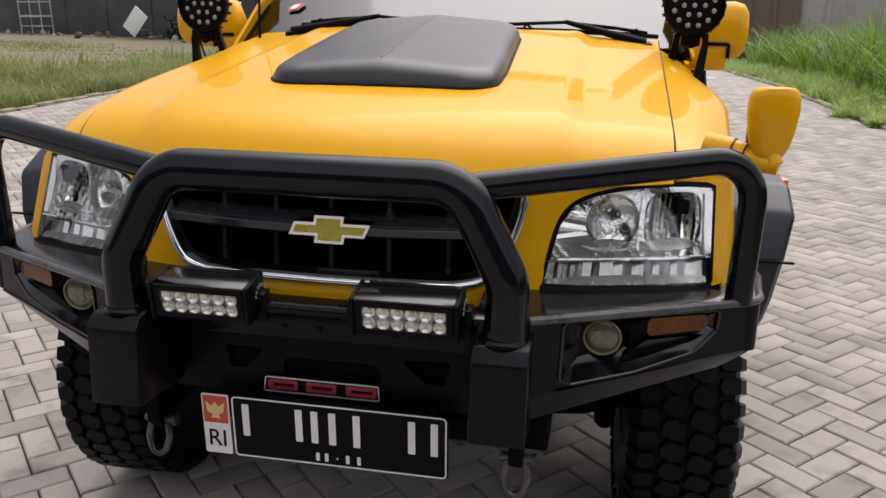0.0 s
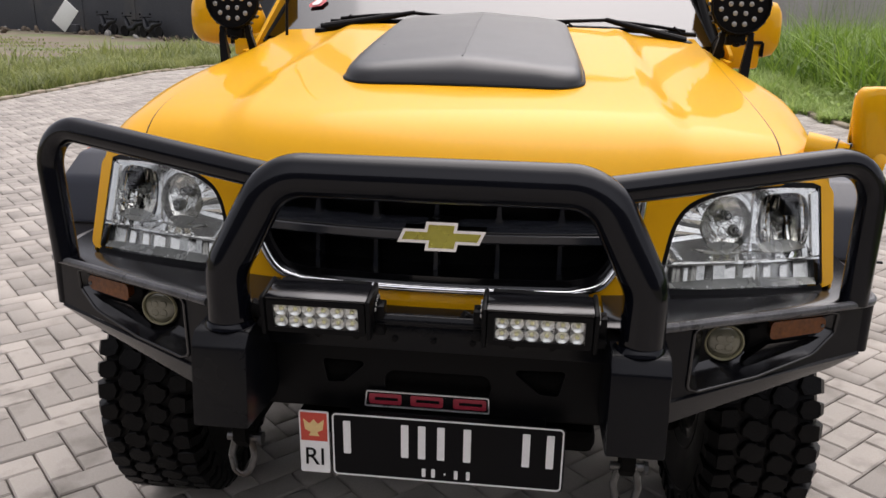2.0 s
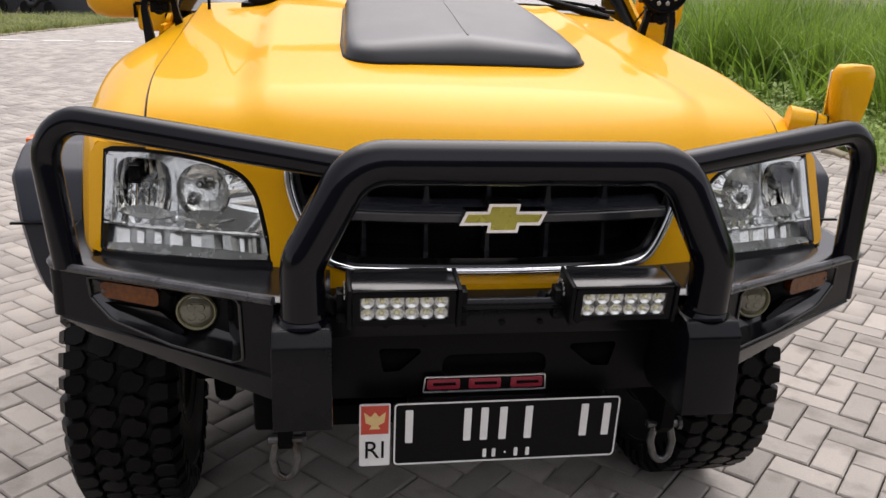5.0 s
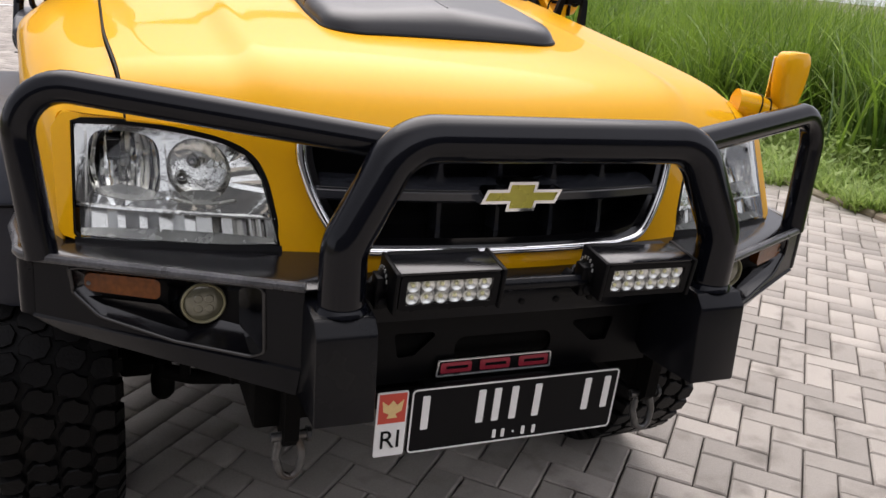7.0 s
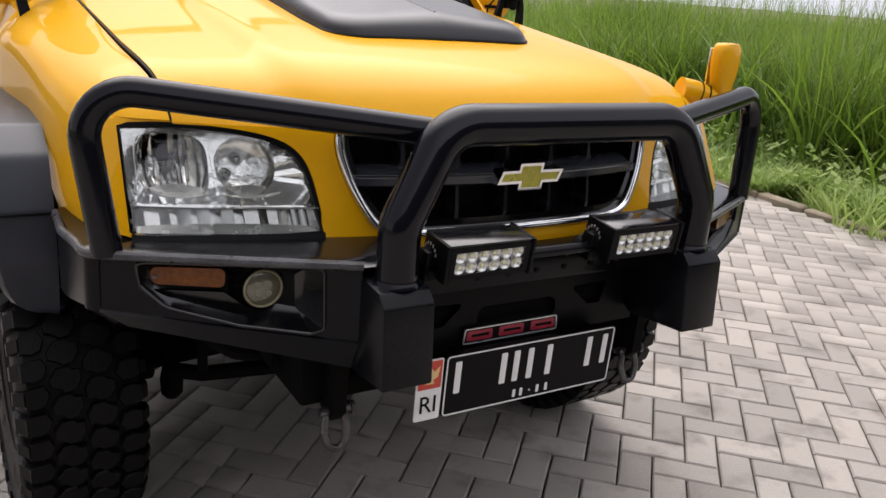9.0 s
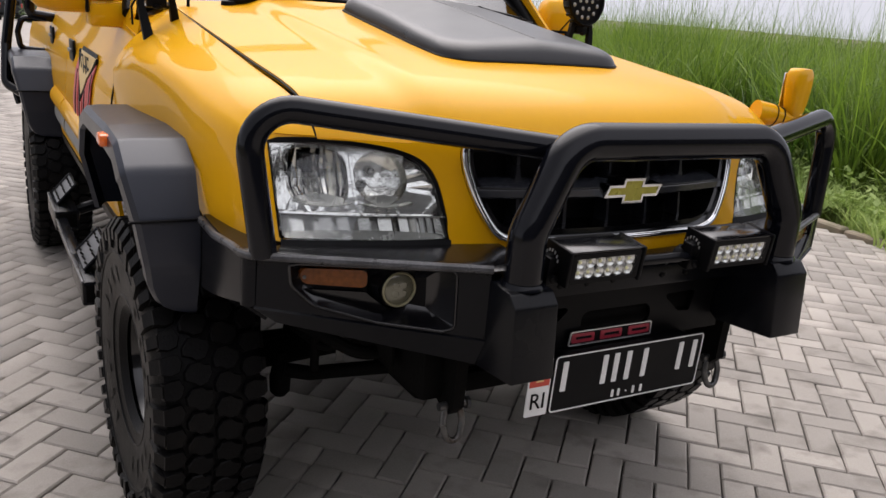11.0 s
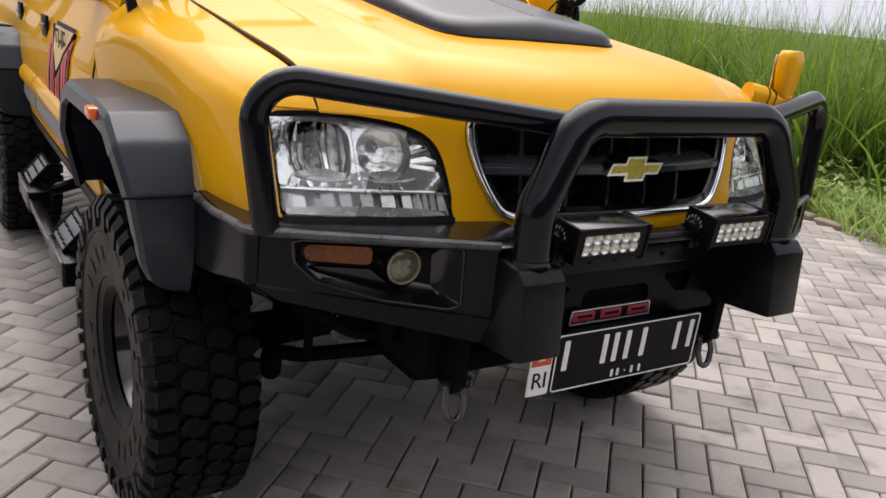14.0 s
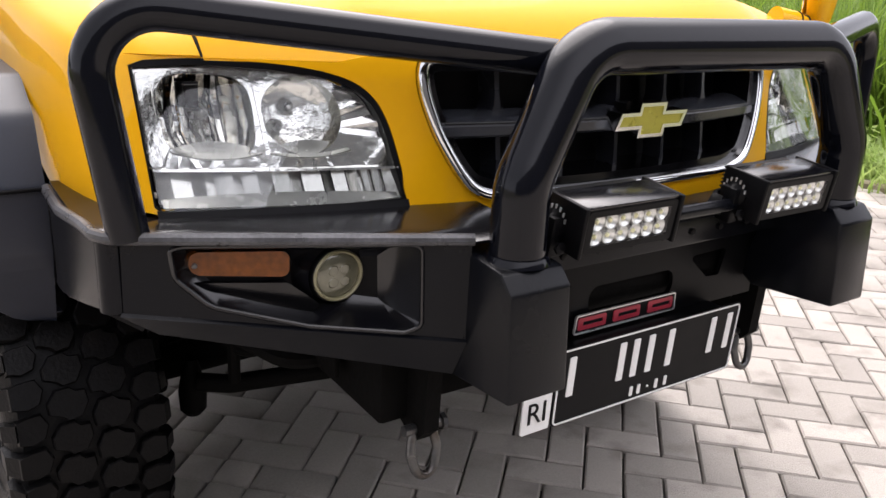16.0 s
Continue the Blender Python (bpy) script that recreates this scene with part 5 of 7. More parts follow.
def tyre_mesh():
    """Mud tyre about the x axis, half width 0.13, radius 0.396."""
    m = pose(0, 0, 0, 0, 90, 0)
    prof = [(-0.105, 0.158), (-0.128, 0.176), (-0.142, 0.215), (-0.152, 0.275), (-0.155, 0.340), (-0.148, 0.375), (-0.130, 0.398), (-0.06, 0.403), (0.0, 0.404), (0.06, 0.403), (0.130, 0.398),
            (0.148, 0.375), (0.155, 0.340), (0.152, 0.275), (0.142, 0.215), (0.128, 0.176), (0.105, 0.158)]
    bm = lathe(prof, m, 72, False)
    bmesh.ops.delete(bm, geom=[f for f in bm.faces if len(f.verts) > 4], context="FACES_ONLY")
    verts, faces = [], []

    def lug(ang, w, ring, lo, hi):
        """A block with chamfered edges: ring of (across, along) offsets, between two radii."""
        k = len(verts)
        n = len(ring)
        for r, sh in ((lo, 1.05), (hi - 0.0035, 1.03), (hi, 0.95)):
            for a, b in ring:
                th = ang + b * sh / 0.41
                verts.append((w + a * sh, r * math.cos(th), r * math.sin(th)))
        faces.append(tuple(range(k + 2 * n, k + 3 * n)))
        for c in (k, k + n):
            faces.extend((c + i, c + (i + 1) % n, c + n + (i + 1) % n, c + n + i) for i in range(n))
    n = 44
    # blocks lock into one another like a skewed chain, with narrow grooves
    inner = [(-0.036, 0.012), (-0.037, -0.006), (-0.020, -0.026), (0.006, -0.0275), (0.016, -0.020), (0.034, -0.019), (0.037, 0.002), (0.022, 0.024), (-0.004, 0.027), (-0.014, 0.019)]
    for i in range(n):
        a = 2 * math.pi * i / n
        lug(a, -0.040, inner, 0.399, 0.420)
        lug(a + math.pi / n, 0.040, [(-x, -y) for x, y in inner], 0.399, 0.420)
        for sgn in (-1, 1):
            wide = 0.025 if i % 2 else 0.021
            sh = [(-0.036, 0.004), (-0.026, -0.019), (-0.004, -0.025), (wide, -0.020), (wide, 0.017), (0.004, 0.021), (-0.024, 0.023)]
            lug(a + (math.pi / n if sgn < 0 else 0), sgn * 0.117, [(sgn * x, sgn * y) for x, y in sh], 0.388, 0.419)
            # shoulder blocks run down the sidewall
            k = len(verts)
            th0 = a + (math.pi / n if sgn < 0 else 0)
            hw = 0.043 if i % 2 else 0.034
            down = 0.338 if i % 2 else 0.362
            for w, r in ((0.1405, 0.4175), (0.163, 0.388), (0.163, down)):
                for e in (-1, 1):
                    th = th0 + e * hw
                    verts.append((sgn * w, r * math.cos(th), r * math.sin(th)))
            for w, r in ((0.130, 0.405), (0.146, 0.380), (0.150, down - 0.006)):
                for e in (-1, 1):
                    th = th0 + e * hw * 1.15
                    verts.append((sgn * w, r * math.cos(th), r * math.sin(th)))
            q = lambda *f: faces.append(tuple(k + j for j in f))
            q(0, 1, 3, 2); q(2, 3, 5, 4); q(0, 2, 8, 6); q(2, 4, 10, 8); q(1, 7, 9, 3); q(3, 9, 11, 5); q(4, 5, 11, 10); q(0, 6, 7, 1)
    # raised rings on the sidewall
    for sgn in (-1, 1):
        for r in (0.205, 0.325):
            k = len(verts)
            for j in range(72):
                th = 2 * math.pi * j / 72
                w = np.interp(r, [0.176, 0.215, 0.275, 0.34], [0.128, 0.142, 0.152, 0.155])
                for dr, dw in ((-0.004, 0.0), (-0.002, 0.003), (0.002, 0.003), (0.004, 0.0)):
                    verts.append((sgn * (w + dw), (r + dr) * math.cos(th), (r + dr) * math.sin(th)))
            for j in range(72):
                for c in range(3):
                    p, q2 = k + j * 4 + c, k + ((j + 1) % 72) * 4 + c
                    faces.append((p, p + 1, q2 + 1, q2))
        for j in range(22):
            th0 = 2 * math.pi * j / 22 + 0.1
            if j % 11 in (4, 5, 10):
                continue
            k = len(verts)
            for r in (0.240, 0.285):
                for e in (-0.045, 0.045):
                    verts.append((sgn * (np.interp(r, [0.176, 0.215, 0.275, 0.34], [0.128, 0.142, 0.152, 0.155]) + 0.003), r * math.cos(th0 + e), r * math.sin(th0 + e)))
            faces.append((k, k + 1, k + 3, k + 2))
    add(bm, bm_from(verts, faces))
    bmesh.ops.recalc_face_normals(bm, faces=bm.faces[:])
    me = bpy.data.meshes.new("tyre")
    bmesh.ops.scale(bm, vec=(0.80, 0.943, 0.943), verts=bm.verts[:])
    bm.to_mesh(me)
    bm.free()
    return me


def rim_mesh():
    m = pose(0, 0, 0, 0, 90, 0)
    prof = [(-0.125, 0.215), (-0.118, 0.226), (-0.110, 0.212), (0.110, 0.205), (0.128, 0.213), (0.136, 0.224), (0.132, 0.228), (0.122, 0.216), (0.100, 0.196), (0.070, 0.190), (0.050, 0.184),
            (0.020, 0.176), (0.005, 0.168), (-0.005, 0.150), (0.000, 0.110), (0.012, 0.085), (0.014, 0.050), (0.030, 0.044), (0.048, 0.040), (0.052, 0.030), (0.052, 0.001)]
    bm = lathe(prof, m, 48)
    for k in range(8):
        a = 2 * math.pi * k / 8
        hole = lathe([(0, 0.013), (0.004, 0.013), (0.005, 0.010)], pose(-0.001, 0.132 * math.cos(a), 0.132 * math.sin(a), 0, 90, 0), 12)
        add(bm, hole)
    for k in range(6):
        a = 2 * math.pi * k / 6 + 0.2
        nut = lathe([(0, 0.011), (0.020, 0.010), (0.024, 0.005)], pose(0.012, 0.066 * math.cos(a), 0.066 * math.sin(a), 0, 90, 0), 6)
        add(bm, nut)
    bmesh.ops.scale(bm, vec=(0.80, 0.86, 0.86), verts=bm.verts[:])
    bmesh.ops.recalc_face_normals(bm, faces=bm.faces[:])
    me = bpy.data.meshes.new("rim")
    bm.to_mesh(me)
    bm.free()
    return me


def wheels():
    t_me, r_me = tyre_mesh(), rim_mesh()
    hub = bpy.data.meshes.new("hub")
    bm = tube([(-0.10, 0, 0), (0.0, 0, 0)], 0.14, 24)
    bm.to_mesh(hub)
    bm.free()
    for s in (-1, 1):
        for y, extra in ((0.818, 0), (3.36, 0.075)):
            w = new("wheel")
            w.parent = truck
            tagged(w, "big mud-terrain tyre on a black steel rim")
            x = s * 0.762 - (0.030 if y < 2 else 0.014)
            steer = 2.2 if y < 2 else 0.0
            # stands flat on the ground although the body leans a little
            w.matrix_local = pose(x + s * extra, y, 0.397 + x * math.tan(radians(LEAN_TRUCK)), 0, 0, (180 if s < 0 else 0) + steer)
            tyre = link_mesh("tyre", t_me, RUBBER, w, "worn black mud-terrain tyre", 28)
            link_mesh("rim", r_me, RIM, w, "black steel rim", 35)
            link_mesh("hub", hub, UNDER, w, "", 35)


def spotlight(x, y, z, turn):
    lamp = new("spotlight")
    lamp.parent = truck
    tagged(lamp, "round black LED spotlight on a bracket")
    m = pose(x, y, z, 90 - 3, 0, turn)
    body = part("housing", lathe([(-0.060, 0.050), (-0.040, 0.066), (-0.018, 0.078), (0.000, 0.086), (0.012, 0.088), (0.018, 0.084), (0.006, 0.079)], m, 40, False, False), DARK, lamp, "", 40)
    for k in range(20):
        a = 2 * math.pi * k / 20
        part("fin", rbox(-0.004, 0.004, -0.005, 0.005, -0.016, 0.012, 0.0015, m @ pose(0.086 * math.cos(a), 0.086 * math.sin(a), 0.0, 0, 0, math.degrees(a)), 1), DARK, body)
    face = part("face", lathe([(0.008, 0.080), (0.010, 0.050), (0.010, 0.001)], m, 32), DARK, lamp)
    spots = [(0, 0)] + [(0.030 * math.cos(a), 0.030 * math.sin(a)) for a in [math.pi * k / 3 for k in range(6)]] + [(0.058 * math.cos(a), 0.058 * math.sin(a)) for a in [2 * math.pi * (k + 0.5) / 12 for k in range(12)]]
    for a, b in spots:
        part("led", lathe([(0.0105, 0.0092), (0.0125, 0.0080), (0.0135, 0.004), (0.0135, 0.0003)], m @ pose(a, b, 0) @ Matrix.Scale(0.85, 4), 12), LED_DIM, lamp, "", 60)
    s = 1 if x > 0 else -1
    part("knuckle", rbox(-0.026, 0.026, -0.022, 0.022, -0.115, -0.075, 0.005, m @ pose(0, 0, -0.02, -90, 0, 0)), DARK, lamp)
    zt = z - 0.096
    # bent strip bracket: a wide outer leg to the fender, a short inner one
    for e, foot, wide in ((s, (x + s * 0.020, y - 0.030, 1.168), 0.016), (-s, (x - s * 0.055, y + 0.020, 1.222), 0.013)):
        top = (x + e * 0.036, y + 0.006, zt + 0.030)
        knee = (x + e * 0.042, y + 0.004, zt - 0.010)
        secs = [[(p[0] - w, p[1] - 0.009, p[2]), (p[0] + w, p[1] - 0.009, p[2]), (p[0] + w, p[1] + 0.009, p[2]), (p[0] - w, p[1] + 0.009, p[2])] for p, w in ((top, 0.006), (knee, 0.009), (foot, wide))]
        part("bracket", loft(secs), DARK, lamp, "", 30)
    part("bracket_bolt", tube([(x - 0.05, y + 0.006, zt + 0.010), (x + 0.05, y + 0.006, zt + 0.010)], 0.007, 8), STEEL, lamp)
    part("wing_nut", lathe([(0, 0.012), (0.008, 0.012), (0.012, 0.006)], pose(x, y - 0.010, zt - 0.012, 180, 0, 0), 6), DARK, lamp)
    part("cable", tube([(x - 0.03, y + 0.03, zt + 0.03), (x - 0.055, y + 0.06, zt - 0.02), (x - 0.05, y + 0.08, zt - 0.07)], 0.003, 6, 0.02), DARK, lamp)


def blob(sections, mat, name, parent, label=""):
    """A rounded form skinned from (centre, half width, half height) in planes along x."""
    secs = []
    for (x, y, z), hw, hh, p in sections:
        ring = []
        for k in range(28):
            a = 2 * math.pi * k / 28
            c, sn = math.cos(a), math.sin(a)
            ring.append((x, y + hw * math.copysign(abs(c) ** p, c), z + hh * math.copysign(abs(sn) ** p, sn)))
        secs.append(ring)
    return part(name, loft(secs), mat, parent, label, 60)


def side_mirror(s, reach):
    mir = new("side_mirror")
    mir.parent = truck
    tagged(mir, "large yellow door mirror")
    x0, y0 = 0.786, 1.535
    secs = []
    for f, hw, hh, dz in ((0.0, 0.030, 0.030, -0.03), (0.05, 0.040, 0.050, -0.02), (0.12, 0.052, 0.076, -0.005), (0.35, 0.058, 0.084, 0.0), (0.7, 0.060, 0.086, 0.0), (0.88, 0.052, 0.078, 0.0), (0.97, 0.036, 0.056, 0.0), (1.0, 0.014, 0.024, 0.0)):
        secs.append(((s * (x0 + reach * f), y0 + 0.01 * f, 1.331 + dz), hw, hh * 1.06, 0.84))
    blob(secs, PAINT, "shell", mir)
    a, b = sorted((s * (x0 + 0.04), s * (x0 + reach - 0.02)))
    part("glass", rbox(a, b, y0 + 0.060, y0 + 0.066, 1.270, 1.400, 0.003), CHROME, mir, "mirror glass")
    a, b = sorted((s * 0.765, s * 0.885))
    part("arm", rbox(a, b, y0 - 0.050, y0 + 0.040, 1.205, 1.285, 0.014), PAINT, mir)
    a, b = sorted((s * 0.815, s * 0.888))
    part("seam", rbox(a, b, y0 - 0.056, y0 - 0.03, 1.284, 1.295, 0.002), DARK, mir)
    a, b = sorted((s * 0.884, s * 0.893))
    part("seam", rbox(a, b, y0 - 0.056, y0 - 0.03, 1.245, 1.290, 0.002), DARK, mir)
    part("sail", slab(round_outline([(y0 - 0.16, 1.235), (y0 + 0.12, 1.240), (y0 + 0.12, 1.44), (y0 + 0.02, 1.42)], 0.012), [], lambda p, q, d: (s * (0.785 - d - (q - 1.235) * 0.30), p, q), 0.012), PAINT, mir, "yellow mirror base")


def fender_mirror():
    mir = new("fender_mirror")
    mir.parent = truck
    tagged(mir, "small yellow fender mirror on a cone arm")
    c = Vector((0.822, 0.316, 1.197))
    turn = pose(c.x, c.y, c.z, 0, 0, 10)
    rings = []
    for f, w, d in ((-0.070, 0.018, 0.014), (-0.064, 0.027, 0.020), (-0.047, 0.037, 0.022), (-0.018, 0.044, 0.025), (0.018, 0.048, 0.027), (0.046, 0.047, 0.027), (0.058, 0.043, 0.024), (0.065, 0.035, 0.022), (0.067, 0.014, 0.008)):
        ring = []
        for k in range(26):
            a = 2 * math.pi * k / 26
            co, sn = math.cos(a), math.sin(a)
            ring.append(tuple(turn @ Vector((w * math.copysign(abs(co) ** 0.7, co), d * math.copysign(abs(sn) ** 0.7, sn), f))))
        rings.append(ring)
    part("shell", loft(rings), PAINT, mir, "", 60)
    part("glass", rbox(-0.038, 0.038, 0.024, 0.029, -0.045, 0.052, 0.003, turn), CHROME, mir, "mirror glass")
    tip = Vector((0.832, 0.306, 1.116))
    part("neck", tube([tip, (0.825, 0.314, 1.140)], [0.019, 0.017], 16), PAINT, mir)
    root = Vector((0.708, 0.352, 1.136))
    way = [root, root.lerp(tip, 0.35) + Vector((0, 0, 0.002)), root.lerp(tip, 0.75), tip + Vector((0.010, -0.004, -0.004))]
    part("arm", tube(way, [0.034, 0.031, 0.021, 0.015], 18), PAINT, mir)
    for f, r in ((0.40, 0.0318), (0.58, 0.0272)):
        q = root.lerp(tip, f) + Vector((0, 0, 0.002))
        part("arm_joint", lathe([(-0.0015, r), (0.0015, r)], look(tuple(q), tuple(tip)), 18), DARK, mir)


def wiper(x0, x1, y0, y1, z0, z1, pivot):
    w = new("wiper")
    w.parent = truck
    tagged(w, "black windscreen wiper")
    a, b = Vector((x0, y0, z0)), Vector((x1, y1, z1))
    mid = a.lerp(b, 0.5)
    part("blade", tube([a, a.lerp(b, 0.25) + Vector((0, 0, 0.004)), mid + Vector((0, 0, 0.006)), a.lerp(b, 0.75) + Vector((0, 0, 0.004)), b], 0.0075, 8), DARK, w)
    part("blade_frame", tube([a.lerp(b, 0.06) + Vector((0, 0, 0.010)), a.lerp(b, 0.22) + Vector((0, 0, 0.020)), mid + Vector((0, 0, 0.032)), a.lerp(b, 0.78) + Vector((0, 0, 0.020)), a.lerp(b, 0.94) + Vector((0, 0, 0.010))], 0.0055, 8), DARK, w)
    root = Vector(pivot)
    part("arm", tube([mid + Vector((0, -0.004, 0.034)), mid.lerp(root, 0.35) + Vector((0, -0.006, 0.026)), root + Vector((0, 0, 0.012))], [0.007, 0.010, 0.015], 10), DARK, w)
    part("pivot_cap", lathe([(0, 0.024), (0.018, 0.022), (0.024, 0.010)], pose(root.x, root.y, root.z - 0.008), 14), DARK, w)
    for f in (0.12, 0.30, 0.70, 0.88):
        p = a.lerp(b, f)
        part("claw", tube([p + Vector((-0.02, 0, 0.004)), p + Vector((0, -0.002, 0.020)), p + Vector((0.02, 0, 0.004))], 0.004, 6), DARK, w)


def cab():
    c = new("cab")
    c.parent = truck
    tagged(c, "yellow double cab with tinted glass")
    m = -0.012
    # side: doors from sill to belt, with a shoulder
    def section(z):
        return float(np.interp(z, [0.60, 0.75, 0.92, 1.02, 1.09, 1.15, 1.20, 1.25], [0.835, 0.856, 0.862, 0.850, 0.828, 0.803, 0.785, 0.775]))
    for s in (-1, 1):
        for name, y0, y1 in (("front_door", 1.276, 2.425), ("rear_door", 2.435, 3.29)):
            def at(u, v):
                y = y0 + (y1 - y0) * u
                gap = 0.55 ** 2 - (y - 3.36) ** 2
                z0 = max(0.66, 0.40 + math.sqrt(max(0.0, gap)))
                z = z0 + (1.24 - z0) * v
                return (s * (section(z) - 0.012 * math.exp(-(y - 1.27) / 0.25)) + m, y, z)
            d = part(name, grid(at, 16, 26, 0.012), PAINT, c, "yellow door", 40)
            hx = s * (section(1.06) - 0.002) + m
            yh = y1 - 0.115 if name == "front_door" else y1 - 0.14
            part("handle", rbox(min(hx, hx + s * 0.012), max(hx, hx + s * 0.012), yh - 0.08, yh + 0.05, 1.030, 1.112, 0.006), DARK, d, "black door handle")
            part("handle_bar", rbox(min(hx + s * 0.012, hx + s * 0.020), max(hx + s * 0.012, hx + s * 0.020), yh - 0.06, yh + 0.03, 1.064, 1.078, 0.003), RUB, d)
            zt = 0.715
            def strip(u, v):
                y = y0 + 0.01 + (min(y1, 2.86) - y0 - 0.02) * u
                z = zt + 0.075 * v
                return (s * (section(z) + 0.010 + 0.006 * math.sin(math.pi * v)) + m, y, z)
            part("rub_strip", grid(strip, 8, 8, 0.008), RUB, d, "grey rub strip", 40)
            def moulding(u, v):
                y = y0 + 0.004 + (min(y1, 2.88) - y0 - 0.008) * u
                z = zt + 0.077 + 0.075 * v
                return (s * (section(z) + 0.003 + 0.024 * math.sin(math.pi * (0.15 + 0.85 * v)) ** 0.7) + m, y, z)
            part("door_moulding", grid(moulding, 8, 10, 0.006), PAINT, d, "raised yellow door moulding", 60)
        def sill(u, v):
            y = 1.23 + 1.62 * u
            z = 0.655 - 0.10 * v
            return (s * (0.846 - 0.05 * v * v) + m, y, z)
        part("sill", grid(sill, 6, 6, 0.01), DARK, c)
        # rear quarter beside the bed, with the wheel arch
        def quarter(u, v):
            y = 3.30 + 1.25 * u
            arch = 0.40 + math.sqrt(max(0.0, 0.55 ** 2 - (y - 3.36) ** 2)) if abs(y - 3.36) < 0.55 else 0.62
            z0 = max(0.62, arch)
            z = z0 + (1.235 - z0) * v
            return (s * (section(z)) + m, y, z)
        part("rear_quarter", grid(quarter, 28, 8, 0.006), PAINT, c, "", 40)
        # window frame and glass
        xs, xt = 0.775, 0.640
        belt, roof = 1.245, 1.700
        a_pillar = [(s * 0.762 + m, 1.46, 1.250), (s * 0.728 + m, 1.64, 1.42), (s * 0.640 + m, 1.98, 1.70)]
        part("front_pillar", tube(a_pillar, [0.022, 0.020, 0.024], 12), DARK, c, "slim black pillar")
        def glass(u, v):
            y = (1.56 + 0.44 * v) + (3.29 - 1.56 - 0.44 * v - 0.05 * v) * u
            return (s * (xs - (xs - xt) * v) + m, y, belt + (roof - belt) * v)
        part("side_window", grid(glass, 6, 4, 0.004), WINDOW, c, "tinted side window")
        part("belt_trim", tube([(s * 0.778 + m, 1.50, 1.246), (s * 0.778 + m, 3.29, 1.246)], 0.009, 8), DARK, c)
        for y in (2.43, 3.29):
            part("pillar", tube([(s * 0.772 + m, y, 1.24), (s * 0.640 + m, y - 0.03, 1.705)], 0.030, 10), PAINT, c)
        # shoulder between fender, pillar and door
        def sail(u, v):
            y = 1.262 + 0.30 * u
            x = 0.660 + 0.118 * v
            return (s * x + m, y, float(np.interp(x, [0.66, 0.705, 0.748, 0.785], [1.272, 1.238, 1.206, 1.198])) + 0.03 * u * v)
        part("pillar_foot", grid(sail, 6, 8, 0.006), PAINT, c)
    def screen(u, v):
        a = 2 * v - 1
        y0 = 1.27 + 0.20 * a * a
        y1 = 1.92 + 0.10 * a * a
        x = a * (0.750 - 0.11 * u) + m
        return (x, y0 + (y1 - y0) * u, 1.275 + 0.425 * u)
    part("windscreen", grid(screen, 10, 20, 0.005), WINDOW, c, "windscreen reflecting a bright sky", 60)
    def cowl(u, v):
        a = 2 * v - 1
        y0 = 1.215 + 0.20 * a * a
        return (a * 0.72 + m, y0 + 0.085 * u, 1.262 + 0.010 * u - 0.045 * a * a * a * a)
    part("cowl", grid(cowl, 4, 20, 0.006), DARK, c, "black cowl", 60)
    def roof_at(u, v):
        a = 2 * v - 1
        y = 1.93 + 0.10 * a * a + (3.29 - 1.93 - 0.10 * a * a) * u
        return (a * 0.650 + m, y, 1.702 + 0.055 * (1 - a ** 4) * math.sin(math.pi * min(1, 0.15 + u * 0.75)))
    part("roof", grid(roof_at, 16, 20, 0.02), PAINT, c, "", 60)
    for s in (-1, 1):
        def seal(u, v):
            z = 0.90 + 0.335 * v
            x = float(np.interp(z, [0.90, 1.02, 1.095, 1.158, 1.210, 1.246], [0.856, 0.8445, 0.8315, 0.8035, 0.7655, 0.7175]))
            return (s * (x + 0.0005) - 0.016, 1.262 + 0.008 * u, z)
        part("door_seal", grid(seal, 2, 16, 0.004), DARK, c, "black door gap", 40)
        # dark jambs behind the door gaps
        for y in (1.271, 2.43, 3.295):
            a, b = sorted((s * 0.70 + m, s * 0.765 + m))
            part("door_jamb", rbox(a, b, y - 0.02, y + 0.02, 0.92 if y > 3 else 0.66, 1.20, 0.002), DARK, c)
    part("rear_wall", rbox(-0.78 + m, 0.78 + m, 3.30, 3.33, 0.66, 1.24, 0.01), PAINT, c)
    part("rear_window", rbox(-0.62 + m, 0.62 + m, 3.305, 3.315, 1.24, 1.70, 0.004), WINDOW, c)
    part("dashboard", rbox(-0.70, 0.70, 1.44, 1.78, 0.98, 1.19, 0.04), INTERIOR, c)
    part("floor_pan", rbox(-0.78, 0.78, 1.25, 3.30, 0.62, 0.66, 0.01), UNDER, c)
    for x in (-0.36, 0.36):
        part("front_seat", rbox(x - 0.24, x + 0.24, 2.15, 2.30, 0.9, 1.42, 0.05), INTERIOR, c)
        part("headrest", rbox(x - 0.12, x + 0.12, 2.22, 2.32, 1.44, 1.60, 0.04), INTERIOR, c)
    part("steering_wheel", tube([(0.36 + 0.18 * math.cos(a), 1.88 + 0.07 * math.sin(a), 1.17 + 0.16 * math.sin(a)) for a in [2 * math.pi * k / 20 for k in range(21)]], 0.013, 8), DARK, c)
    def on_screen(x, z, d):
        u = (z - 1.275) / 0.425
        a = (x - m) / (0.750 - 0.11 * u)
        return (x, 1.27 + 0.20 * a * a + (0.65 - 0.10 * a * a) * u - 0.007 + d * 0.5, z + 0.005 - d * 0.8)
    mark = part("screen_sticker", slab(round_outline([(-0.640, 1.364), (-0.607, 1.392), (-0.553, 1.400), (-0.578, 1.372)], 0.008), [], on_screen, 0.001), PINK, c, "small red and white windscreen sticker")
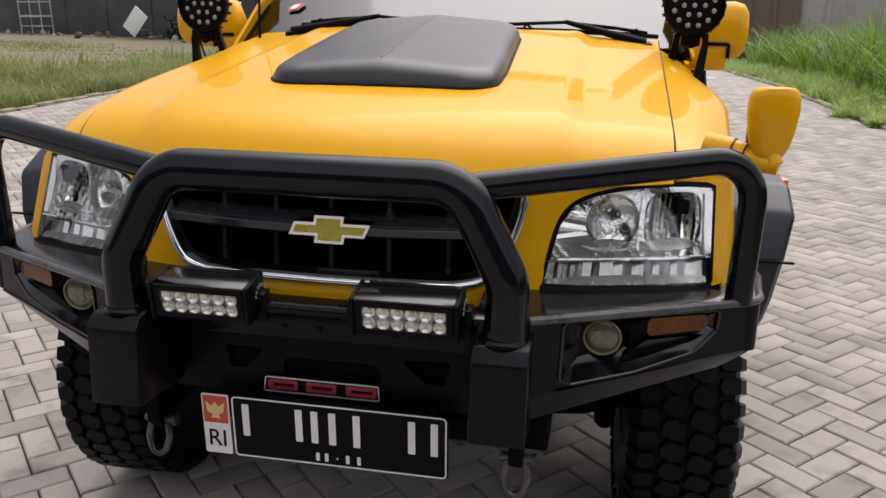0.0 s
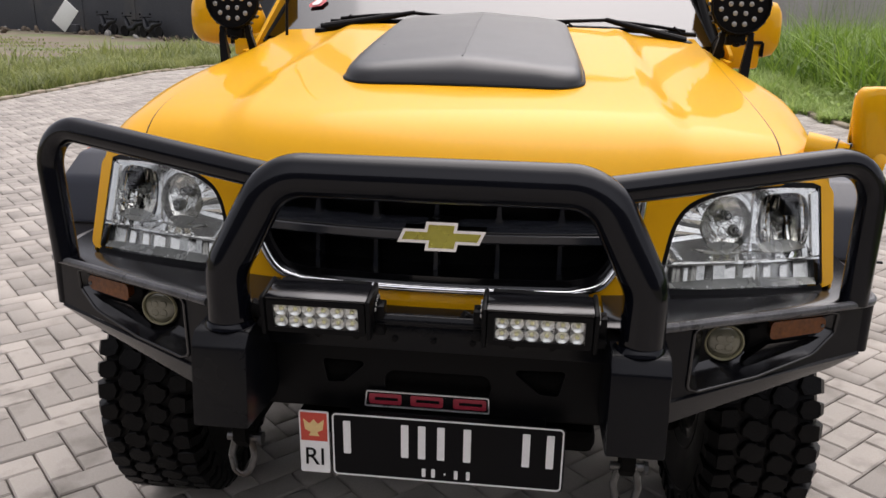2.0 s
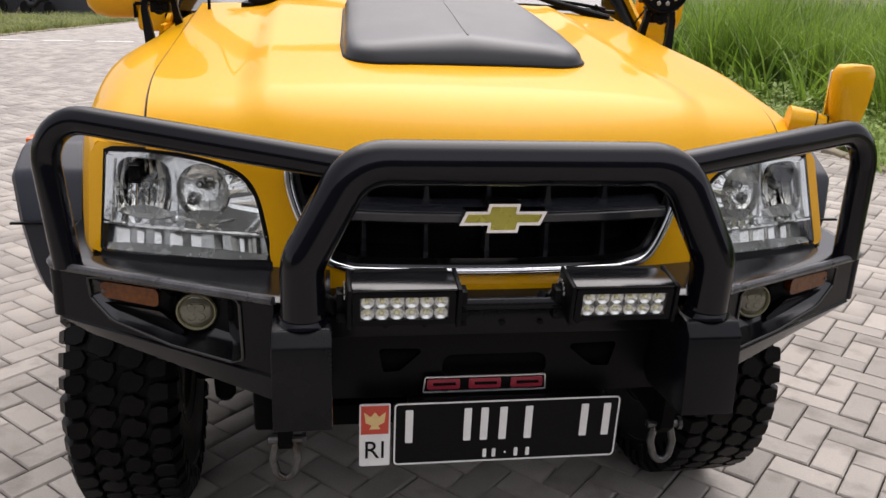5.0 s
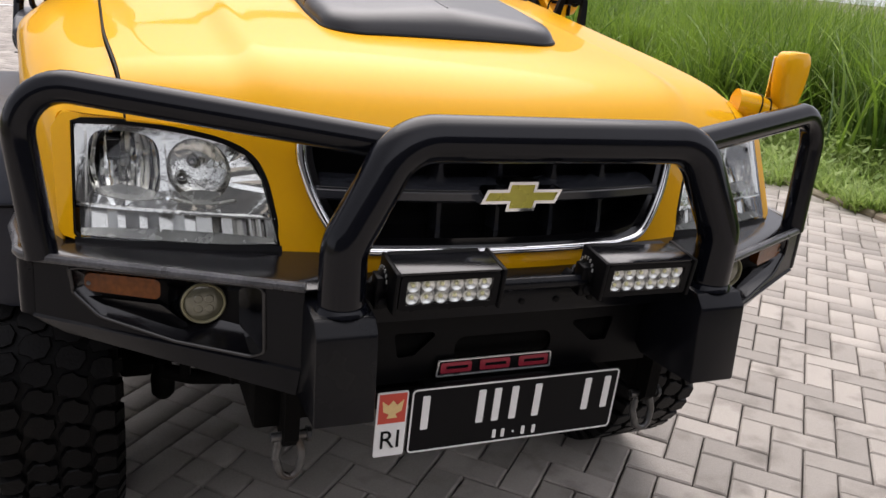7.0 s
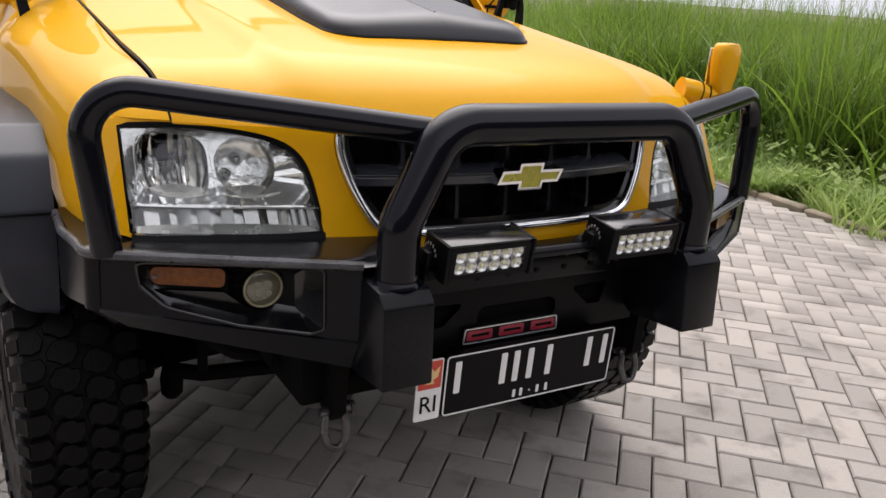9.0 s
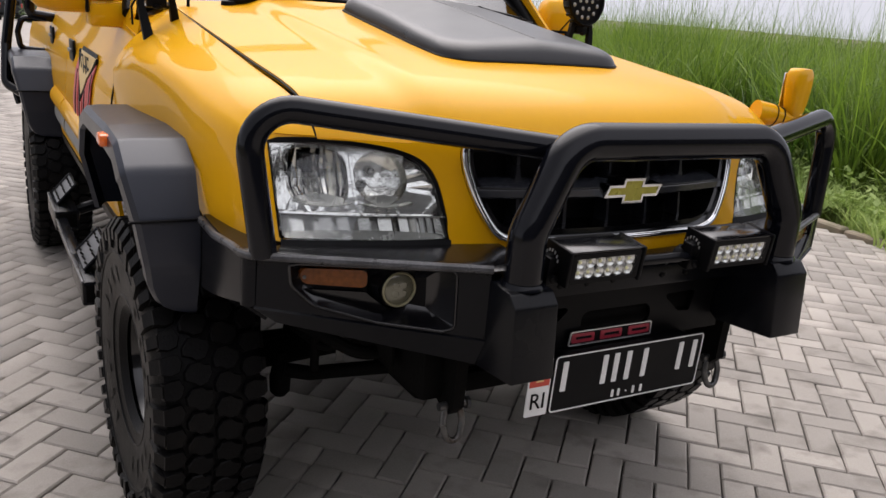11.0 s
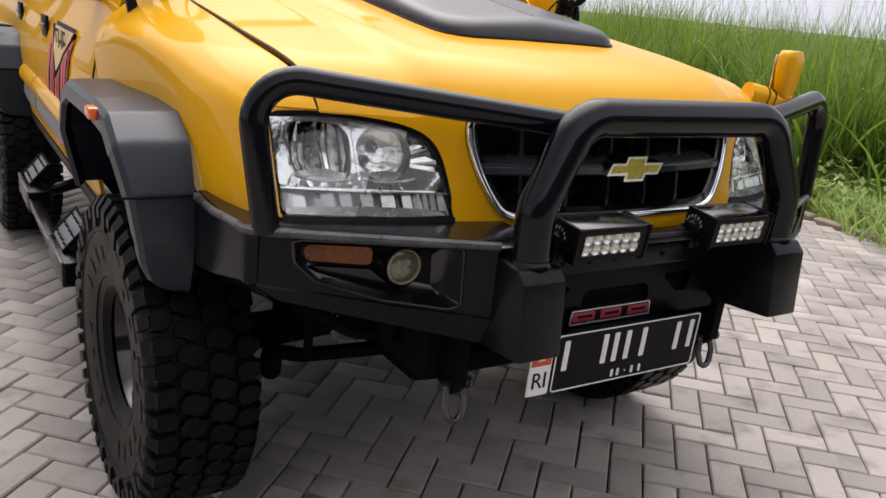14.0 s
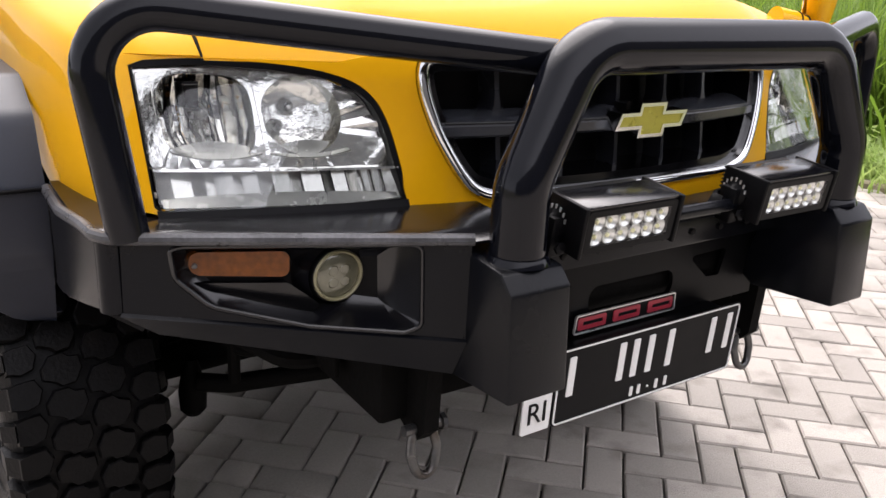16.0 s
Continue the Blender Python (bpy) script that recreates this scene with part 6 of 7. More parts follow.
    part("sticker_face", slab(round_outline([(-0.622, 1.370), (-0.603, 1.387), (-0.572, 1.391), (-0.590, 1.374)], 0.005), [], lambda a, b, d: on_screen(a, b, d - 0.003), 0.001), WHITE, mark)


def door_sticker(s):
    x = -0.876
    def at(a, b, d):
        return (x - d + 0.862 - float(np.interp(b, [0.92, 1.02, 1.09, 1.15], [0.862, 0.850, 0.828, 0.803])), a, b)
    tag = part("door_sticker", slab([(2.10, 1.075), (2.10, 0.79), (2.02, 0.74), (1.88, 0.70), (1.74, 0.74), (1.66, 0.79), (1.66, 1.075), (1.88, 0.93)], [], lambda a, b, d: at(a, b, d), 0.002), PINK, truck, "red striped shield sticker on the door")
    part("sticker_top", slab([(2.085, 1.095), (1.88, 0.945), (1.675, 1.095)], [], lambda a, b, d: at(a, b, d + 0.001), 0.002), STICKER_GOLD, tag, "yellow triangle with black edge")
    for a0, a1 in ((2.10, 1.88), (1.88, 1.66)):
        part("sticker_edge", tube([at(a0, 1.090 if a0 > 2.0 else 0.935, 0.003), at(a1, 0.935 if a1 > 1.8 else 1.090, 0.003)], 0.006, 6), PLATE, tag)
    part("sticker_bar", slab([(2.07, 1.105), (1.69, 1.105), (1.69, 1.092), (2.07, 1.092)], [], lambda a, b, d: at(a, b, d + 0.001), 0.002), PLATE, tag)
    for k in range(7):
        a = 1.675 + 0.060 * k
        top = 0.935 + abs(a + 0.01 - 1.88) * 0.55
        part("stripe", slab([(a, 0.775), (a + 0.016, 0.775), (a + 0.016, top), (a, top)], [], lambda p, q, d: at(p, q, d + 0.001), 0.002), STICKER_RED if k % 2 else PLATE, tag)
    lettering("sticker_letters", "THE", 0.115, Matrix.Translation(at(1.88, 1.045, 0.004)) @ pose(0, 0, 0, 90, 0, -90), PLATE, tag, 0.0006, 1.2)


def side_step(s):
    st = new("side_step")
    st.parent = truck
    tagged(st, "black steel side step with checker plates")

    def box(y0, y1, x0, x1, z0, z1, bevel):
        a, b = sorted((s * x0, s * x1))
        return rbox(a, b, y0, y1, z0, z1, bevel)
    for y0, y1 in ((1.27, 1.57), (2.12, 2.45)):
        tread = part("tread_box", box(y0, y1, 0.872, 0.958, 0.400, 0.476, 0.006), POWDER, st)
        # dark plate on the solid box, in place of a hollow end's shade
        part("open_end_shade", box(y0 - 0.001, y0 + 0.004, 0.882, 0.948, 0.410, 0.466, 0.002), UNDER, tread)
        part("tread_edge", box(y0 + 0.006, y1 - 0.006, 0.950, 0.960, 0.468, 0.478, 0.003), WORN_SHINE, tread)
        part("hanger", tube([(s * 0.90, y0 + 0.12, 0.44), (s * 0.62, y0 + 0.12, 0.52), (s * 0.42, y0 + 0.12, 0.58)], 0.022, 10), POWDER, st)
        # slanting checker plate beside the tread
        g0 = y0 + 0.10
        def guard(u, v):
            return (s * (0.940 - 0.066 * v), g0 + 0.21 * u - 0.02 * v, 0.480 + 0.080 * v)
        g = part("guard", grid(guard, 4, 4, 0.004), TREAD_PLATE, st, "silver checker plate")
        for i in range(4):
            for j in range(3):
                v = (j + 0.5) / 3
                p = Vector(guard((i + 0.5) / 4, v)) + Vector((s * 0.003, 0, 0.002))
                m = pose(p.x, p.y, p.z, 0, s * 36, 0) @ pose(0, 0, 0, 45 if (i + j) % 2 else -45, 0, 0)
                part("slot", rbox(-0.003, 0.003, -0.011, 0.011, -0.0048, 0.0048, 0.0022, m, 1), DARK, g)
        part("guard_lip", tube([guard(0, 0), guard(0, 1), guard(1, 1), guard(1, 0)], 0.006, 8), POWDER, g)
    part("step_bar", box(1.57, 2.12, 0.915, 0.955, 0.418, 0.452, 0.006), POWDER, st)
    part("bar_edge", box(1.58, 2.11, 0.950, 0.957, 0.446, 0.454, 0.002), WORN_SHINE, st)


def roll_bar():
    r = new("roll_bar")
    r.parent = truck
    tagged(r, "black tubular roll bar behind the cab")
    for s in (-1, 1):
        part("side_hoop", tube([(s * 0.960, 3.30, 0.76), (s * 1.052, 3.40, 0.81), (s * 1.038, 3.45, 1.00), (s * 0.977, 3.45, 1.39), (s * 0.905, 3.45, 1.74), (s * 0.60, 3.45, 1.83)], 0.024, 14, 0.05), TUBE, r)
        part("inner_post", tube([(s * 0.760, 3.42, 1.13), (s * 0.930, 3.42, 1.15), (s * 0.914, 3.42, 1.39), (s * 0.86, 3.42, 1.75)], 0.024, 14, 0.03), TUBE, r)
        part("grab_loop", tube([(s * 0.80, 3.44, 1.13), (s * 0.965, 3.44, 1.125), (s * 0.985, 3.44, 1.06), (s * 0.975, 3.44, 0.98), (s * 0.80, 3.44, 0.97)], 0.014, 12, 0.03), TUBE, r)
        part("bed_rail", tube([(s * 0.75, 3.50, 1.16), (s * 0.75, 3.54, 1.29), (s * 0.75, 4.40, 1.29), (s * 0.75, 4.44, 1.20)], 0.018, 12, 0.05), TUBE, r)
    part("cross_tube", tube([(-0.62, 3.45, 1.83), (0.62, 3.45, 1.83)], 0.026, 14), TUBE, r)


def bed():
    b = new("cargo_bed")
    b.parent = truck
    tagged(b, "yellow cargo bed")
    part("bed_floor", rbox(-0.78, 0.78, 3.34, 4.54, 0.95, 0.99, 0.01), UNDER, b)
    part("tailgate", rbox(-0.80, 0.80, 4.54, 4.58, 0.70, 1.235, 0.015), PAINT, b)
    part("rear_bumper", rbox(-0.84, 0.84, 4.62, 4.72, 0.58, 0.72, 0.02), POWDER, b)
    for s in (-1, 1):
        part("bumper_iron", rbox(s * 0.45 - 0.03, s * 0.45 + 0.03, 4.20, 4.64, 0.60, 0.68, 0.004), UNDER, b)


def underside():
    u = new("chassis")
    u.parent = truck
    tagged(u, "near-black chassis and front suspension")
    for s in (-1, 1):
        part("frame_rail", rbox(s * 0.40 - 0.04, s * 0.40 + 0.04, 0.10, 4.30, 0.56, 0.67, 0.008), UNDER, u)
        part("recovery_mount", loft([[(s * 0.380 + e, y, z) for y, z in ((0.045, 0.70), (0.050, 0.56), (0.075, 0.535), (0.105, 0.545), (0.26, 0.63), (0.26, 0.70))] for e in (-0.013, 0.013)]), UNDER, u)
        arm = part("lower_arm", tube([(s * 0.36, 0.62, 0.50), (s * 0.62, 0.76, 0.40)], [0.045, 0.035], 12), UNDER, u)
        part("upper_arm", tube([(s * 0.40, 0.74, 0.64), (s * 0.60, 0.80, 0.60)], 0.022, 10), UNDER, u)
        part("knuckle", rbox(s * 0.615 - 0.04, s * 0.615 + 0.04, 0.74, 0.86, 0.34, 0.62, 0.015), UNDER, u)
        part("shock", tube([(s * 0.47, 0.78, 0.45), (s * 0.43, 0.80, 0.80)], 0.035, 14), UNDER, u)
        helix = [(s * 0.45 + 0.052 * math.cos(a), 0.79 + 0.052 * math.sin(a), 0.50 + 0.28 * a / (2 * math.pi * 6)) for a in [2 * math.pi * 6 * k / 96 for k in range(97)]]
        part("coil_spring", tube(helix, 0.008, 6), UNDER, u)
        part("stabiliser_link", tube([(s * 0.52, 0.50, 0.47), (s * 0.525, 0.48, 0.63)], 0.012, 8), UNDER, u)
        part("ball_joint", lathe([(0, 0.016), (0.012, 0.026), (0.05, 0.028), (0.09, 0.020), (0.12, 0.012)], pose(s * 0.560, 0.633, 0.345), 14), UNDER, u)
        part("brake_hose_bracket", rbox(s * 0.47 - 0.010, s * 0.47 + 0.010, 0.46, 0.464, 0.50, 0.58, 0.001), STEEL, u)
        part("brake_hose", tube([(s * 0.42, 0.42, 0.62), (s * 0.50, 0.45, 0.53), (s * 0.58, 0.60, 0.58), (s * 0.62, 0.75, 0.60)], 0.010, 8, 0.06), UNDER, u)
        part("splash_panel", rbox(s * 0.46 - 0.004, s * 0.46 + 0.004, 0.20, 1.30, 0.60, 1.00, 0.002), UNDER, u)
        # panel added over the inner mudguard; its near-black colour stands for the shade there
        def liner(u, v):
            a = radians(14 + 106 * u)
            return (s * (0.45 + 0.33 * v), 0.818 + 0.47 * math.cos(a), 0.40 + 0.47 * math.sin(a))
        part("arch_liner", grid(liner, 24, 2, 0.003), UNDER, u, "wheel arch liner, its black standing in for shade")
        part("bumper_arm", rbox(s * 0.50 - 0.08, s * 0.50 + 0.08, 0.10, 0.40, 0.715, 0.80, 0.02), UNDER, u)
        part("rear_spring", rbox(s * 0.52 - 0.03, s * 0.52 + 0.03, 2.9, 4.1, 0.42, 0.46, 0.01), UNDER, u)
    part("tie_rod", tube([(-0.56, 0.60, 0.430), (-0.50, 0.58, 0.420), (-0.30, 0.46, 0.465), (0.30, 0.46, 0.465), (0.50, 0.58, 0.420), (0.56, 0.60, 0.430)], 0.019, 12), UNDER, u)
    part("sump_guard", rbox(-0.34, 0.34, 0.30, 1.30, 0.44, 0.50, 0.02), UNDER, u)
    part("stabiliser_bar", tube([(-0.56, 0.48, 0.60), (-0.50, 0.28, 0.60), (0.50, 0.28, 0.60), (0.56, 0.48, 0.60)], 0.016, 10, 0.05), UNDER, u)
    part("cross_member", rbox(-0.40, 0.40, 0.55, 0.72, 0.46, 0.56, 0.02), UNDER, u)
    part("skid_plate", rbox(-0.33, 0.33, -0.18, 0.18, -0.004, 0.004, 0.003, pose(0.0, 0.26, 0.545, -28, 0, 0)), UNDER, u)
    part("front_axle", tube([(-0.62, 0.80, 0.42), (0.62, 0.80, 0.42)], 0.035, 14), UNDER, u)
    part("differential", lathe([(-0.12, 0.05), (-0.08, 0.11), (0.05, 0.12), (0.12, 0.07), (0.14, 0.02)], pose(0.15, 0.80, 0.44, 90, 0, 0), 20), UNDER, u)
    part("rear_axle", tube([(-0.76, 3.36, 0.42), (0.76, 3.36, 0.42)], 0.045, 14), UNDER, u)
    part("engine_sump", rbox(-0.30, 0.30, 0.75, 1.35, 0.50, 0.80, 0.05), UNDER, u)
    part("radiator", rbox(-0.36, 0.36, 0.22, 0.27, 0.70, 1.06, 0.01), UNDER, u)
    # unseen bulk added as a gearbox, to stop light passing under the truck
    part("gearbox_light_block", rbox(-0.24, 0.24, 1.30, 2.3, 0.38, 0.70, 0.06), UNDER, u)
    part("gearbox_block_mount", rbox(-0.42, 0.42, 1.62, 1.78, 0.40, 0.58, 0.02), UNDER, u)


def shackle(s):
    x = s * 0.380
    sh = new("tow_shackle")
    sh.parent = truck
    tagged(sh, "steel bow shackle")
    bow = [(x - 0.016, 0.076, 0.556), (x - 0.024, 0.068, 0.519), (x - 0.016, 0.062, 0.488), (x, 0.060, 0.478), (x + 0.016, 0.062, 0.488), (x + 0.024, 0.068, 0.519), (x + 0.016, 0.076, 0.556)]
    part("bow", tube(bow, 0.0075, 10, 0.02), STEEL, sh, "", 60)
    part("pin", tube([(x - 0.032, 0.076, 0.556), (x + 0.032, 0.076, 0.556)], 0.009, 10), STEEL, sh)
    part("pin_head", lathe([(0, 0.014), (0.008, 0.014)], pose(x + 0.032, 0.076, 0.556, 0, 90, 0), 8), STEEL, sh)


bonnet()
fascia()
for side in (-1, 1):
    fender(side)
    headlamp(side)
    bumper_wing(side)
    flare(side, 0.0)
    flare(side, 2.55, 0.078, -0.060)
    side_mirror(side, 0.262 if side < 0 else 0.165)
    side_step(side)
    shackle(side)
grille()
bull_bar()
centre_beam()
led_bar(-0.264, -0.085)
led_bar(0.106, 0.287)
number_plate()
bonnet_scoop()
wheels()
spotlight(0.743, 1.212, 1.408, 6)
spotlight(-0.753, 1.155, 1.396, -6)
fender_mirror()
wiper(-0.50, 0.06, 1.345, 1.268, 1.332, 1.330, (-0.52, 1.300, 1.300))
wiper(0.08, 0.66, 1.268, 1.405, 1.330, 1.312, (0.62, 1.345, 1.282))
part("antenna", tube([(-0.637, 1.300, 1.235), (-0.637, 1.303, 1.27), (-0.630, 1.33, 1.75)], [0.013, 0.005, 0.0030], 8), DARK, truck, "thin black antenna")
cab()
door_sticker(-1)
roll_bar()
bed()
underside()

# ---- things in the distance ----
def sheet_board():
    b = tagged(part("white_board", rbox(-0.65, 0.65, -0.02, 0.02, -0.35, 0.35, 0.01, pose(-24.3, 40.0, 0.46, 18, -42, -20) @ Matrix.Diagonal((1.22, 1, 1.22, 1))), WHITE, None, "white sheet leaning on rubble by the wall", 30), category="board")
    part("support", rbox(-0.5, 0.4, -0.2, 0.4, -0.1, 0.28, 0.05, pose(-24.4, 40.5, -0.25, 0, 0, 10)), WALL_DARK, b)


def scaffold():
    s = tagged(new("scaffold"), "grey steel scaffold frame by the wall", "scaffold")
    m = pose(-34.6, 44.4, -0.42, 0, 0, -22)
    for x in (0, 2.2):
        for y in (0, 0.7):
            part("upright", tube([m @ Vector((x, y, -0.1)), m @ Vector((x, y, 2.6))], 0.03, 8), POLE, s)
    for z in (0.5, 1.05, 1.9):
        for y in (0, 0.7):
            part("ledger", tube([m @ Vector((0, y, z)), m @ Vector((2.2, y, z))], 0.025, 8), POLE, s)
    part("plank", rbox(-0.1, 2.3, 0.1, 0.6, 1.08, 1.13, 0.005, m), WALL_PALE, s)


def motorcycle():
    b = tagged(new("motorcycle"), "parked dark motor scooter by the wall", "motorcycle", "motorcycles by the wall")
    for y in (-0.62, 0.62):
        w = part("wheel", lathe([(-0.04, 0.20), (-0.05, 0.26), (0.0, 0.29), (0.05, 0.26), (0.04, 0.20)], pose(0, y, 0.29, 0, 90, 0), 20), RUBBER, b)
        part("rim", lathe([(-0.02, 0.21), (0.02, 0.21), (0.03, 0.04), (0.03, 0.005)], pose(0, y, 0.29, 0, 90, 0), 16), STEEL, w)
    secs = []
    for y, hw, z, hh in ((-0.85, 0.04, 0.78, 0.05), (-0.6, 0.13, 0.72, 0.13), (-0.2, 0.15, 0.66, 0.14), (0.05, 0.12, 0.45, 0.14), (0.3, 0.13, 0.42, 0.14), (0.42, 0.16, 0.62, 0.26), (0.5, 0.12, 0.86, 0.16)):
        secs.append([(hw * math.cos(a), y, z + hh * math.sin(a)) for a in [2 * math.pi * k / 12 for k in range(12)]])
    part("body", loft(secs), VAN, b)
    part("seat", rbox(-0.13, 0.13, -0.75, 0.02, 0.78, 0.86, 0.03), DARK, b)
    part("handlebar", tube([(-0.33, 0.40, 1.00), (0, 0.48, 1.02), (0.33, 0.40, 1.00)], 0.02, 8), DARK, b)
    part("fork", tube([(0, 0.48, 0.95), (0, 0.62, 0.29)], 0.035, 8), STEEL, b)
    for e in (-1, 1):
        part("mirror", lathe([(0, 0.05), (0.012, 0.05)], pose(e * 0.30, 0.42, 1.16, 90, 0, 0), 10), DARK, b)
    return b


def parked_van():
    v = tagged(new("parked_van"), "dark van parked at the far roadside", "van")
    m = pose(1.6, 70.0, float(fall(1.6, 70)), -2.3, 0, 2)
    secs = []
    for y, hw, z0, z1 in ((-2.1, 0.70, 0.5, 1.55), (-1.95, 0.80, 0.35, 1.80), (0.6, 0.84, 0.30, 1.88), (1.1, 0.84, 0.30, 1.55), (1.6, 0.82, 0.32, 1.15), (2.1, 0.75, 0.40, 1.00)):
        secs.append([m @ Vector(p) for p in ((-hw, y, z0), (-hw, y, z0 + (z1 - z0) * 0.55), (-hw * 0.84, y, z1 - 0.05), (-hw * 0.7, y, z1), (hw * 0.7, y, z1), (hw * 0.84, y, z1 - 0.05), (hw, y, z0 + (z1 - z0) * 0.55), (hw, y, z0))])
    part("body", loft(secs), VAN, v, "", 40)
    part("rear_window", rbox(-0.58, 0.58, -2.12, -2.06, 1.12, 1.56, 0.03, m), GLOSSY, v)
    for x in (-0.72, 0.72):
        for y in (-1.35, 1.35):
            part("wheel", lathe([(-0.09, 0.2), (-0.09, 0.30), (0.09, 0.30), (0.09, 0.2)], m @ pose(x, y, 0.30, 0, 90, 0), 18), RUBBER, v)
    for x in (-0.70, 0.70):
        part("tail_lamp", rbox(x - 0.06, x + 0.06, -2.10, -2.03, 0.85, 1.25, 0.02, m), STICKER_RED, v)
    part("bumper", rbox(-0.78, 0.78, -2.20, -2.0, 0.42, 0.60, 0.04, m), DARK, v)


def house(x, y, w, d, h, turn, mat, label):
    ho = tagged(new("house"), label, "house")
    m = pose(x, y, float(fall(x, y)) - 0.3, 0, 0, turn)
    part("wall", rbox(-w / 2, w / 2, -d / 2, d / 2, -0.1, h, 0.02, m), mat, ho)
    roof = bm_from([m @ Vector(p) for p in ((-w / 2 - 0.4, -d / 2 - 0.4, h), (w / 2 + 0.4, -d / 2 - 0.4, h), (w / 2 + 0.4, d / 2 + 0.4, h), (-w / 2 - 0.4, d / 2 + 0.4, h), (-w / 2, 0, h + d * 0.28), (w / 2, 0, h + d * 0.28))],
                   [(0, 1, 5, 4), (2, 3, 4, 5), (0, 4, 3), (1, 2, 5), (0, 3, 2, 1)])
    part("roof", roof, ROOF, ho, "red clay roof", 0)
    for k in range(3):
        wx = -w / 2 + w * (k + 0.5) / 3
        win = part("window", rbox(wx - 0.45, wx + 0.45, -d / 2 - 0.02, -d / 2 + 0.04, 1.0, 2.1, 0.01, m), WHITE, ho)
        part("pane", rbox(wx - 0.38, wx + 0.38, -d / 2 - 0.03, -d / 2 - 0.01, 1.07, 2.03, 0, m), WINDOW, win)
        sw = part("side_window", rbox(w / 2 - 0.04, w / 2 + 0.02, -d / 3 + k * d / 3 - 0.4, -d / 3 + k * d / 3 + 0.4, 1.0, 2.1, 0.01, m), WHITE, ho)
        part("pane", rbox(w / 2 + 0.01, w / 2 + 0.03, -d / 3 + k * d / 3 - 0.33, -d / 3 + k * d / 3 + 0.33, 1.07, 2.03, 0, m), WINDOW, sw)
    return ho


def tree(x, y, h, r, seed):
    t = tagged(new("tree"), "leafy green street tree", "tree", "street trees")
    g = np.random.default_rng(seed)
    z = float(fall(x, y))
    trunk = tube([(x, y, z - 0.1), (x + 0.05, y, z + h * 0.3), (x + 0.12, y + 0.05, z + h * 0.62)], [0.12, 0.09, 0.05], 8)
    centres = []
    for k in range(9):
        a, up = g.uniform(0, 6.28), g.uniform(0.18, 0.95)
        q = r * g.uniform(0.3, 0.95)
        tip = (x + q * math.cos(a), y + q * math.sin(a), z + h * up)
        add(trunk, tube([(x + 0.06, y, z + h * g.uniform(0.3, 0.55)), tip], [0.05, 0.012], 6))
        centres.append(tip)
    part("trunk", trunk, BARK, t)
    n = 4200
    c = np.array(centres)[g.integers(0, 9, n)] + g.normal(0, r * 0.27, (n, 3))
    a, b = g.uniform(0, 6.28, n), g.uniform(-1, 1, n)
    w = g.uniform(0.07, 0.16, n)[:, None]
    u = np.stack([np.cos(a) * np.cos(b), np.sin(a) * np.cos(b), np.sin(b)], 1)
    s = np.stack([-np.sin(a), np.cos(a), 0 * a], 1)
    v = np.stack([c, c + u * w + s * w * 0.5, c + u * 2 * w, c + u * w - s * w * 0.5], 1).reshape(-1, 3)
    link_mesh("crown", raw_mesh("crown", v, (np.arange(n)[:, None] * 4 + np.arange(4)).ravel(), 4), LEAF, t, "", 0)


def utility_pole(x, y, h):
    p = tagged(new("utility_pole"), "grey concrete utility pole", "pole", "roadside poles")
    z = float(fall(x, y))
    part("shaft", tube([(x, y, z - 0.1), (x, y, z + h)], [0.13, 0.08], 10), POLE, p)
    part("cross_arm", rbox(x - 0.7, x + 0.7, y - 0.05, y + 0.05, z + h - 0.6, z + h - 0.48, 0.01), POLE, p)


sheet_board()
scaffold()
bike = motorcycle()
spots = [(-19.4, 39.4, 62), (-22.4, 40.7, 58), (-14.4, 37.4, 70), (-12.2, 36.6, 64), (-20.6, 40.0, 75)]
for k, (x, y, a) in enumerate(spots):
    m = pose(x, y, float(fall(x, y)) - 0.045, 0, 0, a)
    if k:
        copy_thing(bike, m)
    else:
        bike.matrix_world = m
parked_van()
house(11.0, 84.0, 14, 9, 4.2, -88, WALL_GREY, "grey rendered house with a clay roof")
house(9.0, 108.0, 12, 9, 5.0, -88, WALL_PALE, "pale rendered house with a clay roof")
house(-2.0, 150.0, 22, 10, 5.0, -4, WALL_PALE, "pale house at the end of the street")
house(13.0, 52.0, 9, 8, 3.4, 4, WALL_GREY, "grey house behind the wall")
for k, (x, y, h, r) in enumerate(((4.4, 66, 1.6, 1.0), (4.8, 74, 2.2, 1.3), (4.6, 82, 2.6, 1.5), (4.4, 90, 2.6, 1.5), (4.2, 100, 3.0, 1.8), (3.6, 112, 3.4, 2.0), (1.5, 125, 3.6, 2.2), (-9.0, 74, 2.6, 1.5), (-9.4, 95, 3.4, 2.0), (0.0, 118, 3.2, 2.2), (-2.6, 120, 3.6, 2.4), (-5.4, 118, 3.0, 2.2), (-8.0, 121, 4.0, 2.4), (2.6, 86, 2.0, 1.5), (3.4, 71, 1.5, 1.2), (3.0, 62, 1.0, 0.9), (-3.0, 135, 4.4, 2.6), (-7.0, 132, 4.6, 2.8), (4.4, 30, 1.5, 0.9))):
    tree(x, y, h, r, 20 + k)
for x, y in ((4.0, 78.0), (3.9, 104.0), (-8.4, 100.0)):
    utility_pole(x, y, 7.0)


# ---- pavers, laid in herringbone at 45 degrees ----
PITCH, OFF_U, OFF_V, SEAM_X = 0.1005, -0.0027, -0.0419, -0.42
R2 = math.sqrt(0.5)


def cell_centre(i, j):
    u, v = (i + 0.5) * PITCH + OFF_U, (j + 0.5) * PITCH + OFF_V
    return (u - v) * R2, (u + v) * R2


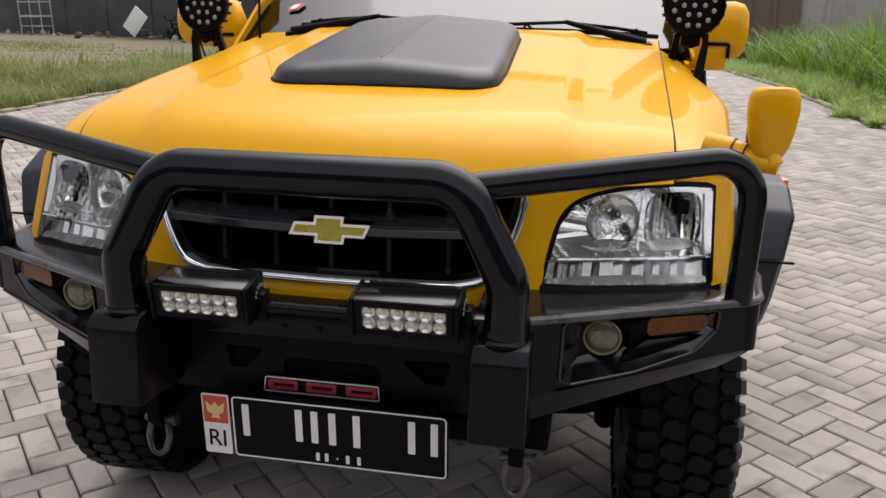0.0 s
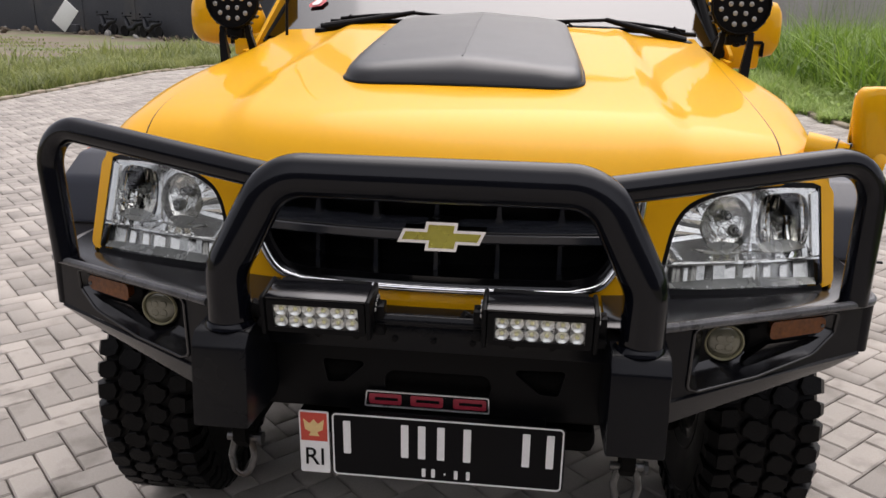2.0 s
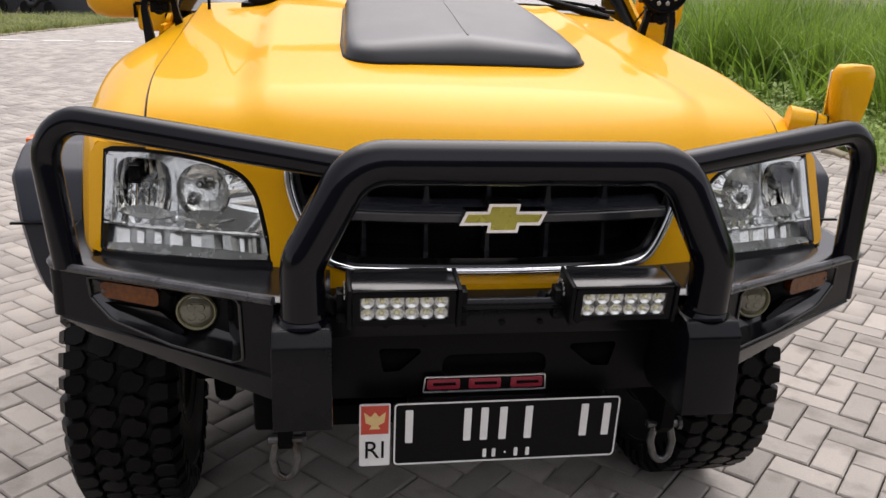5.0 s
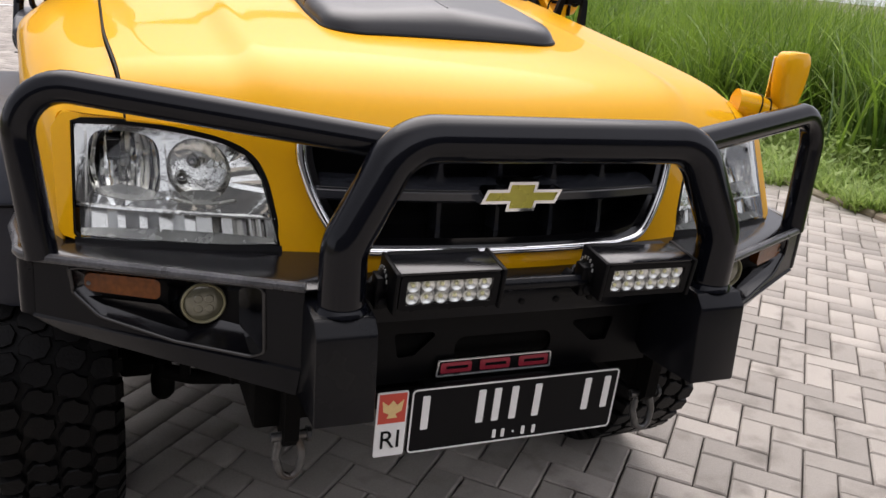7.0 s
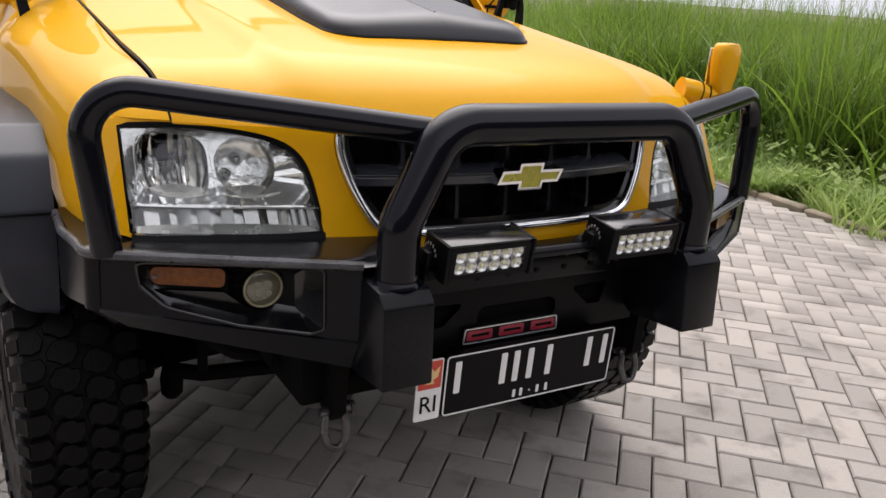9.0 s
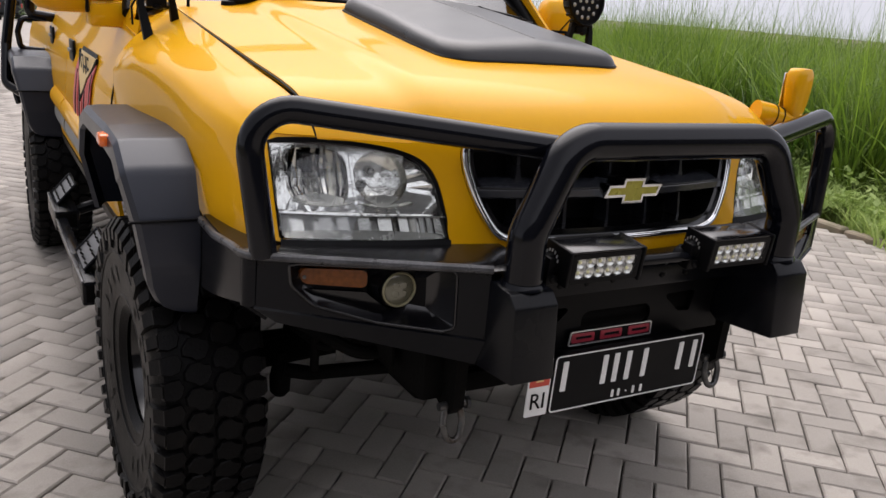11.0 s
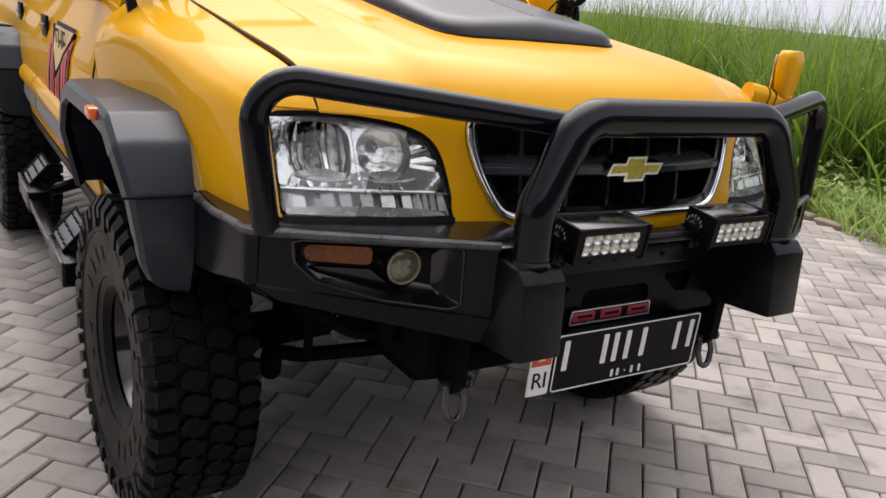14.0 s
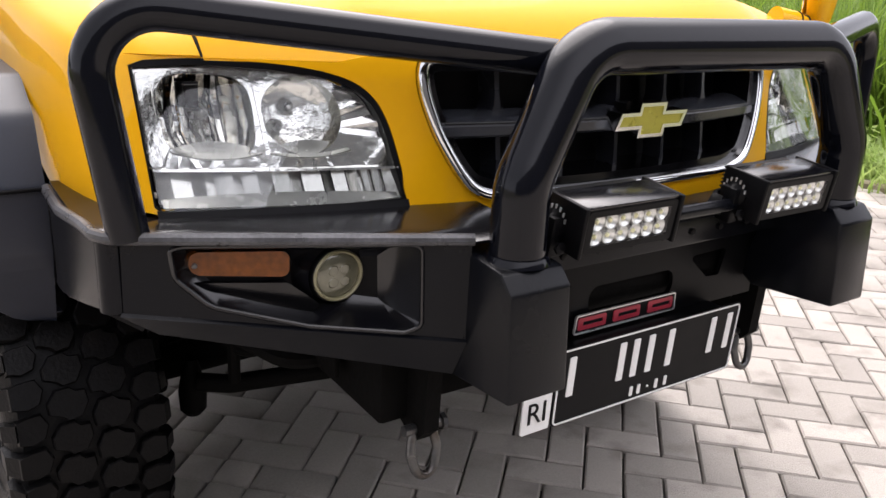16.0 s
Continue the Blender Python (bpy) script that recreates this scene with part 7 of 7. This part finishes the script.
def herringbone():
    """Centres, direction (0 along u, 1 along v) and length in cells of every paver."""
    out = []
    for i in range(-125, 230):
        for j in range(-100, 260):
            x, y = cell_centre(i, j)
            if not (-9.35 < y < PAVED_TO and LEFT_EDGE < x < right_edge(y)):
                continue
            shift = 0 if x > SEAM_X else 2
            k = (i - j + shift) % 4
            if k == 1:
                step, along = (1, 0), 0
            elif k == 0:
                step, along = (0, 1), 1
            else:
                x0, y0 = cell_centre(i - (k == 2), j - (k == 3))
                if (x0 > SEAM_X) != (x > SEAM_X):
                    out.append((x, y, 0, 1))
                continue
            x1, y1 = cell_centre(i + step[0], j + step[1])
            if (x1 > SEAM_X) != (x > SEAM_X):
                out.append((x, y, 0, 1))
            else:
                out.append(((x + x1) / 2, (y + y1) / 2, along, 2))
    return out


def paver_points(hl, hw):
    """Vertices of a chamfered block, top at 0."""
    c = 0.005
    return [(sx * (hl - d), sy * (hw - d), z) for d, z in ((c, 0.0), (0.0, -c), (0.0, -0.03)) for sx, sy in ((-1, -1), (1, -1), (1, 1), (-1, 1))]


PAVER_FACES = [(0, 1, 2, 3)] + [(a + k, b + k, b + 4 + k, a + 4 + k) for k in (0, 4) for a, b in ((1, 0), (2, 1), (3, 2), (0, 3))]
pavement = tagged(new("pavement"), "grey concrete pavers laid in herringbone", "pavement", kind="structure")
near, rest = [], []
for x, y, along, cells in herringbone():
    close = cells == 2 and ((0.42 < x < 2.15 and -0.15 < y < 1.75) or (-2.0 < x < -0.95 and 0.30 < y < 1.75) or (-0.75 < x < 0.42 and 0.15 < y < 0.75))
    (near if close and len(near) < 300 else rest).append((x, y, along, cells))
block = bm_from(paver_points(PITCH - 0.0027, PITCH / 2 - 0.0027), PAVER_FACES)
block_me = bpy.data.meshes.new("paver")
bmesh.ops.recalc_face_normals(block, faces=block.faces[:])
block.to_mesh(block_me)
block.free()
for x, y, along, cells in near:
    ob = link_mesh("paver", block_me, PAVER, pavement, "", 0)
    ob.matrix_local = pose(x, y, random.uniform(-0.002, 0.002), random.uniform(-0.6, 0.6), random.uniform(-0.6, 0.6), 45 + 90 * along + random.uniform(-0.6, 0.6))
arr = np.array([r[:2] for r in rest])
turn = np.radians([45 + 90 * r[2] for r in rest]) + np.random.default_rng(3).normal(0, 0.006, len(rest))
long_pts, half_pts = np.array(paver_points(PITCH - 0.0027, PITCH / 2 - 0.0027)), np.array(paver_points(PITCH / 2 - 0.0027, PITCH / 2 - 0.0027))
shape = np.where(np.array([r[3] for r in rest])[:, None, None] == 2, long_pts[None], half_pts[None])
c, s = np.cos(turn)[:, None], np.sin(turn)[:, None]
tilt = np.random.default_rng(4).normal(0, 0.007, (len(rest), 2))
vx = arr[:, :1] + shape[..., 0] * c - shape[..., 1] * s
vy = arr[:, 1:] + shape[..., 0] * s + shape[..., 1] * c
vz = shape[..., 2] + fall(arr[:, :1], arr[:, 1:]) + np.random.default_rng(5).normal(0, 0.0012, (len(rest), 1)) + shape[..., 0] * tilt[:, :1] + shape[..., 1] * tilt[:, 1:]
quads = (np.arange(len(rest))[:, None] * 12 + np.array(PAVER_FACES).ravel()).ravel()
tagged(link_mesh("paver_field", raw_mesh("paver_field", np.stack([vx, vy, vz], -1).reshape(-1, 3), quads, 4), PAVER_FAR, pavement, "", 0), kind="stuff")
